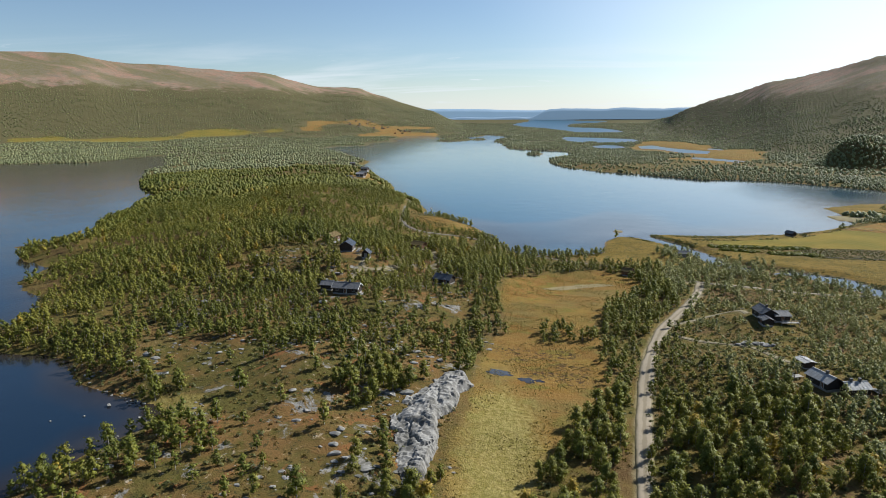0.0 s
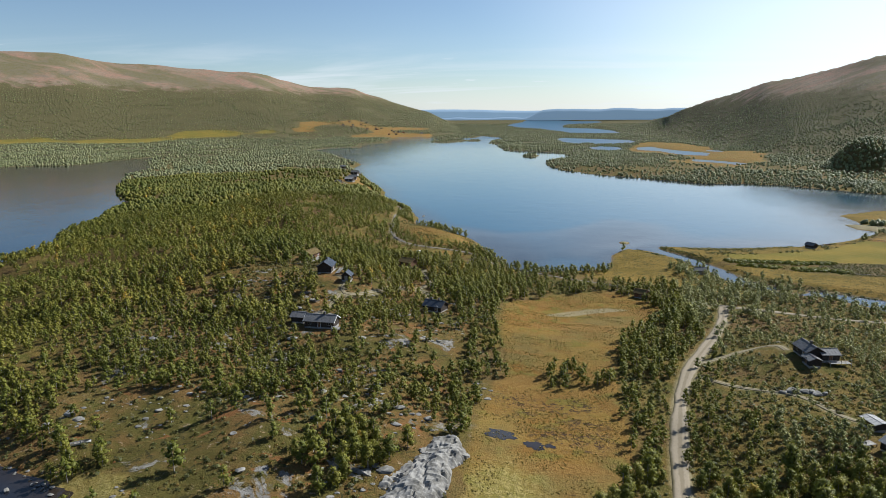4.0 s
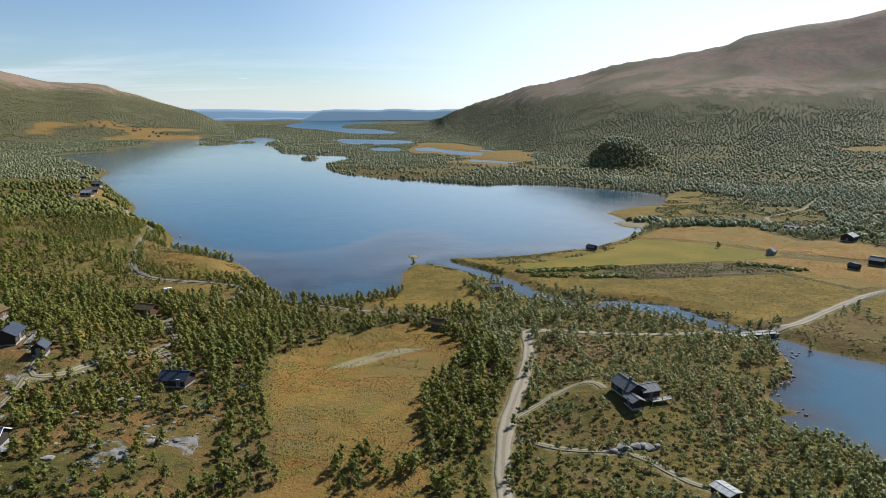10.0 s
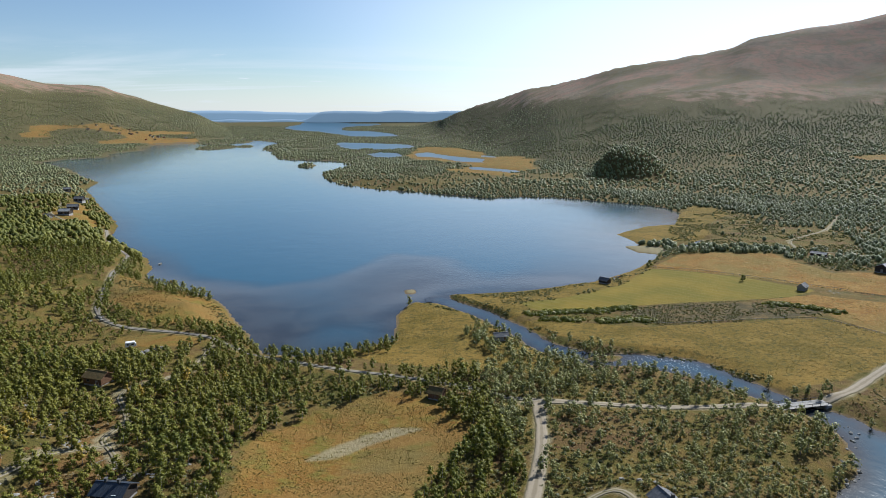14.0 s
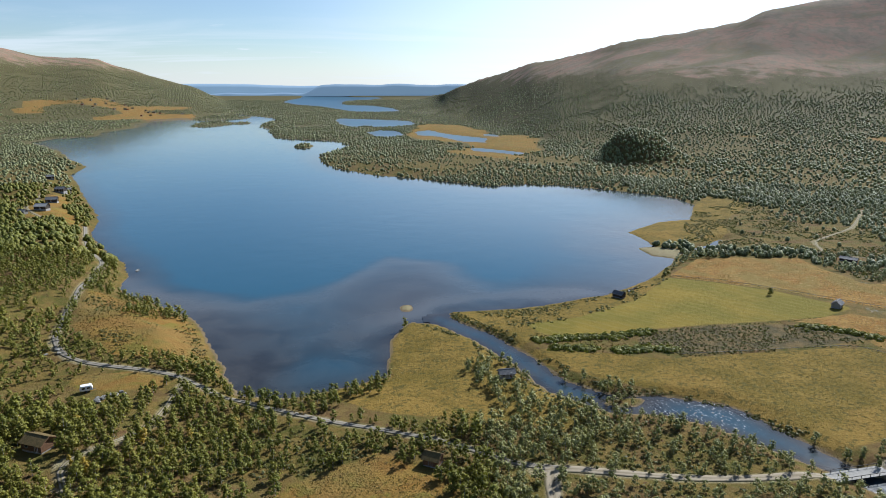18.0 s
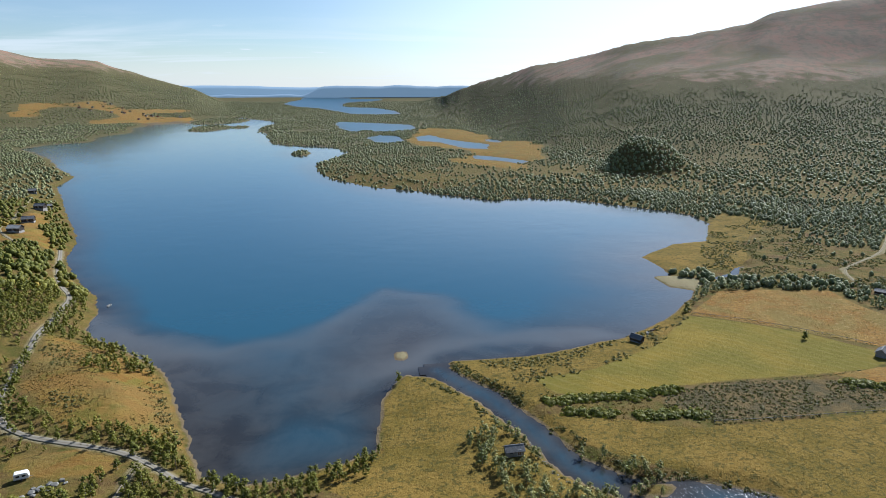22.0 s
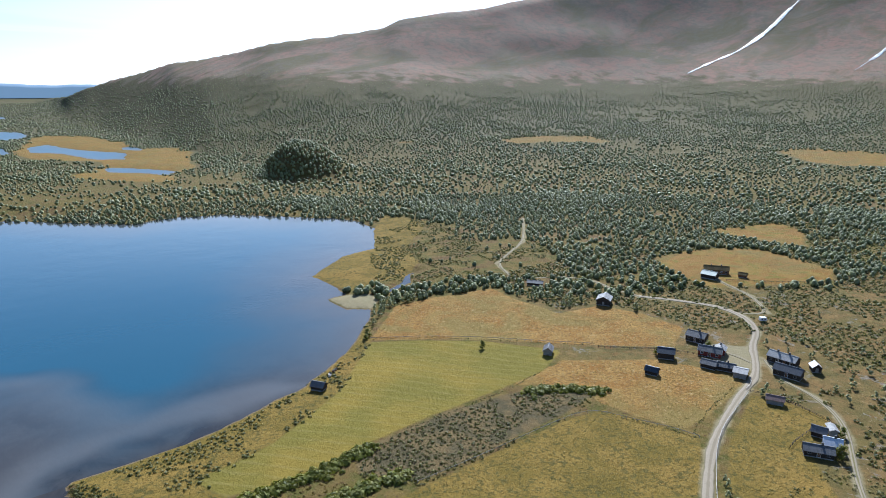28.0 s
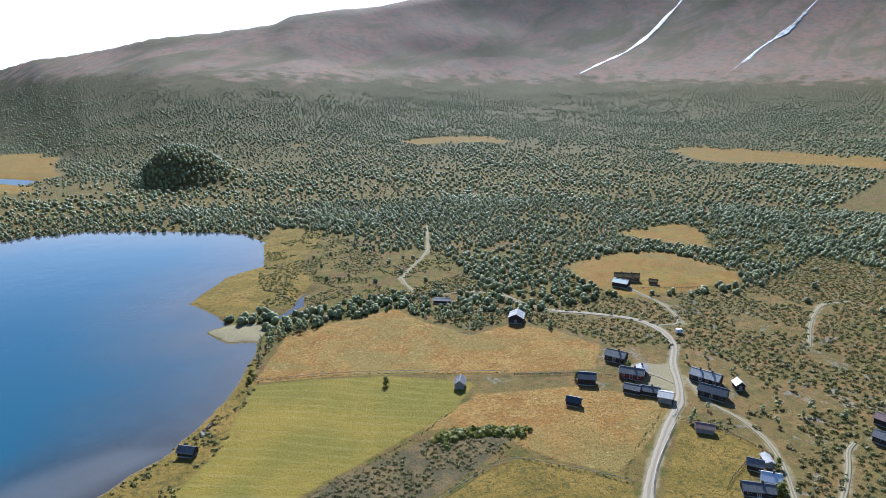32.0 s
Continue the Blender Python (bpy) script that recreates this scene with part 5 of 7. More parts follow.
HOUSES = [
    ("farmhouse", "long dark farmhouse with a slate roof in a sunlit tone and two chimneys", 310.8, 343.6, -88, 11.2, 5.6, 2.8, 1.7, DARK_WOOD, PALE_ROOF, 2),
    ("farmhouse", "long dark timber farmhouse with a dark metal roof", 299.6, 336.4, -83, 10.0, 5.4, 2.7, 1.7, DARK_WOOD, BLUE_ROOF, 0),
    ("storehouse", "small dark storehouse with a pale metal roof", 313.4, 331.6, 40, 4.0, 3.2, 2.4, 1.3, DARK_WOOD, TIN, 0),
    ("house", "dark timber house with a grey slate roof", 304.3, 380.2, -80, 8.2, 6.0, 2.8, 1.7, DARK_WOOD, SLATE, 1),
    ("house", "red timber house with white windows beside the road", 293.6, 367.4, -69, 9.2, 5.2, 2.6, 1.6, RED_WOOD, SLATE, 1),
    ("annex", "pale-roofed red annex of a farmhouse", 299.0, 365.8, 21, 5.4, 4.4, 2.5, 1.3, RED_WOOD, PALE_ROOF, 1),
    ("outbuilding", "low grey outbuilding with a lichened roof", 281.6, 361.0, -75, 5.8, 4.2, 2.0, 1.2, DARK_WOOD, SLATE, 0),
    ("outbuilding", "low dark outbuilding in a row by the road", 284.6, 355.4, -67, 7.2, 4.0, 2.0, 1.2, DARK_WOOD, SLATE, 1),
    ("outbuilding", "outbuilding with a pale sloping roof by the road", 284.2, 348.6, -70, 4.8, 6.0, 2.3, 0.9, GREY_WOOD, PALE_ROOF, 0),
    ("barn", "dark barn with a dark metal roof at the field", 276.4, 378.4, -57, 6.6, 5.4, 2.8, 1.6, DARK_WOOD, BLUE_ROOF, 0),
    ("hay_barn", "small dark hay barn alone in a straw-coloured field", 257.0, 372.2, -74, 4.8, 3.2, 1.9, 1.2, DARK_WOOD, BLUE_ROOF, 0),
    ("shed", "low shed with a rusty roof in a fence line", 271.8, 328.8, -65, 5.6, 3.4, 1.9, 1.0, GREY_WOOD, RUSTY_ROOF, 0),
    ("shed", "small dark shed in a fenced yard", 260.5, 308.6, -75, 4.2, 3.6, 2.0, 1.3, DARK_WOOD, SLATE, 0),
    ("cottage", "cottage with a bright metal roof in a fenced yard", 255.0, 302.4, -66, 5.0, 4.8, 2.4, 1.5, GREY_WOOD, TIN, 1),
    ("cottage", "long dark cottage with a slate roof in a fenced yard", 247.7, 303.8, -59, 8.4, 4.6, 2.1, 1.3, DARK_WOOD, SLATE, 1),
    ("woodshed", "narrow grey woodshed beside a fence", 265.8, 306.6, -143, 4.8, 2.2, 1.9, 0.5, GREY_WOOD, PALE_ROOF, 0),
    ("barn", "barn with a rusty roof on the heath", 319.5, 283.0, -100, 7.0, 4.6, 2.4, 1.3, DARK_WOOD, RUSTY_ROOF, 0),
    ("cottage", "dark cottage with a slate roof on the heath", 305.5, 281.0, -98, 7.0, 4.6, 2.3, 1.4, DARK_WOOD, SLATE, 0),
    ("field_barn", "small grey field barn at the edge of a mown field", 239.2, 413.8, 37, 5.6, 3.6, 2.1, 1.4, GREY_WOOD, SLATE, 0),
    ("boathouse", "small dark boathouse by the shore", 142.4, 447.2, -57, 5.2, 3.6, 1.8, 1.2, DARK_WOOD, SLATE, 0),
    ("barn", "grey-roofed timber barn among bushes", 312.6, 440.6, 30, 8.6, 7.0, 3.0, 1.8, DARK_WOOD, PALE_ROOF, 0),
    ("low_barn", "long low dark barn below the trees", 308.5, 489.0, -52, 9.0, 4.2, 1.6, 0.9, DARK_WOOD, SLATE, 0),
    ("barn", "barn with a grey-green metal roof at the upper farm", 397.5, 427.5, -82, 8.5, 6.0, 2.6, 1.6, DARK_WOOD, GREEN_TIN, 0),
    ("log_house", "long brown log house with a turf roof at the upper farm", 410.0, 430.5, -55, 14.0, 6.0, 2.8, 1.8, BROWN_WOOD, TURF, 2),
    ("shed", "small brown shed at the upper farm", 414.5, 415.5, -75, 4.4, 3.2, 1.9, 1.0, BROWN_WOOD, TURF, 0),
    ("cabin", "dark timber cabin with a grey slate roof and chimney", 68.8, 233.6, -80, 7.6, 5.0, 2.4, 1.5, DARK_WOOD, SLATE, 1),
    ("cabin_wing", "dark cabin wing with a wide slate roof", 73.2, 232.0, 11, 5.0, 4.5, 2.1, 1.0, DARK_WOOD, SLATE, 0),
    ("annex", "small dark annex with a slate roof", 67.6, 227.2, -82, 4.2, 3.3, 1.9, 0.7, DARK_WOOD, SLATE, 0),
    ("cabin", "dark timber cabin with a pale slate roof and chimney", 66.4, 171.4, -65, 6.9, 4.4, 2.1, 1.2, DARK_WOOD, PALE_ROOF, 1),
    ("cabin_wing", "dark cabin wing with a grey roof and stove pipes", 72.6, 168.6, 15, 5.6, 4.0, 2.0, 1.0, DARK_WOOD, PALE_ROOF, 2),
    ("carport", "dark woodshed with a flat grey roof", 65.9, 183.9, -72, 4.0, 2.8, 1.7, 0.25, DARK_WOOD, PALE_ROOF, 0),
    ("cabin", "dark hillside cabin with a blue-grey roof and veranda", -99.4, 269.5, 98, 8.0, 5.4, 2.6, 1.7, DARK_WOOD, BLUE_ROOF, 1),
    ("shed", "small dark gabled shed beside a cabin", -88.0, 261.8, 95, 3.8, 3.2, 2.1, 1.3, DARK_WOOD, BLUE_ROOF, 0),
    ("cabin", "long dark cabin with a grey roof and white bargeboards", -80.4, 215.8, 0, 9.6, 4.8, 2.2, 1.4, DARK_WOOD, SLATE, 1),
    ("shed", "small grey-roofed shed on the hillside", -89.2, 218.8, 0, 4.2, 3.6, 2.0, 1.0, DARK_WOOD, SLATE, 0),
    ("cabin", "dark cabin with a dark metal roof and two chimneys", -51.4, 254.6, -17, 7.4, 5.4, 2.0, 1.5, DARK_WOOD, BLUE_ROOF, 2),
    ("cabin", "brown cabin with a turf roof on the slope", -78.6, 321.6, -26, 7.0, 5.0, 2.4, 1.4, BROWN_WOOD, TURF, 0),
    ("turf_cabin", "log cabin under an autumn-coloured turf roof", -117.5, 296.5, 80, 7.5, 5.0, 2.3, 1.5, BROWN_WOOD, TURF, 0),
    ("hut", "small hut with a brown turf roof near the junction", 28.2, 309.0, -30, 4.4, 4.0, 2.2, 1.3, BROWN_WOOD, TURF, 0),
    ("hut", "grey-roofed hut between trees by the river", 62.0, 361.5, 3, 5.4, 3.2, 2.0, 1.1, GREY_WOOD, SLATE, 0),
    ("cabin", "dark cabin with a pale roof in a shore meadow", -233.0, 681.0, -8, 9.0, 6.0, 2.6, 1.7, DARK_WOOD, PALE_ROOF, 0),
    ("shed", "small grey shed at the wood's edge", -241.0, 668.0, -25, 5.5, 3.6, 2.2, 1.0, GREY_WOOD, SLATE, 0),
    ("cabin", "dark gabled cabin in a shore meadow", -246.5, 729.5, 10, 8.4, 5.6, 2.6, 1.8, DARK_WOOD, SLATE, 0),
    ("cabin", "dark cabin with a grey roof in a shore meadow", -265.5, 793.0, -8, 8.4, 6.0, 2.6, 1.8, DARK_WOOD, SLATE, 0),
    ("shed", "small dark shed in a shore meadow", -268.0, 814.0, 49, 4.6, 3.6, 2.2, 1.2, DARK_WOOD, SLATE, 0),
    ("cabin", "dark cabin at the top of a shore meadow", -318.5, 896.0, 23, 7.0, 5.0, 2.5, 1.6, DARK_WOOD, SLATE, 0),
]
SITES += [(h[2], h[3], 0.55 * h[5] + 3.0) for h in HOUSES]
SITES += [(-92, 258, 6), (-96, 262, 6), (69, 177, 5), (74, 228, 5), (61, 240, 5), (-76, 314, 6), (-81, 362, 4), (-78, 356, 7), (-68, 355, 5), (60, 244, 5), (-56, 272, 4), (-230, 690, 14)]


def box(bm, x0, x1, y0, y1, z0, z1, top=1.0):
    v = [bm.verts.new((x * (top if z == z1 else 1), y * (top if z == z1 else 1), z)) for z in (z0, z1) for x, y in ((x0, y0), (x1, y0), (x1, y1), (x0, y1))]
    for f in ((3, 2, 1, 0), (4, 5, 6, 7), (0, 1, 5, 4), (1, 2, 6, 5), (2, 3, 7, 6), (3, 0, 4, 7)):
        bm.faces.new([v[i] for i in f])
    return v


def boxes(*some):
    bm = bmesh.new()
    for b in some:
        box(bm, *b)
    return bm


def house(name, label, x, y, turn, length, width, wall, rise, wall_mat, roof_mat, chimneys):
    """A gabled building: walls, plinth, two roof slopes, bargeboards, door, windows, chimneys."""
    base = new(name)
    tagged(base, label, "house" if length > 6 else "shed")
    c, s = math.cos(radians(turn)), math.sin(radians(turn))
    around = [ground_at(x + c * u * length / 2 - s * v * width / 2, y + s * u * length / 2 + c * v * width / 2) for u in (-1, 0, 1) for v in (-1, 0, 1)]
    z = float(max(around)) + 0.12
    sink = float(max(around) - min(around)) + 0.5
    base.matrix_world = pose(x, y, z, 0, 0, turn)
    hl, hw = length / 2, width / 2
    part("plinth", boxes((-hl + 0.03, hl - 0.03, -hw + 0.03, hw - 0.03, -sink, 0.25)), STONE_WALL, base)
    bm = bmesh.new()
    prof = [(-hw, 0.25), (hw, 0.25), (hw, wall), (0, wall + rise), (-hw, wall)]
    ends = [[bm.verts.new((e, q, h)) for q, h in prof] for e in (-hl, hl)]
    bm.faces.new(ends[0][::-1]), bm.faces.new(ends[1])
    for i in range(5):
        j = (i + 1) % 5
        bm.faces.new((ends[0][i], ends[0][j], ends[1][j], ends[1][i]))
    # corner boards stand a little proud of the walls
    for u in (-1, 1):
        for v in (-1, 1):
            box(bm, u * hl - 0.09, u * hl + 0.09, v * hw - 0.09, v * hw + 0.09, 0.2, wall - 0.05)
    bmesh.ops.recalc_face_normals(bm, faces=bm.faces)
    part("wall", bm, wall_mat, base)
    out, thick = 0.45, 0.16
    run = math.hypot(hw, rise)
    for v in (-1, 1):
        bm = bmesh.new()
        ey, ez = v * (hw + out), wall - out * rise / hw
        ny, nz = v * rise / run * thick, hw / run * thick
        a = [(0, wall + rise + 0.02), (ey, ez + 0.02), (ey + ny, ez + nz + 0.02), (0, wall + rise + thick * 1.15)]
        rows = [[bm.verts.new((e, q, h)) for q, h in a] for e in (-hl - out, hl + out)]
        for i in range(4):
            j = (i + 1) % 4
            bm.faces.new((rows[0][i], rows[0][j], rows[1][j], rows[1][i]))
        bm.faces.new(rows[0][::-1]), bm.faces.new(rows[1])
        bmesh.ops.recalc_face_normals(bm, faces=bm.faces)
        slope = part("roof_slope", bm, roof_mat, base)
        # battens or courses, raised ribs up the slope
        bm = bmesh.new()
        for i in range(int(length / 0.9) + 1):
            e = -hl - out + 0.3 + i * (length + 2 * out - 0.6) / max(1, int(length / 0.9))
            r0 = [bm.verts.new((e + d, q, h)) for d, q, h in ((-0.03, 0, wall + rise + thick * 1.15), (0.03, 0, wall + rise + thick * 1.15), (0.03, ey + ny, ez + nz + 0.02), (-0.03, ey + ny, ez + nz + 0.02))]
            r1 = [bm.verts.new((q.co.x, q.co.y, q.co.z + 0.045)) for q in r0]
            bm.faces.new(r1)
            for i1 in range(4):
                bm.faces.new((r0[i1], r0[(i1 + 1) % 4], r1[(i1 + 1) % 4], r1[i1]))
        bmesh.ops.recalc_face_normals(bm, faces=bm.faces)
        part("roof_ribs", bm, roof_mat, slope)
    part("ridge_cap", boxes((-hl - out - 0.02, hl + out + 0.02, -0.16, 0.16, wall + rise + thick * 1.0, wall + rise + thick * 1.15 + 0.06)), roof_mat, base)
    board = WHITE_WOOD if "white" in label else wall_mat
    for e in (-1, 1):
        for v in (-1, 1):
            bm = bmesh.new()
            q = [(0, wall + rise - 0.05), (v * (hw + out), wall - out * rise / hw - 0.05), (v * (hw + out), wall - out * rise / hw + 0.2), (0, wall + rise + 0.2)]
            xa, xb = e * (hl + out + 0.01), e * (hl + out + 0.06)
            rows = [[bm.verts.new((k, a1, b1)) for a1, b1 in q] for k in (xa, xb)]
            bm.faces.new(rows[0]), bm.faces.new(rows[1][::-1])
            for i in range(4):
                bm.faces.new((rows[0][i], rows[0][(i + 1) % 4], rows[1][(i + 1) % 4], rows[1][i]))
            bmesh.ops.recalc_face_normals(bm, faces=bm.faces)
            part("bargeboard", bm, board, base)
    for i in range(chimneys):
        cx = (-0.22 + 0.42 * i) * length if chimneys > 1 else 0.12 * length
        stack = part("chimney", boxes((cx - 0.3, cx + 0.3, -0.3, 0.3, wall + rise * 0.7, wall + rise + 0.95)), CHIMNEY, base, "dark chimney stack")
        part("chimney_cap", boxes((cx - 0.36, cx + 0.36, -0.36, 0.36, wall + rise + 0.95, wall + rise + 1.05)), CHIMNEY, stack)
    homely = any(q in name for q in ("house", "cabin", "cottage", "annex", "hut")) and name not in ("boathouse", "storehouse")
    for v in (-1, 1):
        count = max(1, int(length / 2.6)) if homely else 0
        for i in range(count):
            cx = -hl + (i + 0.5) * length / count
            is_door = v == -1 and i == count // 2
            yy = v * hw
            w, z0, z1 = (0.5, 0.3, 2.15) if is_door else (0.5, 1.05, min(2.05, wall - 0.25))
            frame_mat = WHITE_WOOD if wall_mat is RED_WOOD or i % 2 else GREY_WOOD
            fr = part("door" if is_door else "window", boxes((cx - w - 0.08, cx + w + 0.08, yy - 0.05, yy + 0.05, z1, z1 + 0.1), (cx - w - 0.08, cx + w + 0.08, yy - 0.05, yy + 0.05, z0 - 0.1, z0),
                      (cx - w - 0.08, cx - w, yy - 0.05, yy + 0.05, z0, z1), (cx + w, cx + w + 0.08, yy - 0.05, yy + 0.05, z0, z1), (cx - 0.025, cx + 0.025, yy - 0.045, yy + 0.045, z0, z1)), frame_mat, base)
            part("panel" if is_door else "pane", boxes((cx - w, cx + w, yy - 0.02, yy + 0.02, z0, z1)), BROWN_WOOD if is_door else GLASS, fr)
    if not homely:
        part("door", boxes((-hl - 0.05, -hl + 0.02, -0.6, 0.6, 0.1, min(2.0, wall))), GREY_WOOD, base, "plain plank door")
    return base


def deck(x, y, turn, length, width, height, label):
    """A raised timber veranda: boards, posts, rail."""
    base = tagged(new("veranda"), label, "veranda")
    z = float(ground_at(x, y))
    base.matrix_world = pose(x, y, z, 0, 0, turn)
    n_boards = int(width / 0.3)
    plank_mesh = None
    for i in range(n_boards):
        yy = -width / 2 + (i + 0.5) * width / n_boards
        if plank_mesh is None:
            bm = boxes((-length / 2, length / 2, -width / n_boards / 2 + 0.01, width / n_boards / 2 - 0.01, height - 0.05, height))
            ob = part("plank", bm, PLANK, base)
            plank_mesh = ob.data
        else:
            ob = hang("plank", plank_mesh, None, base)
        ob.location = (0, yy, 0)
    for u in (-1, 0, 1):
        part("post", boxes((u * length / 2 - 0.06, u * length / 2 + 0.06, -width / 2 - 0.02, -width / 2 + 0.1, -1.2, height + 0.9)), GREY_WOOD, base)
        part("post", boxes((u * length / 2 - 0.06, u * length / 2 + 0.06, width / 2 - 0.1, width / 2 + 0.02, -1.2, height)), GREY_WOOD, base)
    for h in (0.45, 0.85):
        part("rail", boxes((-length / 2, length / 2, -width / 2 - 0.03, -width / 2 + 0.03, height + h, height + h + 0.1)), WHITE_WOOD if "white" in label else GREY_WOOD, base)
    return base


for h in HOUSES:
    house(*h)
deck(75.6, 228.6, 11, 6.2, 1.8, 0.9, "grey veranda with a pale rail before a cabin")
deck(79.0, 171.0, 15, 1.8, 3.2, 0.5, "small grey veranda with a pale rail")
deck(61.0, 175.0, -65, 1.8, 3.0, 0.6, "small pale veranda at a cabin's end")
deck(-74.0, 212.6, 0, 3.0, 2.2, 0.7, "veranda with a white rail before a cabin")
deck(-94.6, 271.0, 98, 8.0, 1.6, 0.6, "long grey veranda along a cabin")
deck(307.5, 384.8, -80, 2.6, 2.0, 0.3, "small white deck beside a house")
grow("birch_wood", "green mountain birches with a few yellow ones", 3.0, 0, 235, 145, 0.28, 3, 8, 12, 0.6, 1.15, (-260, 45, 60, 400), 1.15)
grow("birch_wood", "green mountain birches below the cabins", 3.0, 0, 235, 165, 0.27, 3, 8, 8, 0.6, 1.15, (45, 270, 60, 190), 1.15, BACKLIT)
grow("willow_wood", "willows and birches by the river, backlit sheen in their grey-green leaves", 3.1, 0, 235, 150, 0.28, 3, 7, 10, 0.5, 0.95, (45, 270, 190, 400), 1.4, BACKLIT)
grow("birch_wood", "green mountain birches on the slopes by the lake", 3.2, 235, 420, 52, 0.46, 0, 5, 10, 0.6, 1.12, (-420, 150, 100, 580), 1.2)
grow("willow_wood", "willows and birches above the farm, grey-green with painted haze", 3.2, 235, 420, 60, 0.46, 0, 5, 10, 0.6, 1.0, (150, 460, 100, 580), 1.4, HAZED, 0, 0.8)
grow("birch_wood", "green mountain birches along the western shore", 4.2, 420, 760, 10, 0, 5, 2, 12, 0.5, 1.0, (-760, 20, 150, 920), 1, None, 0.6)
grow("willow_wood", "birches and willows along the shore, grey-green with painted haze", 4.3, 420, 760, 10, 0, 5, 2, 14, 0.5, 1.0, (20, 800, 150, 920), 1, HAZED, 0.6)
grow("birch_wood", "distant birch wood on the valley floor", 7.0, 760, 1700, 5, 0, 4, 1, 14, 0.45, 0.95, (-1700, 1720, 400, 1870), 1, HAZED, 0.64)
grow("birch_wood", "distant birch wood on the mountain side", 8.5, 1700, 2350, 0, 0, 4, 1, 12, 0.45, 0.85, (300, 2400, 400, 2500), 1, HAZED, 0.85)
grow("birch_wood", "distant birch wood on the far slopes", 13.0, 1700, 4300, 0, 0, 4, 1, 12, 0.45, 0.8, (-3600, 300, 500, 4400), 1, HAZED, 1.25)
grow("birch_wood", "distant birch wood at the valley's end", 14.0, 2350, 4300, 0, 0, 4, 1, 12, 0.45, 0.8, (300, 3300, 500, 4400), 1, HAZED, 1.3)

knoll = jittered(KNOLL[0] - 95, KNOLL[0] + 95, KNOLL[1] - 95, KNOLL[1] + 95, 4.4)
ok = np.hypot(knoll[0] - KNOLL[0], knoll[1] - KNOLL[1]) < 60
kinds = [lump_template(rng, 5.0, 1, 5, 0.5) for _ in range(10)]
stuff("knoll_wood", "dense dark wood on a steep knoll", scatter(kinds, knoll[0][ok], knoll[1][ok], rng.uniform(0.55, 0.95, ok.sum()), rng, rng.uniform(0, 0.6, ok.sum())), HAZED)


# trees of the grove by the road, each a thing with its parts
def birch(rng, tint, leaves=460):
    base = tagged(new("birch_tree"), "young green mountain birch on heathland", "tree", "birches by the road")
    v, f, stem, nn = tree_template(rng, leaves, 0.23, 6.0, 5, 11, 1.1)
    trunk_v = int(f[:stem].max()) + 1
    hang("trunk", raw_mesh("trunk", v[:trunk_v], f[:stem], BARK, True), None, base, "pale thin birch trunk")
    limb_v, limb_f = [], []
    for i in range(9):
        a, z0 = rng.uniform(0, 6.28), rng.uniform(1.6, 4.4)
        tip = np.array([math.cos(a) * 0.8, math.sin(a) * 0.8, z0 + 0.8])
        o = len(limb_v)
        for r, c in ((0.03, np.array([0.05, 0.05, z0])), (0.012, tip)):
            limb_v += [tuple(c + r * np.array([math.cos(q), math.sin(q), 0])) for q in (0, 2.1, 4.2)]
        limb_f += [(o + q, o + (q + 1) % 3, o + 3 + (q + 1) % 3) for q in range(3)] + [(o + q, o + 3 + (q + 1) % 3, o + 3 + q) for q in range(3)]
    hang("branchwork", raw_mesh("branchwork", np.array(limb_v), np.array(limb_f), BARK), None, base)
    crown = v[trunk_v:]
    hang("crown", raw_mesh("crown", crown, f[stem:] - trunk_v, BIRCH, False, {"tint": np.full(len(crown), tint)}, nn[trunk_v:]), None, base)
    return base


px, py = jittered(-52, 62, 96, 168, 3.1)
ok = rng.uniform(size=len(px)) < wood_density(px, py) * 1.05
px, py = px[ok], py[ok]
if len(px) > 300:
    sel = rng.permutation(len(px))[:300]
    px, py = px[sel], py[sel]
masters = [birch(rng, t) for t in (0.1, 0.25, 0.4, 0.5, 0.6, 0.75, 0.86, 0.98)]
pz = ground_at(px, py)
for i in range(len(px)):
    m = pose(px[i], py[i], pz[i] - 0.1, 0, 0, rng.uniform(0, 360))
    pick = int(rng.choice(8, p=[0.16, 0.16, 0.17, 0.16, 0.14, 0.12, 0.06, 0.03]))
    s = float(rng.uniform(0.6, 1.18))
    if i < 8:
        masters[i].matrix_world = m
    else:
        copy_thing(masters[pick], m @ Matrix.Diagonal((s * rng.uniform(0.9, 1.2), s, s * rng.uniform(0.9, 1.15), 1)))


# low scrub: juniper and dwarf birch on the heath by the farm, along ditches and shores
def shrub_template(rng, leaves, size=0.42):
    v, f, out = [], [], []
    for i in range(leaves):
        d = rng.normal(size=3)
        d /= np.linalg.norm(d)
        d[2] = abs(d[2])
        p = np.array([d[0] * 1.1, d[1] * 1.1, 0.10 + d[2] * 0.75]) * rng.uniform(0.6, 1.05)
        n1 = d + rng.normal(size=3) * 0.4 + np.array([0, 0, 0.4])
        n1 /= np.linalg.norm(n1)
        a1 = np.cross(n1, rng.normal(size=3))
        a1 /= np.linalg.norm(a1)
        b1 = np.cross(n1, a1)
        s = size * rng.uniform(0.7, 1.4)
        o = len(v)
        v += [tuple(p + s * a1), tuple(p + s * (-0.5 * a1 + 0.8 * b1)), tuple(p + s * (-0.5 * a1 - 0.8 * b1))]
        out += [tuple((d + 0.4 * n1) / np.linalg.norm(d + 0.4 * n1))] * 3
        f.append((o, o + 1, o + 2))
    return np.array(v), np.array(f), 0, np.array(out)


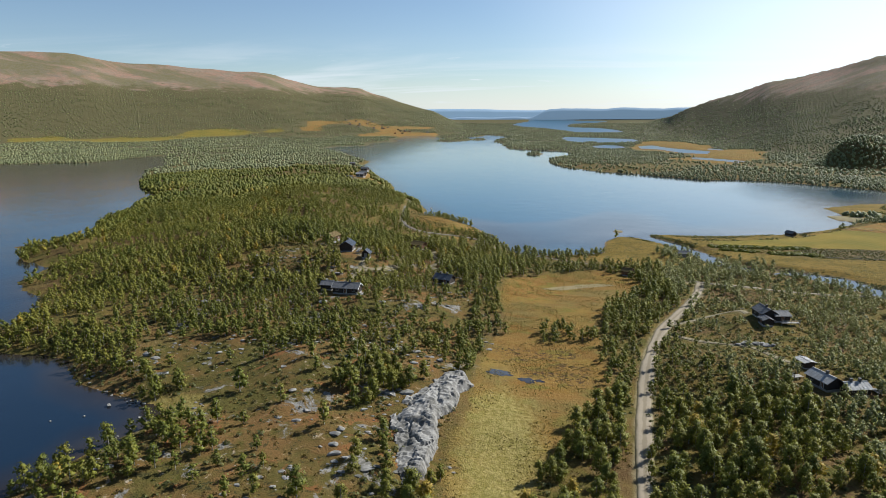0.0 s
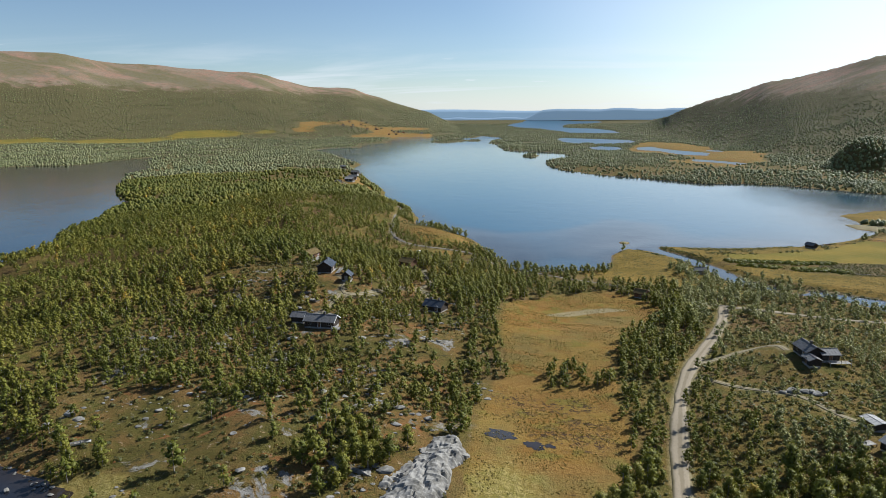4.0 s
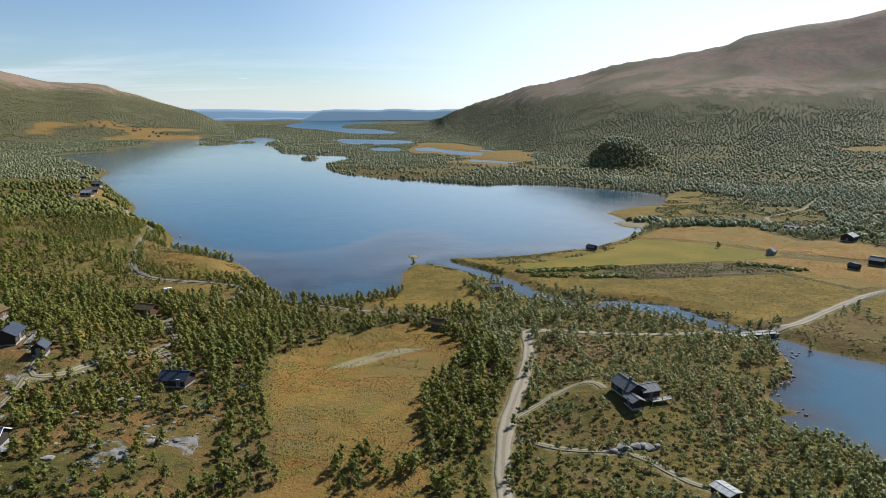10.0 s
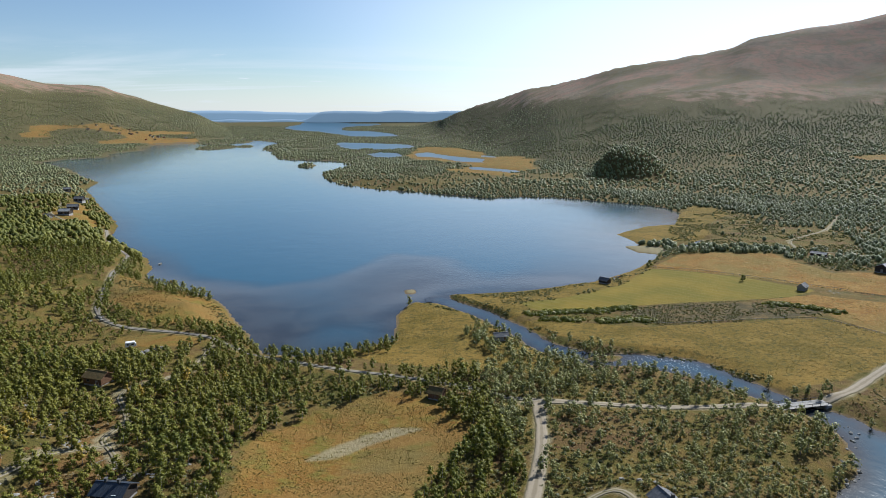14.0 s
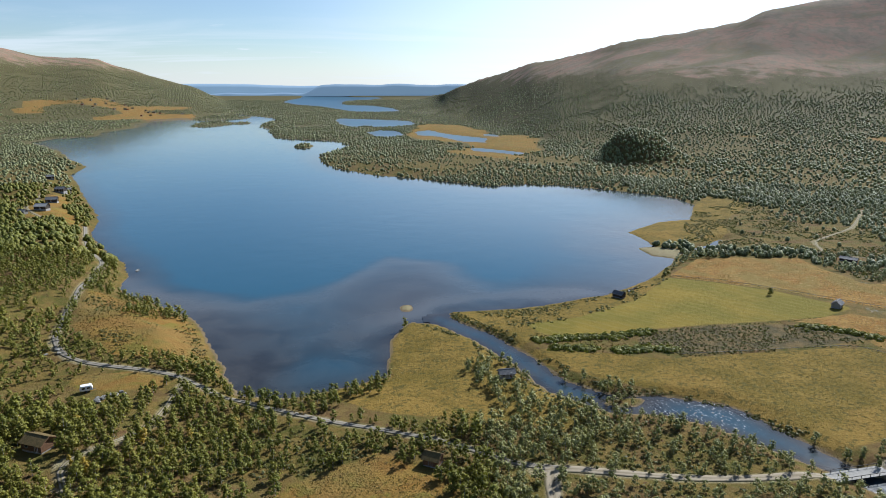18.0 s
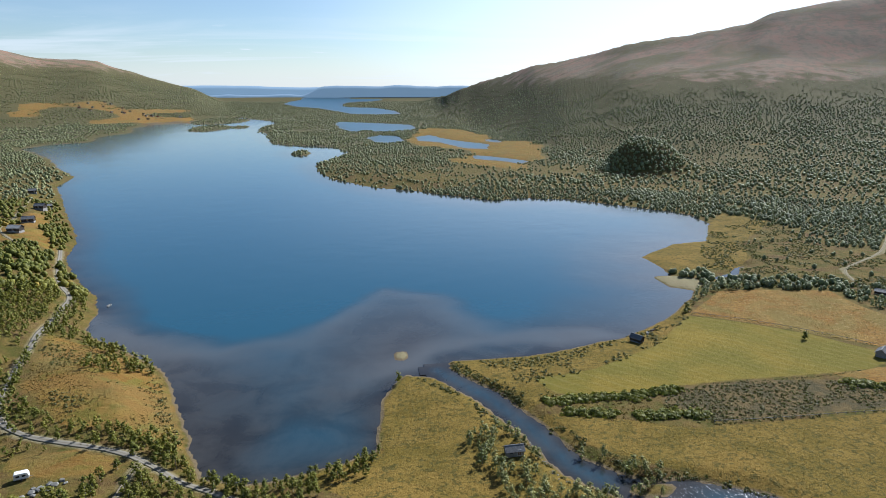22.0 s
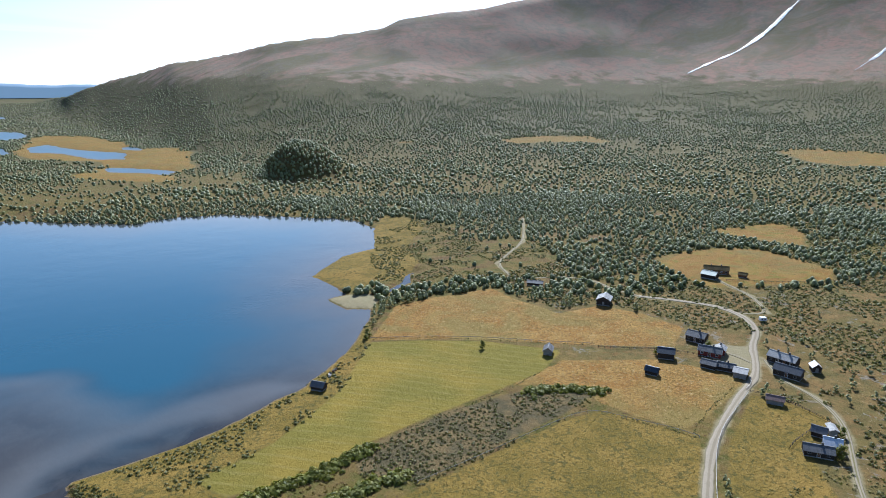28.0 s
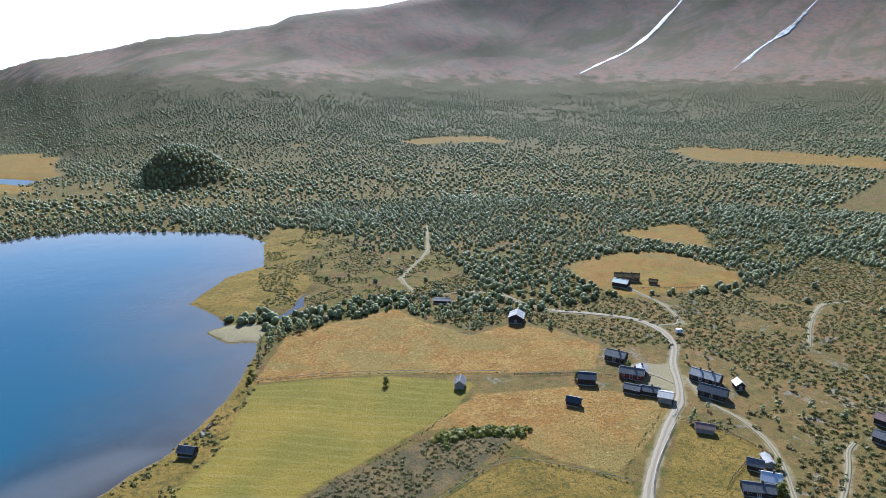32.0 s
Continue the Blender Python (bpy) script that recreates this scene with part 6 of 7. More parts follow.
def shrubs(name, label, px, py, low, high, leaves, material=None, tint0=0.4):
    kinds = [shrub_template(rng, leaves) for _ in range(8)]
    tint = np.clip(tint0 + rng.normal(0, 0.22, len(px)), 0, 0.93)
    return stuff(name, label, scatter(kinds, px, py, rng.uniform(low, high, len(px)), rng, tint), material or SHRUB, "shrubs")


def clear_of_houses(px, py):
    ok = np.ones(len(px), bool)
    for x, y, r in SITES:
        ok &= np.hypot(px - x, py - y) > r * 0.9
    return ok & (sample(worn, px, py) < -0.6) & (sample(wet, px, py) < -1.0)


px, py = jittered(225, 640, 190, 520, 2.6)
open_max = np.max([sample(q, px, py) for q in (bog_sd, straw_sd, olive_sd, mown_sd)], axis=0)
lump = rough_noise(px, py, 22, 91) + 0.35 * smooth(px, 320, 420) + 0.25 * smooth(300 - py, -60, 40)
ok = (open_max < -1) & (lump > -0.32) & (sd_poly(px, py, FARMLAND) < -2) & clear_of_houses(px, py) & in_view(px, py) & (np.hypot(px - 305, py - 355) > 34)
shrubs("heath_scrub", "dark dwarf birch and juniper scrub on dry heath", px[ok], py[ok], 0.55, 1.25, 16)
px, py = jittered(120, 240, 365, 405, 1.7)
ok = (sample(scrub_sd, px, py) > -0.5) & (rough_noise(px, py, 9, 93) > -0.5)
shrubs("ditch_scrub", "dense brown and green scrub in a damp hollow", px[ok], py[ok], 0.35, 0.8, 18, None, 0.75)
px, py = jittered(-160, 120, 60, 330, 2.1)
ok = (rough_noise(px, py, 11, 95) > -0.15) & (sample(olive_sd, px, py) < 0) & clear_of_houses(px, py) & (sample(bog_sd, px, py) < -1) & (sample(stone_sd, px, py) < 0)
ok &= (sd_poly(px, py, WEST_HEATH) < 0) | (rng.uniform(size=len(px)) < 0.35)
ok |= (px > 22) & (px < 110) & (py > 100) & (sample(olive_sd, px, py) < 0) & clear_of_houses(px, py) & (sample(bog_sd, px, py) < -1) & (rng.uniform(size=len(px)) < 0.75)
shrubs("hill_scrub", "low juniper and dwarf birch between the rocks", px[ok], py[ok], 0.25, 0.95, 18, None, 0.45)
px, py = jittered(40, 240, 380, 520, 2.0)
ok = (sd_poly(px, py, SHORE_GRASS) > -1) & (rough_noise(px, py, 8, 97) > 0.05) & clear_of_houses(px, py)
shrubs("shore_scrub", "low willow scrub along the lake shore", px[ok], py[ok], 0.4, 0.9, 16)
for line, w, s0, s1 in [(q, 2.4, 0.9, 1.7) for q in WILLOWS]:
    p = even_line(line, 0.8)
    p = np.repeat(p, 3, axis=0) + rng.normal(0, w * 0.6, (len(p) * 3, 2))
    shrubs("willow_row", "grey-green willow bushes along a ditch", p[:, 0], p[:, 1], s0, s1, 30, BIRCH, 0.3)
px, py = jittered(225, 390, 485, 715, 2.4)
ok = (sd_poly(px, py, SHORE_HEATH) > -4) & (rough_noise(px, py, 14, 98) > -0.05) & clear_of_houses(px, py)
shrubs("shore_scrub", "low willow scrub on the heath behind the lake", px[ok], py[ok], 0.4, 1.1, 18)
px, py = jittered(-160, 120, 60, 400, 2.0)
ok = (rough_noise(px, py, 13, 99) > 0.12) & clear_of_houses(px, py) & (sample(bog_sd, px, py) < -0.5) & (sample(olive_sd, px, py) < 0) & (sample(stone_sd, px, py) < 0)
ok &= (sd_poly(px, py, WEST_HEATH) < 0) | (rng.uniform(size=len(px)) < 0.4)
shrubs("rusty_scrub", "low rust-coloured dwarf birch and heather", px[ok], py[ok], 0.25, 0.6, 12, RUST)
px, py = jittered(-30, 42, 88, 322, 1.0)
ok = (sample(bog_sd, px, py) > 0.2) & (rough_noise(px, py, 7, 103) > -0.1)
shrubs("bog_tussocks", "dry sedge tussocks on the bog", px[ok], py[ok], 0.16, 0.36, 9, TUFT, 0.35)
px, py = jittered(-125, 320, 285, 515, 1.7)
ok = (np.maximum(np.maximum(sample(straw_sd, px, py), sample(olive_sd, px, py)), sample(bog_sd, px, py)) > 0.5) & (sample(wet, px, py) < -1.5) & (rough_noise(px, py, 12, 104) > -0.2)
shrubs("meadow_tufts", "dry grass tufts in the meadows", px[ok], py[ok], 0.16, 0.38, 7, TUFT, 0.5)
for side in (-1, 1):
    bank = even_line([(x, y) for x, y, _ in RIVER[:8]], 0.9)
    across = np.gradient(bank, axis=0)[:, ::-1] * np.array([1, -1])
    across /= np.linalg.norm(across, axis=1)[:, None]
    p = np.repeat(bank + side * across * 8.2, 3, axis=0)
    p = p + rng.normal(0, 1.5, p.shape)
    keep = (sample(wet, p[:, 0], p[:, 1]) < -0.4) & (rough_noise(p[:, 0], p[:, 1], 9, 127) > -0.3)
    shrubs("bank_scrub", "low dark willow scrub on the river bank", p[keep, 0], p[keep, 1], 0.35, 0.85, 16)
px, py = jittered(-125, -30, 355, 480, 1.8)
ok = (sd_poly(px, py, WEST_MEADOW) > -1) & (sample(wet, px, py) < -1.2) & ((rough_noise(px, py, 10, 128) > 0.3) | (sample(wet, px, py) > -5))
shrubs("meadow_scrub", "low green scrub in a rusty shore meadow", px[ok], py[ok], 0.3, 0.8, 16)
px, py = jittered(-125, -30, 355, 480, 1.5)
ok = (sd_poly(px, py, WEST_MEADOW) > 0) & (rough_noise(px, py, 9, 129) > 0.0) & clear_of_houses(px, py)
shrubs("rusty_scrub", "low rust-coloured dwarf birch in a shore meadow", px[ok], py[ok], 0.2, 0.5, 12, RUST)
px, py = jittered(148, 282, 186, 302, 2.0)
ok = (sd_poly(px, py, POOL_BANK) > 0) & (rough_noise(px, py, 10, 133) > -0.3) & clear_of_houses(px, py)
shrubs("heath_scrub", "brown dwarf birch on the bank of a pool", px[ok], py[ok], 0.3, 0.7, 14, None, 0.7)
# rank growth along the field edges
edges = [[(188, 478.5), (208, 460), (228, 443), (245, 424), (262, 408), (281, 387)], [(221, 402), (200, 399), (184, 399), (169, 398), (150, 399)], [(213, 370), (218, 356), (224, 343), (226, 333)], [(136, 372), (160, 371), (190, 371), (213, 370)], [(228, 336), (245, 341), (272, 345)]]
for line in edges:
    p = even_line(line, 0.7) + rng.normal(0, 0.3, (len(even_line(line, 0.7)), 2))
    keep = rng.uniform(size=len(p)) < 0.72
    shrubs("field_edge", "dark rank growth along a field edge", p[keep, 0], p[keep, 1], 0.2, 0.42, 12)


# ---- fences ----
def fence(label, line, height=1.0, gap=2.6, material=None, rails=2):
    """Posts and rails along a line."""
    base = tagged(new("fence"), label, "fence")
    p = even_line(line, gap)
    z = ground_at(p[:, 0], p[:, 1])
    base.location = (p[0, 0], p[0, 1], z[0])
    bpy.context.view_layer.update()
    o = np.array([p[0, 0], p[0, 1], z[0]])
    mat = material or GREY_WOOD
    post_mesh = None
    for i in range(len(p)):
        if post_mesh is None:
            ob = part("post", boxes((-0.06, 0.06, -0.06, 0.06, -0.4, height)), mat, base)
            post_mesh = ob.data
        else:
            ob = hang("post", post_mesh, None, base)
        ob.location = (p[i, 0] - o[0], p[i, 1] - o[1], z[i] - o[2])
        ob.rotation_euler = (rng.uniform(-0.06, 0.06), rng.uniform(-0.06, 0.06), rng.uniform(0, 1.5))
    for k in range(rails):
        h = height * (0.45 + 0.45 * k) if rails > 1 else height * 0.85
        for i in range(len(p) - 1):
            a, b = np.array([*p[i], z[i] + h]) - o, np.array([*p[i + 1], z[i + 1] + h]) - o
            mid, d = (a + b) / 2, b - a
            ln = float(np.linalg.norm(d))
            ob = part("rail", boxes((-ln / 2 - 0.1, ln / 2 + 0.1, -0.035, 0.035, -0.05, 0.05)), mat, base)
            ob.location = mid
            ob.rotation_euler = (0, -math.asin(d[2] / ln), math.atan2(d[1], d[0]))
    return base


PALE_POLES = plain("pale_peeled_poles", (0.46, 0.43, 0.37), (0.58, 0.54, 0.47), 5, 0.8)
fence("pale pole fence along the farm road", [(271, 338.6), (254, 334.8), (240, 331.6), (224, 325.4), (205, 314.5), (196, 309)], 1.1, 2.6, PALE_POLES)
fence("dark old rail fence between the fields", [(273, 338.7), (276, 331.7), (276, 322), (273.4, 312), (271.6, 307.4)], 1.1, 2.4, DARK_WOOD)
fence("dark rail fence round a cottage yard", [(244.5, 311), (250, 311.8), (256, 311.6), (262, 311.8), (266, 310)], 1.1, 2.2, DARK_WOOD)
fence("dark rail fence below the farmhouses", [(262, 404), (272, 394), (280, 387), (284, 379), (289, 374), (289.5, 364)], 1.0, 2.6, DARK_WOOD)
fence("weathered fence along the edge of the upper meadow", [(400, 418), (420, 398), (440, 382), (462, 372)], 1.0, 3.0, DARK_WOOD)
fence("thin weathered fence along a mown field", [(186, 479.5), (208, 461), (228, 444.5), (245, 425.5), (262, 409)], 0.9, 3.2, GREY_WOOD, 1)
fence("old fence across the pasture", [(136, 371), (160, 370), (190, 370), (213, 369), (218.5, 355), (224.5, 343), (227, 333)], 0.9, 3.4, GREY_WOOD, 1)
fence("short pole fence beside the road", [(285, 345.5), (281, 342), (274, 341)], 1.0, 2.0, PALE_POLES)


# ---- rocks ----
def rock_mesh(seed, flat=0.65):
    bm = bmesh.new()
    bmesh.ops.create_icosphere(bm, subdivisions=2, radius=1.0)
    r = np.random.default_rng(seed)
    planes = [(Vector(r.normal(size=3)).normalized(), r.uniform(0.42, 0.78)) for _ in range(11)]
    for v in bm.verts:
        for nrm, dist in planes:
            over = v.co.dot(nrm) - dist
            if over > 0:
                v.co -= nrm * over
        v.co *= 1 + 0.14 * noise.noise(v.co * 2.6 + Vector((seed, 0, 0)))
        v.co.z *= flat
    mesh = bpy.data.meshes.new("boulder")
    bm.to_mesh(mesh), bm.free()
    mesh.materials.append(ROCK)
    return mesh


ROCKS = [rock_mesh(i) for i in range(10)]


def boulder(x, y, size, label="grey weathered boulder on heath", group="", z=None, name="boulder"):
    ob = tagged(new(name, ROCKS[int(rng.integers(0, 10))]), label, "rock", group)
    zz = float(ground_at(x, y)) if z is None else z
    ob.matrix_world = pose(x, y, zz + size * 0.15, 0, 0, rng.uniform(0, 360)) @ Matrix.Diagonal((size * rng.uniform(0.8, 1.3), size, size * rng.uniform(0.7, 1.1), 1))
    return ob


for x, y, s in ((-49, 121, 1.6), (-48.5, 123.5, 1.1), (-76, 354, 1.4), (-74.2, 355.6, 1.7), (-73, 357.4, 1.2), (-71.5, 357.2, 1.5), (-70, 358.8, 1.1), (-78, 352, 1.2), (-75, 352.4, 1.0), (-72.4, 354.6, 0.9), (-68.6, 357.6, 0.9), (-76.8, 356.2, 0.8), (-103, 392, 1.2), (-105, 395, 1.5), (-107, 391, 1.0), (-109, 394, 1.3), (-66, 340, 1.2), (-64, 338, 1.0), (-77, 346, 0.9), (55, 209.5, 1.3), (56.6, 210.1, 1.6), (58.4, 209.6, 1.2), (60, 210.2, 1.7), (61.7, 209.8, 1.3), (63.2, 209.4, 1.5), (64.8, 208.8, 1.2), (57.6, 211.2, 1.1), (62.4, 211.0, 1.0),
                (69, 248, 0.9), (72, 246, 0.8), (66, 251, 0.8), (-70, 262, 1.2), (-60, 160, 1.5), (-64, 175, 1.4), (-90, 200, 1.3), (-52, 182, 1.6), (-40, 190, 1.5), (-36, 172, 1.3), (-75, 150, 0.9), (-67, 138, 1.1)):
    boulder(x, y, s)
# stones in and beside the pool, the shores and the riffle
for i in range(46):
    t = rng.uniform()
    a = np.array(even_line([(152, 278), (141, 268), (134, 254), (121, 247), (117, 238), (119, 229)], 1.0))
    q = a[int(t * (len(a) - 1))] + rng.normal(0, 1.6, 2)
    boulder(q[0], q[1], rng.uniform(0.25, 0.8), "dark wet stone at the edge of a river pool", "stones round the river pool", max(float(ground_at(*q)), 0.15))
for x, y, s in ((150, 232, 1.3), (158, 226, 0.7), (146, 214, 0.6), (163, 240, 0.5), (152, 222, 0.4), (140, 205, 0.6)):
    boulder(x, y, s, "dark boulder standing in still water", "boulders in the river pool", 0.2)
for i in range(44):
    q = np.array([118, 327]) + rng.normal(0, 1, 2) * np.array([9, 5])
    if sample(stream_d, q[:1], q[1:])[0] > 0:
        boulder(q[0], q[1], rng.uniform(0.2, 0.5), "grey stone in the river riffle", "stones in the riffle", 0.12)
for i in range(30):
    a = even_line([(70, 370), (71, 358), (72, 348), (76, 343)], 1.0)
    q = a[int(rng.integers(0, len(a)))] + rng.normal(0, 0.8, 2)
    boulder(q[0], q[1], rng.uniform(0.2, 0.45), "pale stone along the river bank", "stones on the river bank", max(float(ground_at(*q)), 0.2))
for x, y, s in ((-112, 128, 0.8), (-114, 122, 0.5), (-120, 118, 0.45), (-106, 134, 0.5)):
    boulder(x, y, s, "pale boulder in shallow dark water", "boulders in the western lake", WEST_LEVEL)
for i in range(40):
    a = even_line([(-150, 157), (-140, 150), (-130, 141), (-116, 134.5), (-104, 130), (-97.5, 122), (-100, 110)], 1.0)
    q = a[int(rng.integers(0, len(a)))] + rng.normal(0, 0.7, 2)
    boulder(q[0], q[1], rng.uniform(0.25, 0.6), "grey stone along the western shore", "stones on the western shore", max(float(ground_at(*q)), WEST_LEVEL))

# bare rock face above the bog: ice-worn blocks that break off towards the east
CLIFF = plain("pale_cliff_rock", (0.115, 0.108, 0.094), (0.275, 0.262, 0.240), 0.9, 0.9, 0, 0.8)
cu, cv = np.meshgrid(np.arange(-47, -19, 0.45), np.arange(104, 172, 0.45))
wavy_u, wavy_v = cu + 0.4 * rough_noise(cu, cv, 2.4, 111), cv + 0.4 * rough_noise(cu, cv, 2.4, 113)
cliff_sd = np.maximum(sd_poly(cu, cv, OUTCROP), 2.4 - np.hypot((cu + 43.5) * 0.7, cv - 146)) + 1.3 * rough_noise(cu, cv, 6, 115, 4)
middle = np.interp(cv, (111, 126, 137, 149, 164), (-29.5, -32, -34, -32, -29.5))
blocks = np.round(value_noise(wavy_u * 1.5, wavy_v * 0.8, 3.4, 117) * 2.5) / 2.5 + 0.4 * np.round(value_noise(wavy_u, wavy_v * 1.3, 1.6, 119) * 2) / 2
crack = np.exp(-(value_noise(wavy_u * 1.4, wavy_v * 0.7, 4.5, 121) / 0.06) ** 2) + 0.7 * np.exp(-(value_noise(wavy_u * 0.7, wavy_v * 1.5, 3.0, 123) / 0.06) ** 2)
cliff_z = ground_at(cu, cv) + np.where(cliff_sd > -0.4, 0.25 + 1.9 * smooth(cu - middle, -5, 2.5) * smooth(cliff_sd, -0.4, 1.0) + 0.62 * blocks - 0.7 * crack + 0.12 * rough_noise(cu, cv, 1.2, 125), -1.6)
ci = np.arange(cu.size).reshape(cu.shape)
cq = np.stack([ci[:-1, :-1], ci[:-1, 1:], ci[1:, 1:], ci[1:, :-1]], -1).reshape(-1, 4)
cq = cq[(cliff_sd.ravel()[cq] > -0.4).any(axis=1)]
used, back = np.unique(cq, return_inverse=True)
tagged(new("rock_outcrop", raw_mesh("rock_outcrop", np.stack([cu.ravel()[used], cv.ravel()[used], cliff_z.ravel()[used]], -1), back.reshape(-1, 4), CLIFF)), "pale grey ice-worn rock face with cracks above the bog", "rock")

# scattered stones and low slabs on the heath
px, py = jittered(-140, -20, 70, 300, 3.4)
ok = (rough_noise(px, py, 14, 101) > 0.25) & clear_of_houses(px, py) & (sd_poly(px, py, ROCKY) > -8)
px, py = px[ok], py[ok]
V, F, o = [], [], 0
for i in range(len(px)):
    m = ROCKS[int(rng.integers(0, 10))]
    v = np.empty(len(m.vertices) * 3, np.float32)
    m.vertices.foreach_get("co", v)
    v = v.reshape(-1, 3)
    f = np.empty(len(m.polygons) * 3, np.int32)
    m.polygons.foreach_get("vertices", f)
    s, a = rng.lognormal(-0.75, 0.5), rng.uniform(0, 6.28)
    c1, s1 = math.cos(a), math.sin(a)
    w = np.stack([(v[:, 0] * c1 - v[:, 1] * s1) * s * 1.4, (v[:, 0] * s1 + v[:, 1] * c1) * s, v[:, 2] * s * 0.7], -1) + np.array([px[i], py[i], float(ground_at(px[i], py[i])) + 0.02])
    V.append(w), F.append(f.reshape(-1, 3) + o)
    o += len(v)
tagged(new("heath_stones", raw_mesh("heath_stones", np.concatenate(V), np.concatenate(F), ROCK)), "scattered grey stones on the heath", "stones", kind="stuff")

# ---- bridge ----
bridge = tagged(new("bridge"), "low plank road bridge with stone abutments", "bridge")
bridge.matrix_world = pose(143, 289.3, 0.25, 0, 0, 4)
for i in range(40):
    ob = part("plank", boxes((-0.21, 0.21, -2.1, 2.1, 1.42, 1.52)), PLANK, bridge) if i == 0 else hang("plank", bridge.children[0].data, None, bridge)
    ob.location = (-8.8 + i * 0.45, 0, 0)
for v in (-1.6, 0, 1.6):
    part("beam", boxes((-9.2, 9.2, v - 0.15, v + 0.15, 1.0, 1.42)), DARK_WOOD, bridge)
for u in (-9.4, 9.4):
    part("abutment", boxes((u - 1.0, u + 1.0, -2.3, 2.3, -1.5, 1.35)), STONE_WALL, bridge)
for v in (-2.05, 2.05):
    part("rail", boxes((-9, 9, v - 0.05, v + 0.05, 2.35, 2.47)), DARK_WOOD, bridge)
    for i in range(7):
        part("post", boxes((-9 + i * 3 - 0.06, -9 + i * 3 + 0.06, v - 0.06, v + 0.06, 1.4, 2.4)), DARK_WOOD, bridge)


# ---- caravans, boats, car ----
def caravan(x, y, turn, length=3.8):
    base = tagged(new("caravan"), "small white caravan parked on rough grass", "caravan")
    base.matrix_world = pose(x, y, float(ground_at(x, y)) + 0.05, 0, 0, turn)
    hl = length / 2
    bm = bmesh.new()
    prof = [(-hl, 0.55), (hl, 0.55), (hl, 1.5), (hl - 0.35, 2.3), (-hl + 0.25, 2.35), (-hl, 1.7)]
    rows = [[bm.verts.new((a, v, b)) for a, b in prof] for v in (-1.0, 1.0)]
    bm.faces.new(rows[0]), bm.faces.new(rows[1][::-1])
    for i in range(6):
        bm.faces.new((rows[0][i], rows[0][(i + 1) % 6], rows[1][(i + 1) % 6], rows[1][i]))
    bmesh.ops.recalc_face_normals(bm, faces=bm.faces)
    bmesh.ops.bevel(bm, geom=bm.edges[:], offset=0.08, segments=2, affect="EDGES")
    body = part("body", bm, WHITE_WOOD, base)
    for v in (-1.01, 1.01):
        for cx in (-0.8, 0.7):
            part("window", boxes((cx - 0.45, cx + 0.45, v - 0.01, v + 0.01, 1.25, 1.8)), GLASS, body)
        bm = bmesh.new()
        bmesh.ops.create_cone(bm, cap_ends=True, segments=14, radius1=0.32, radius2=0.32, depth=0.18, matrix=pose(0, v * 0.92, 0.3, 90))
        part("wheel", bm, CHIMNEY, base)
    part("drawbar", boxes((hl, hl + 1.0, -0.05, 0.05, 0.45, 0.55)), GREY_WOOD, base)
    return base


caravan(-82, 361.6, 20)
caravan(353, 373, -40, 3.4)


def rowing_boat(x, y, turn, label, material, z=None):
    """A small open boat: hull, thwarts, gunwale."""
    base = tagged(new("rowing_boat"), label, "boat")
    base.matrix_world = pose(x, y, (float(ground_at(x, y)) if z is None else z) + 0.02, 0, 0, turn)
    stations = [(-1.9, 0.55), (-1.0, 0.68), (0, 0.72), (1.0, 0.6), (1.7, 0.3), (2.1, 0.02)]
    for name, inner in (("hull", 0.0), ("lining", 0.06)):
        bm = bmesh.new()
        rows = []
        for a, w in stations:
            w = max(w - inner, 0.01)
            rows.append([bm.verts.new((a, v * w * k, inner + h + 0.06 * a * a * (h > 0.3) * 0.3)) for v, k, h in ((-1, 1, 0.5), (-1, 0.75, 0.15), (0, 0, 0.0), (1, 0.75, 0.15), (1, 1, 0.5))])
        for r0, r1 in zip(rows, rows[1:]):
            for i in range(4):
                bm.faces.new((r0[i], r0[i + 1], r1[i + 1], r1[i]))
        bm.faces.new(rows[0])
        part(name, bm, material if name == "hull" else GREY_WOOD, base)
    for cx in (-1.0, 0.3):
        part("thwart", boxes((cx - 0.12, cx + 0.12, -0.6, 0.6, 0.36, 0.4)), GREY_WOOD, base)
    return base


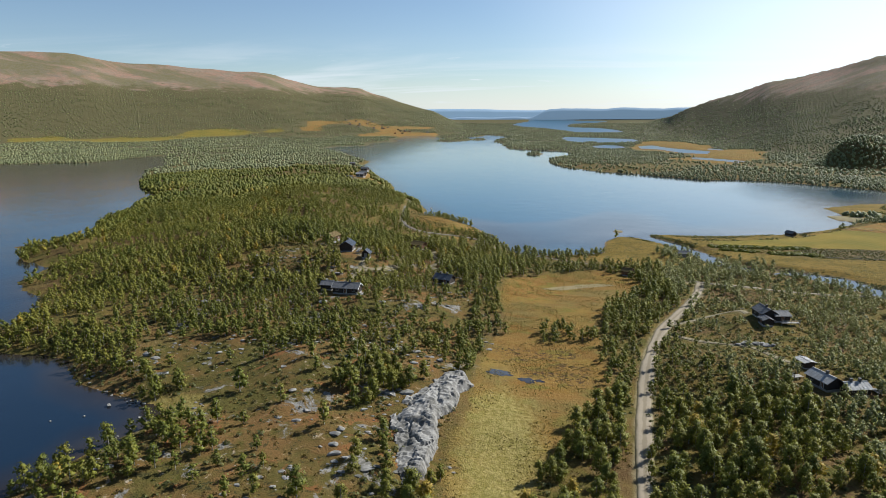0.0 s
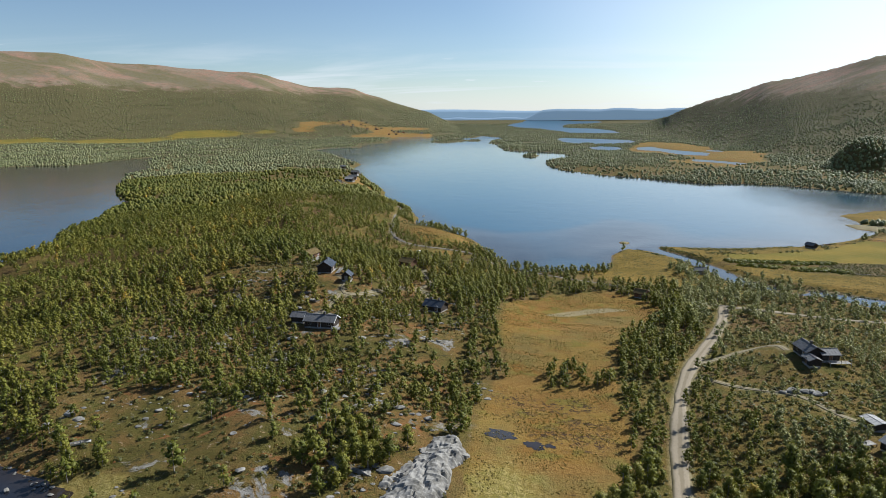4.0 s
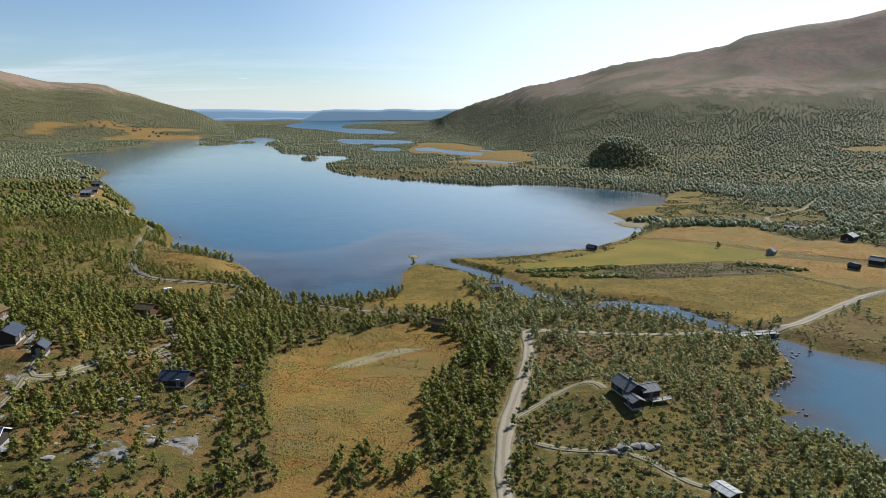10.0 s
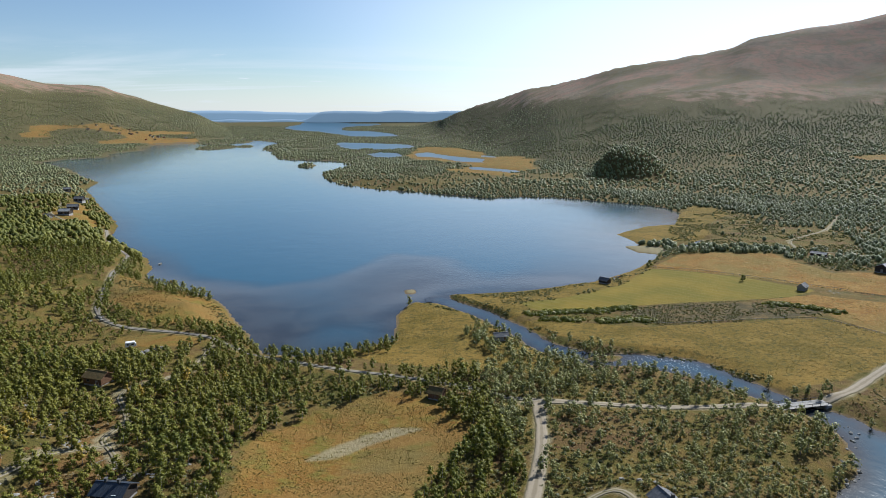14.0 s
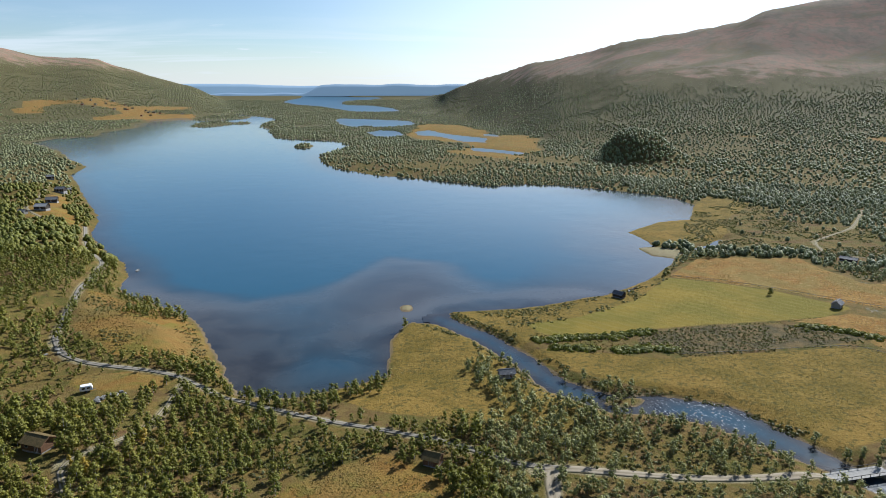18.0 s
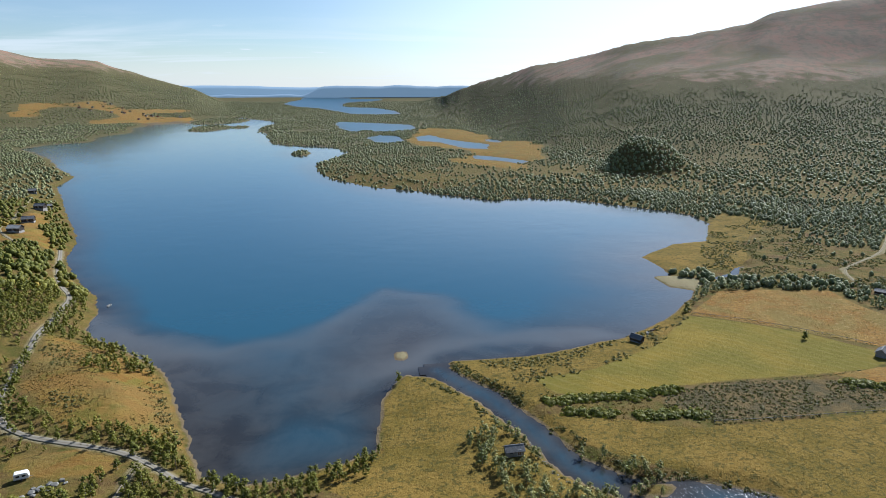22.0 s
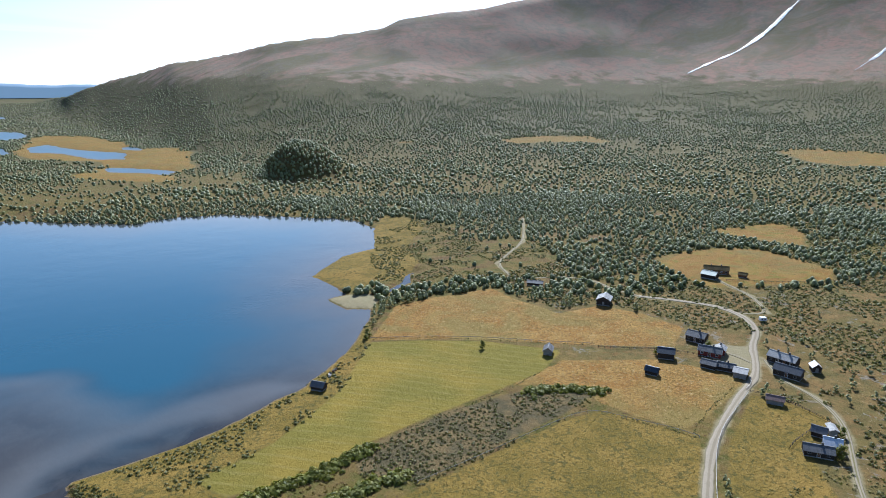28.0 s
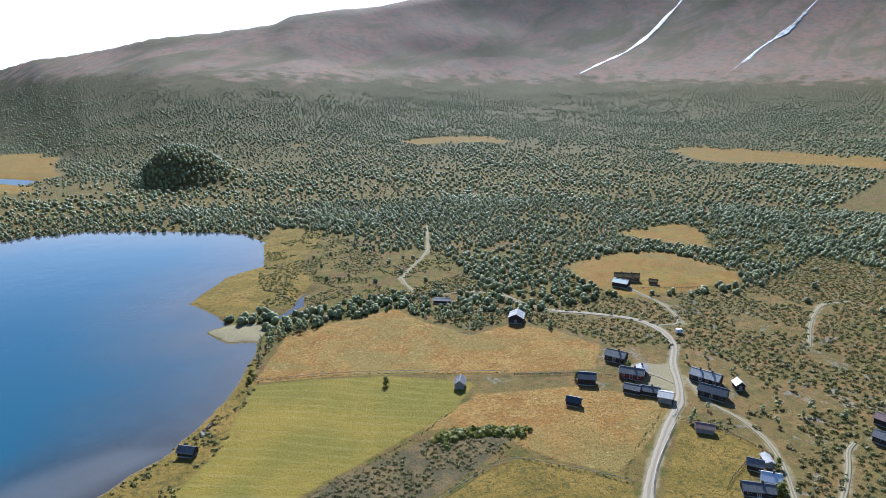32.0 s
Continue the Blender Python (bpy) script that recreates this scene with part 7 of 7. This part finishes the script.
rowing_boat(-108.4, 143.8, 40, "white rowing boat lying on the heath", WHITE_WOOD)
rowing_boat(152, 456, 60, "white rowing boat drawn up on the sand", WHITE_WOOD)
rowing_boat(156, 459, 30, "red rowing boat drawn up on the sand", RED_WOOD)
rowing_boat(-119.5, 536, 80, "white rowing boat moored by the shore", WHITE_WOOD, -0.1)

# ---- pools in the bog ----
for x, y, r in ((-18.6, 172.6, 2.5), (-10.2, 169.6, 1.9), (-6.9, 170.4, 0.9)):
    a = np.linspace(0, 2 * np.pi, 60, endpoint=False)
    rr = r * (1 + 0.35 * rough_noise(3 * np.cos(a) + x, 3 * np.sin(a) + y, 1.6, 131, 4))
    px, py = x + rr * np.cos(a) * 1.3, y + rr * np.sin(a)
    v = np.stack([px, py, ground_at(px, py) + 0.05], -1)
    v = np.vstack([v, [[x, y, float(ground_at(x, y)) + 0.05]]])
    f = np.array([(i, (i + 1) % 60, 60) for i in range(60)])
    tagged(new("bog_pool", raw_mesh("bog_pool", v, f, PEAT_WATER, True, {"depth": np.full(61, 3.0), "rapid": np.zeros(61), "sandy": np.zeros(61)})), "small dark pool in the bog", "pool")

# ---- lone trees at the fields and on the shore ----
for x, y, s, t in ((219, 436, 0.75, 1), (187, 483, 0.8, 0), (184, 480, 0.6, 1), (276, 383, 0.7, 3), (251, 298, 0.95, 2), (266, 303.5, 0.7, 0), (300.5, 372.5, 0.75, 1), (322, 432, 0.6, 0), (380, 425, 0.6, 2)):
    copy_thing(masters[t], pose(x, y, float(ground_at(x, y)) - 0.1, 0, 0, x * 7) @ Matrix.Diagonal((s * 1.2, s * 1.2, s, 1)))["label"] = "lone green birch at a field's edge"

# ---- hamlet at the far end of the lake ----
for i in range(22):
    t = rng.uniform()
    x, y = -1080 + 420 * t + rng.normal(0, 45), 2890 - 300 * t + rng.normal(0, 45)
    if sample(wet, np.array([x]), np.array([y]))[0] > -12:
        continue
    house("distant_house", "distant small house in a lakeside hamlet", x, y, rng.uniform(0, 180), rng.uniform(7, 10), rng.uniform(5, 7), 2.8, 2.0, (RED_WOOD, BROWN_WOOD, GREY_WOOD, DARK_WOOD)[i % 4], (SLATE, TURF, SLATE)[i % 3], 1)
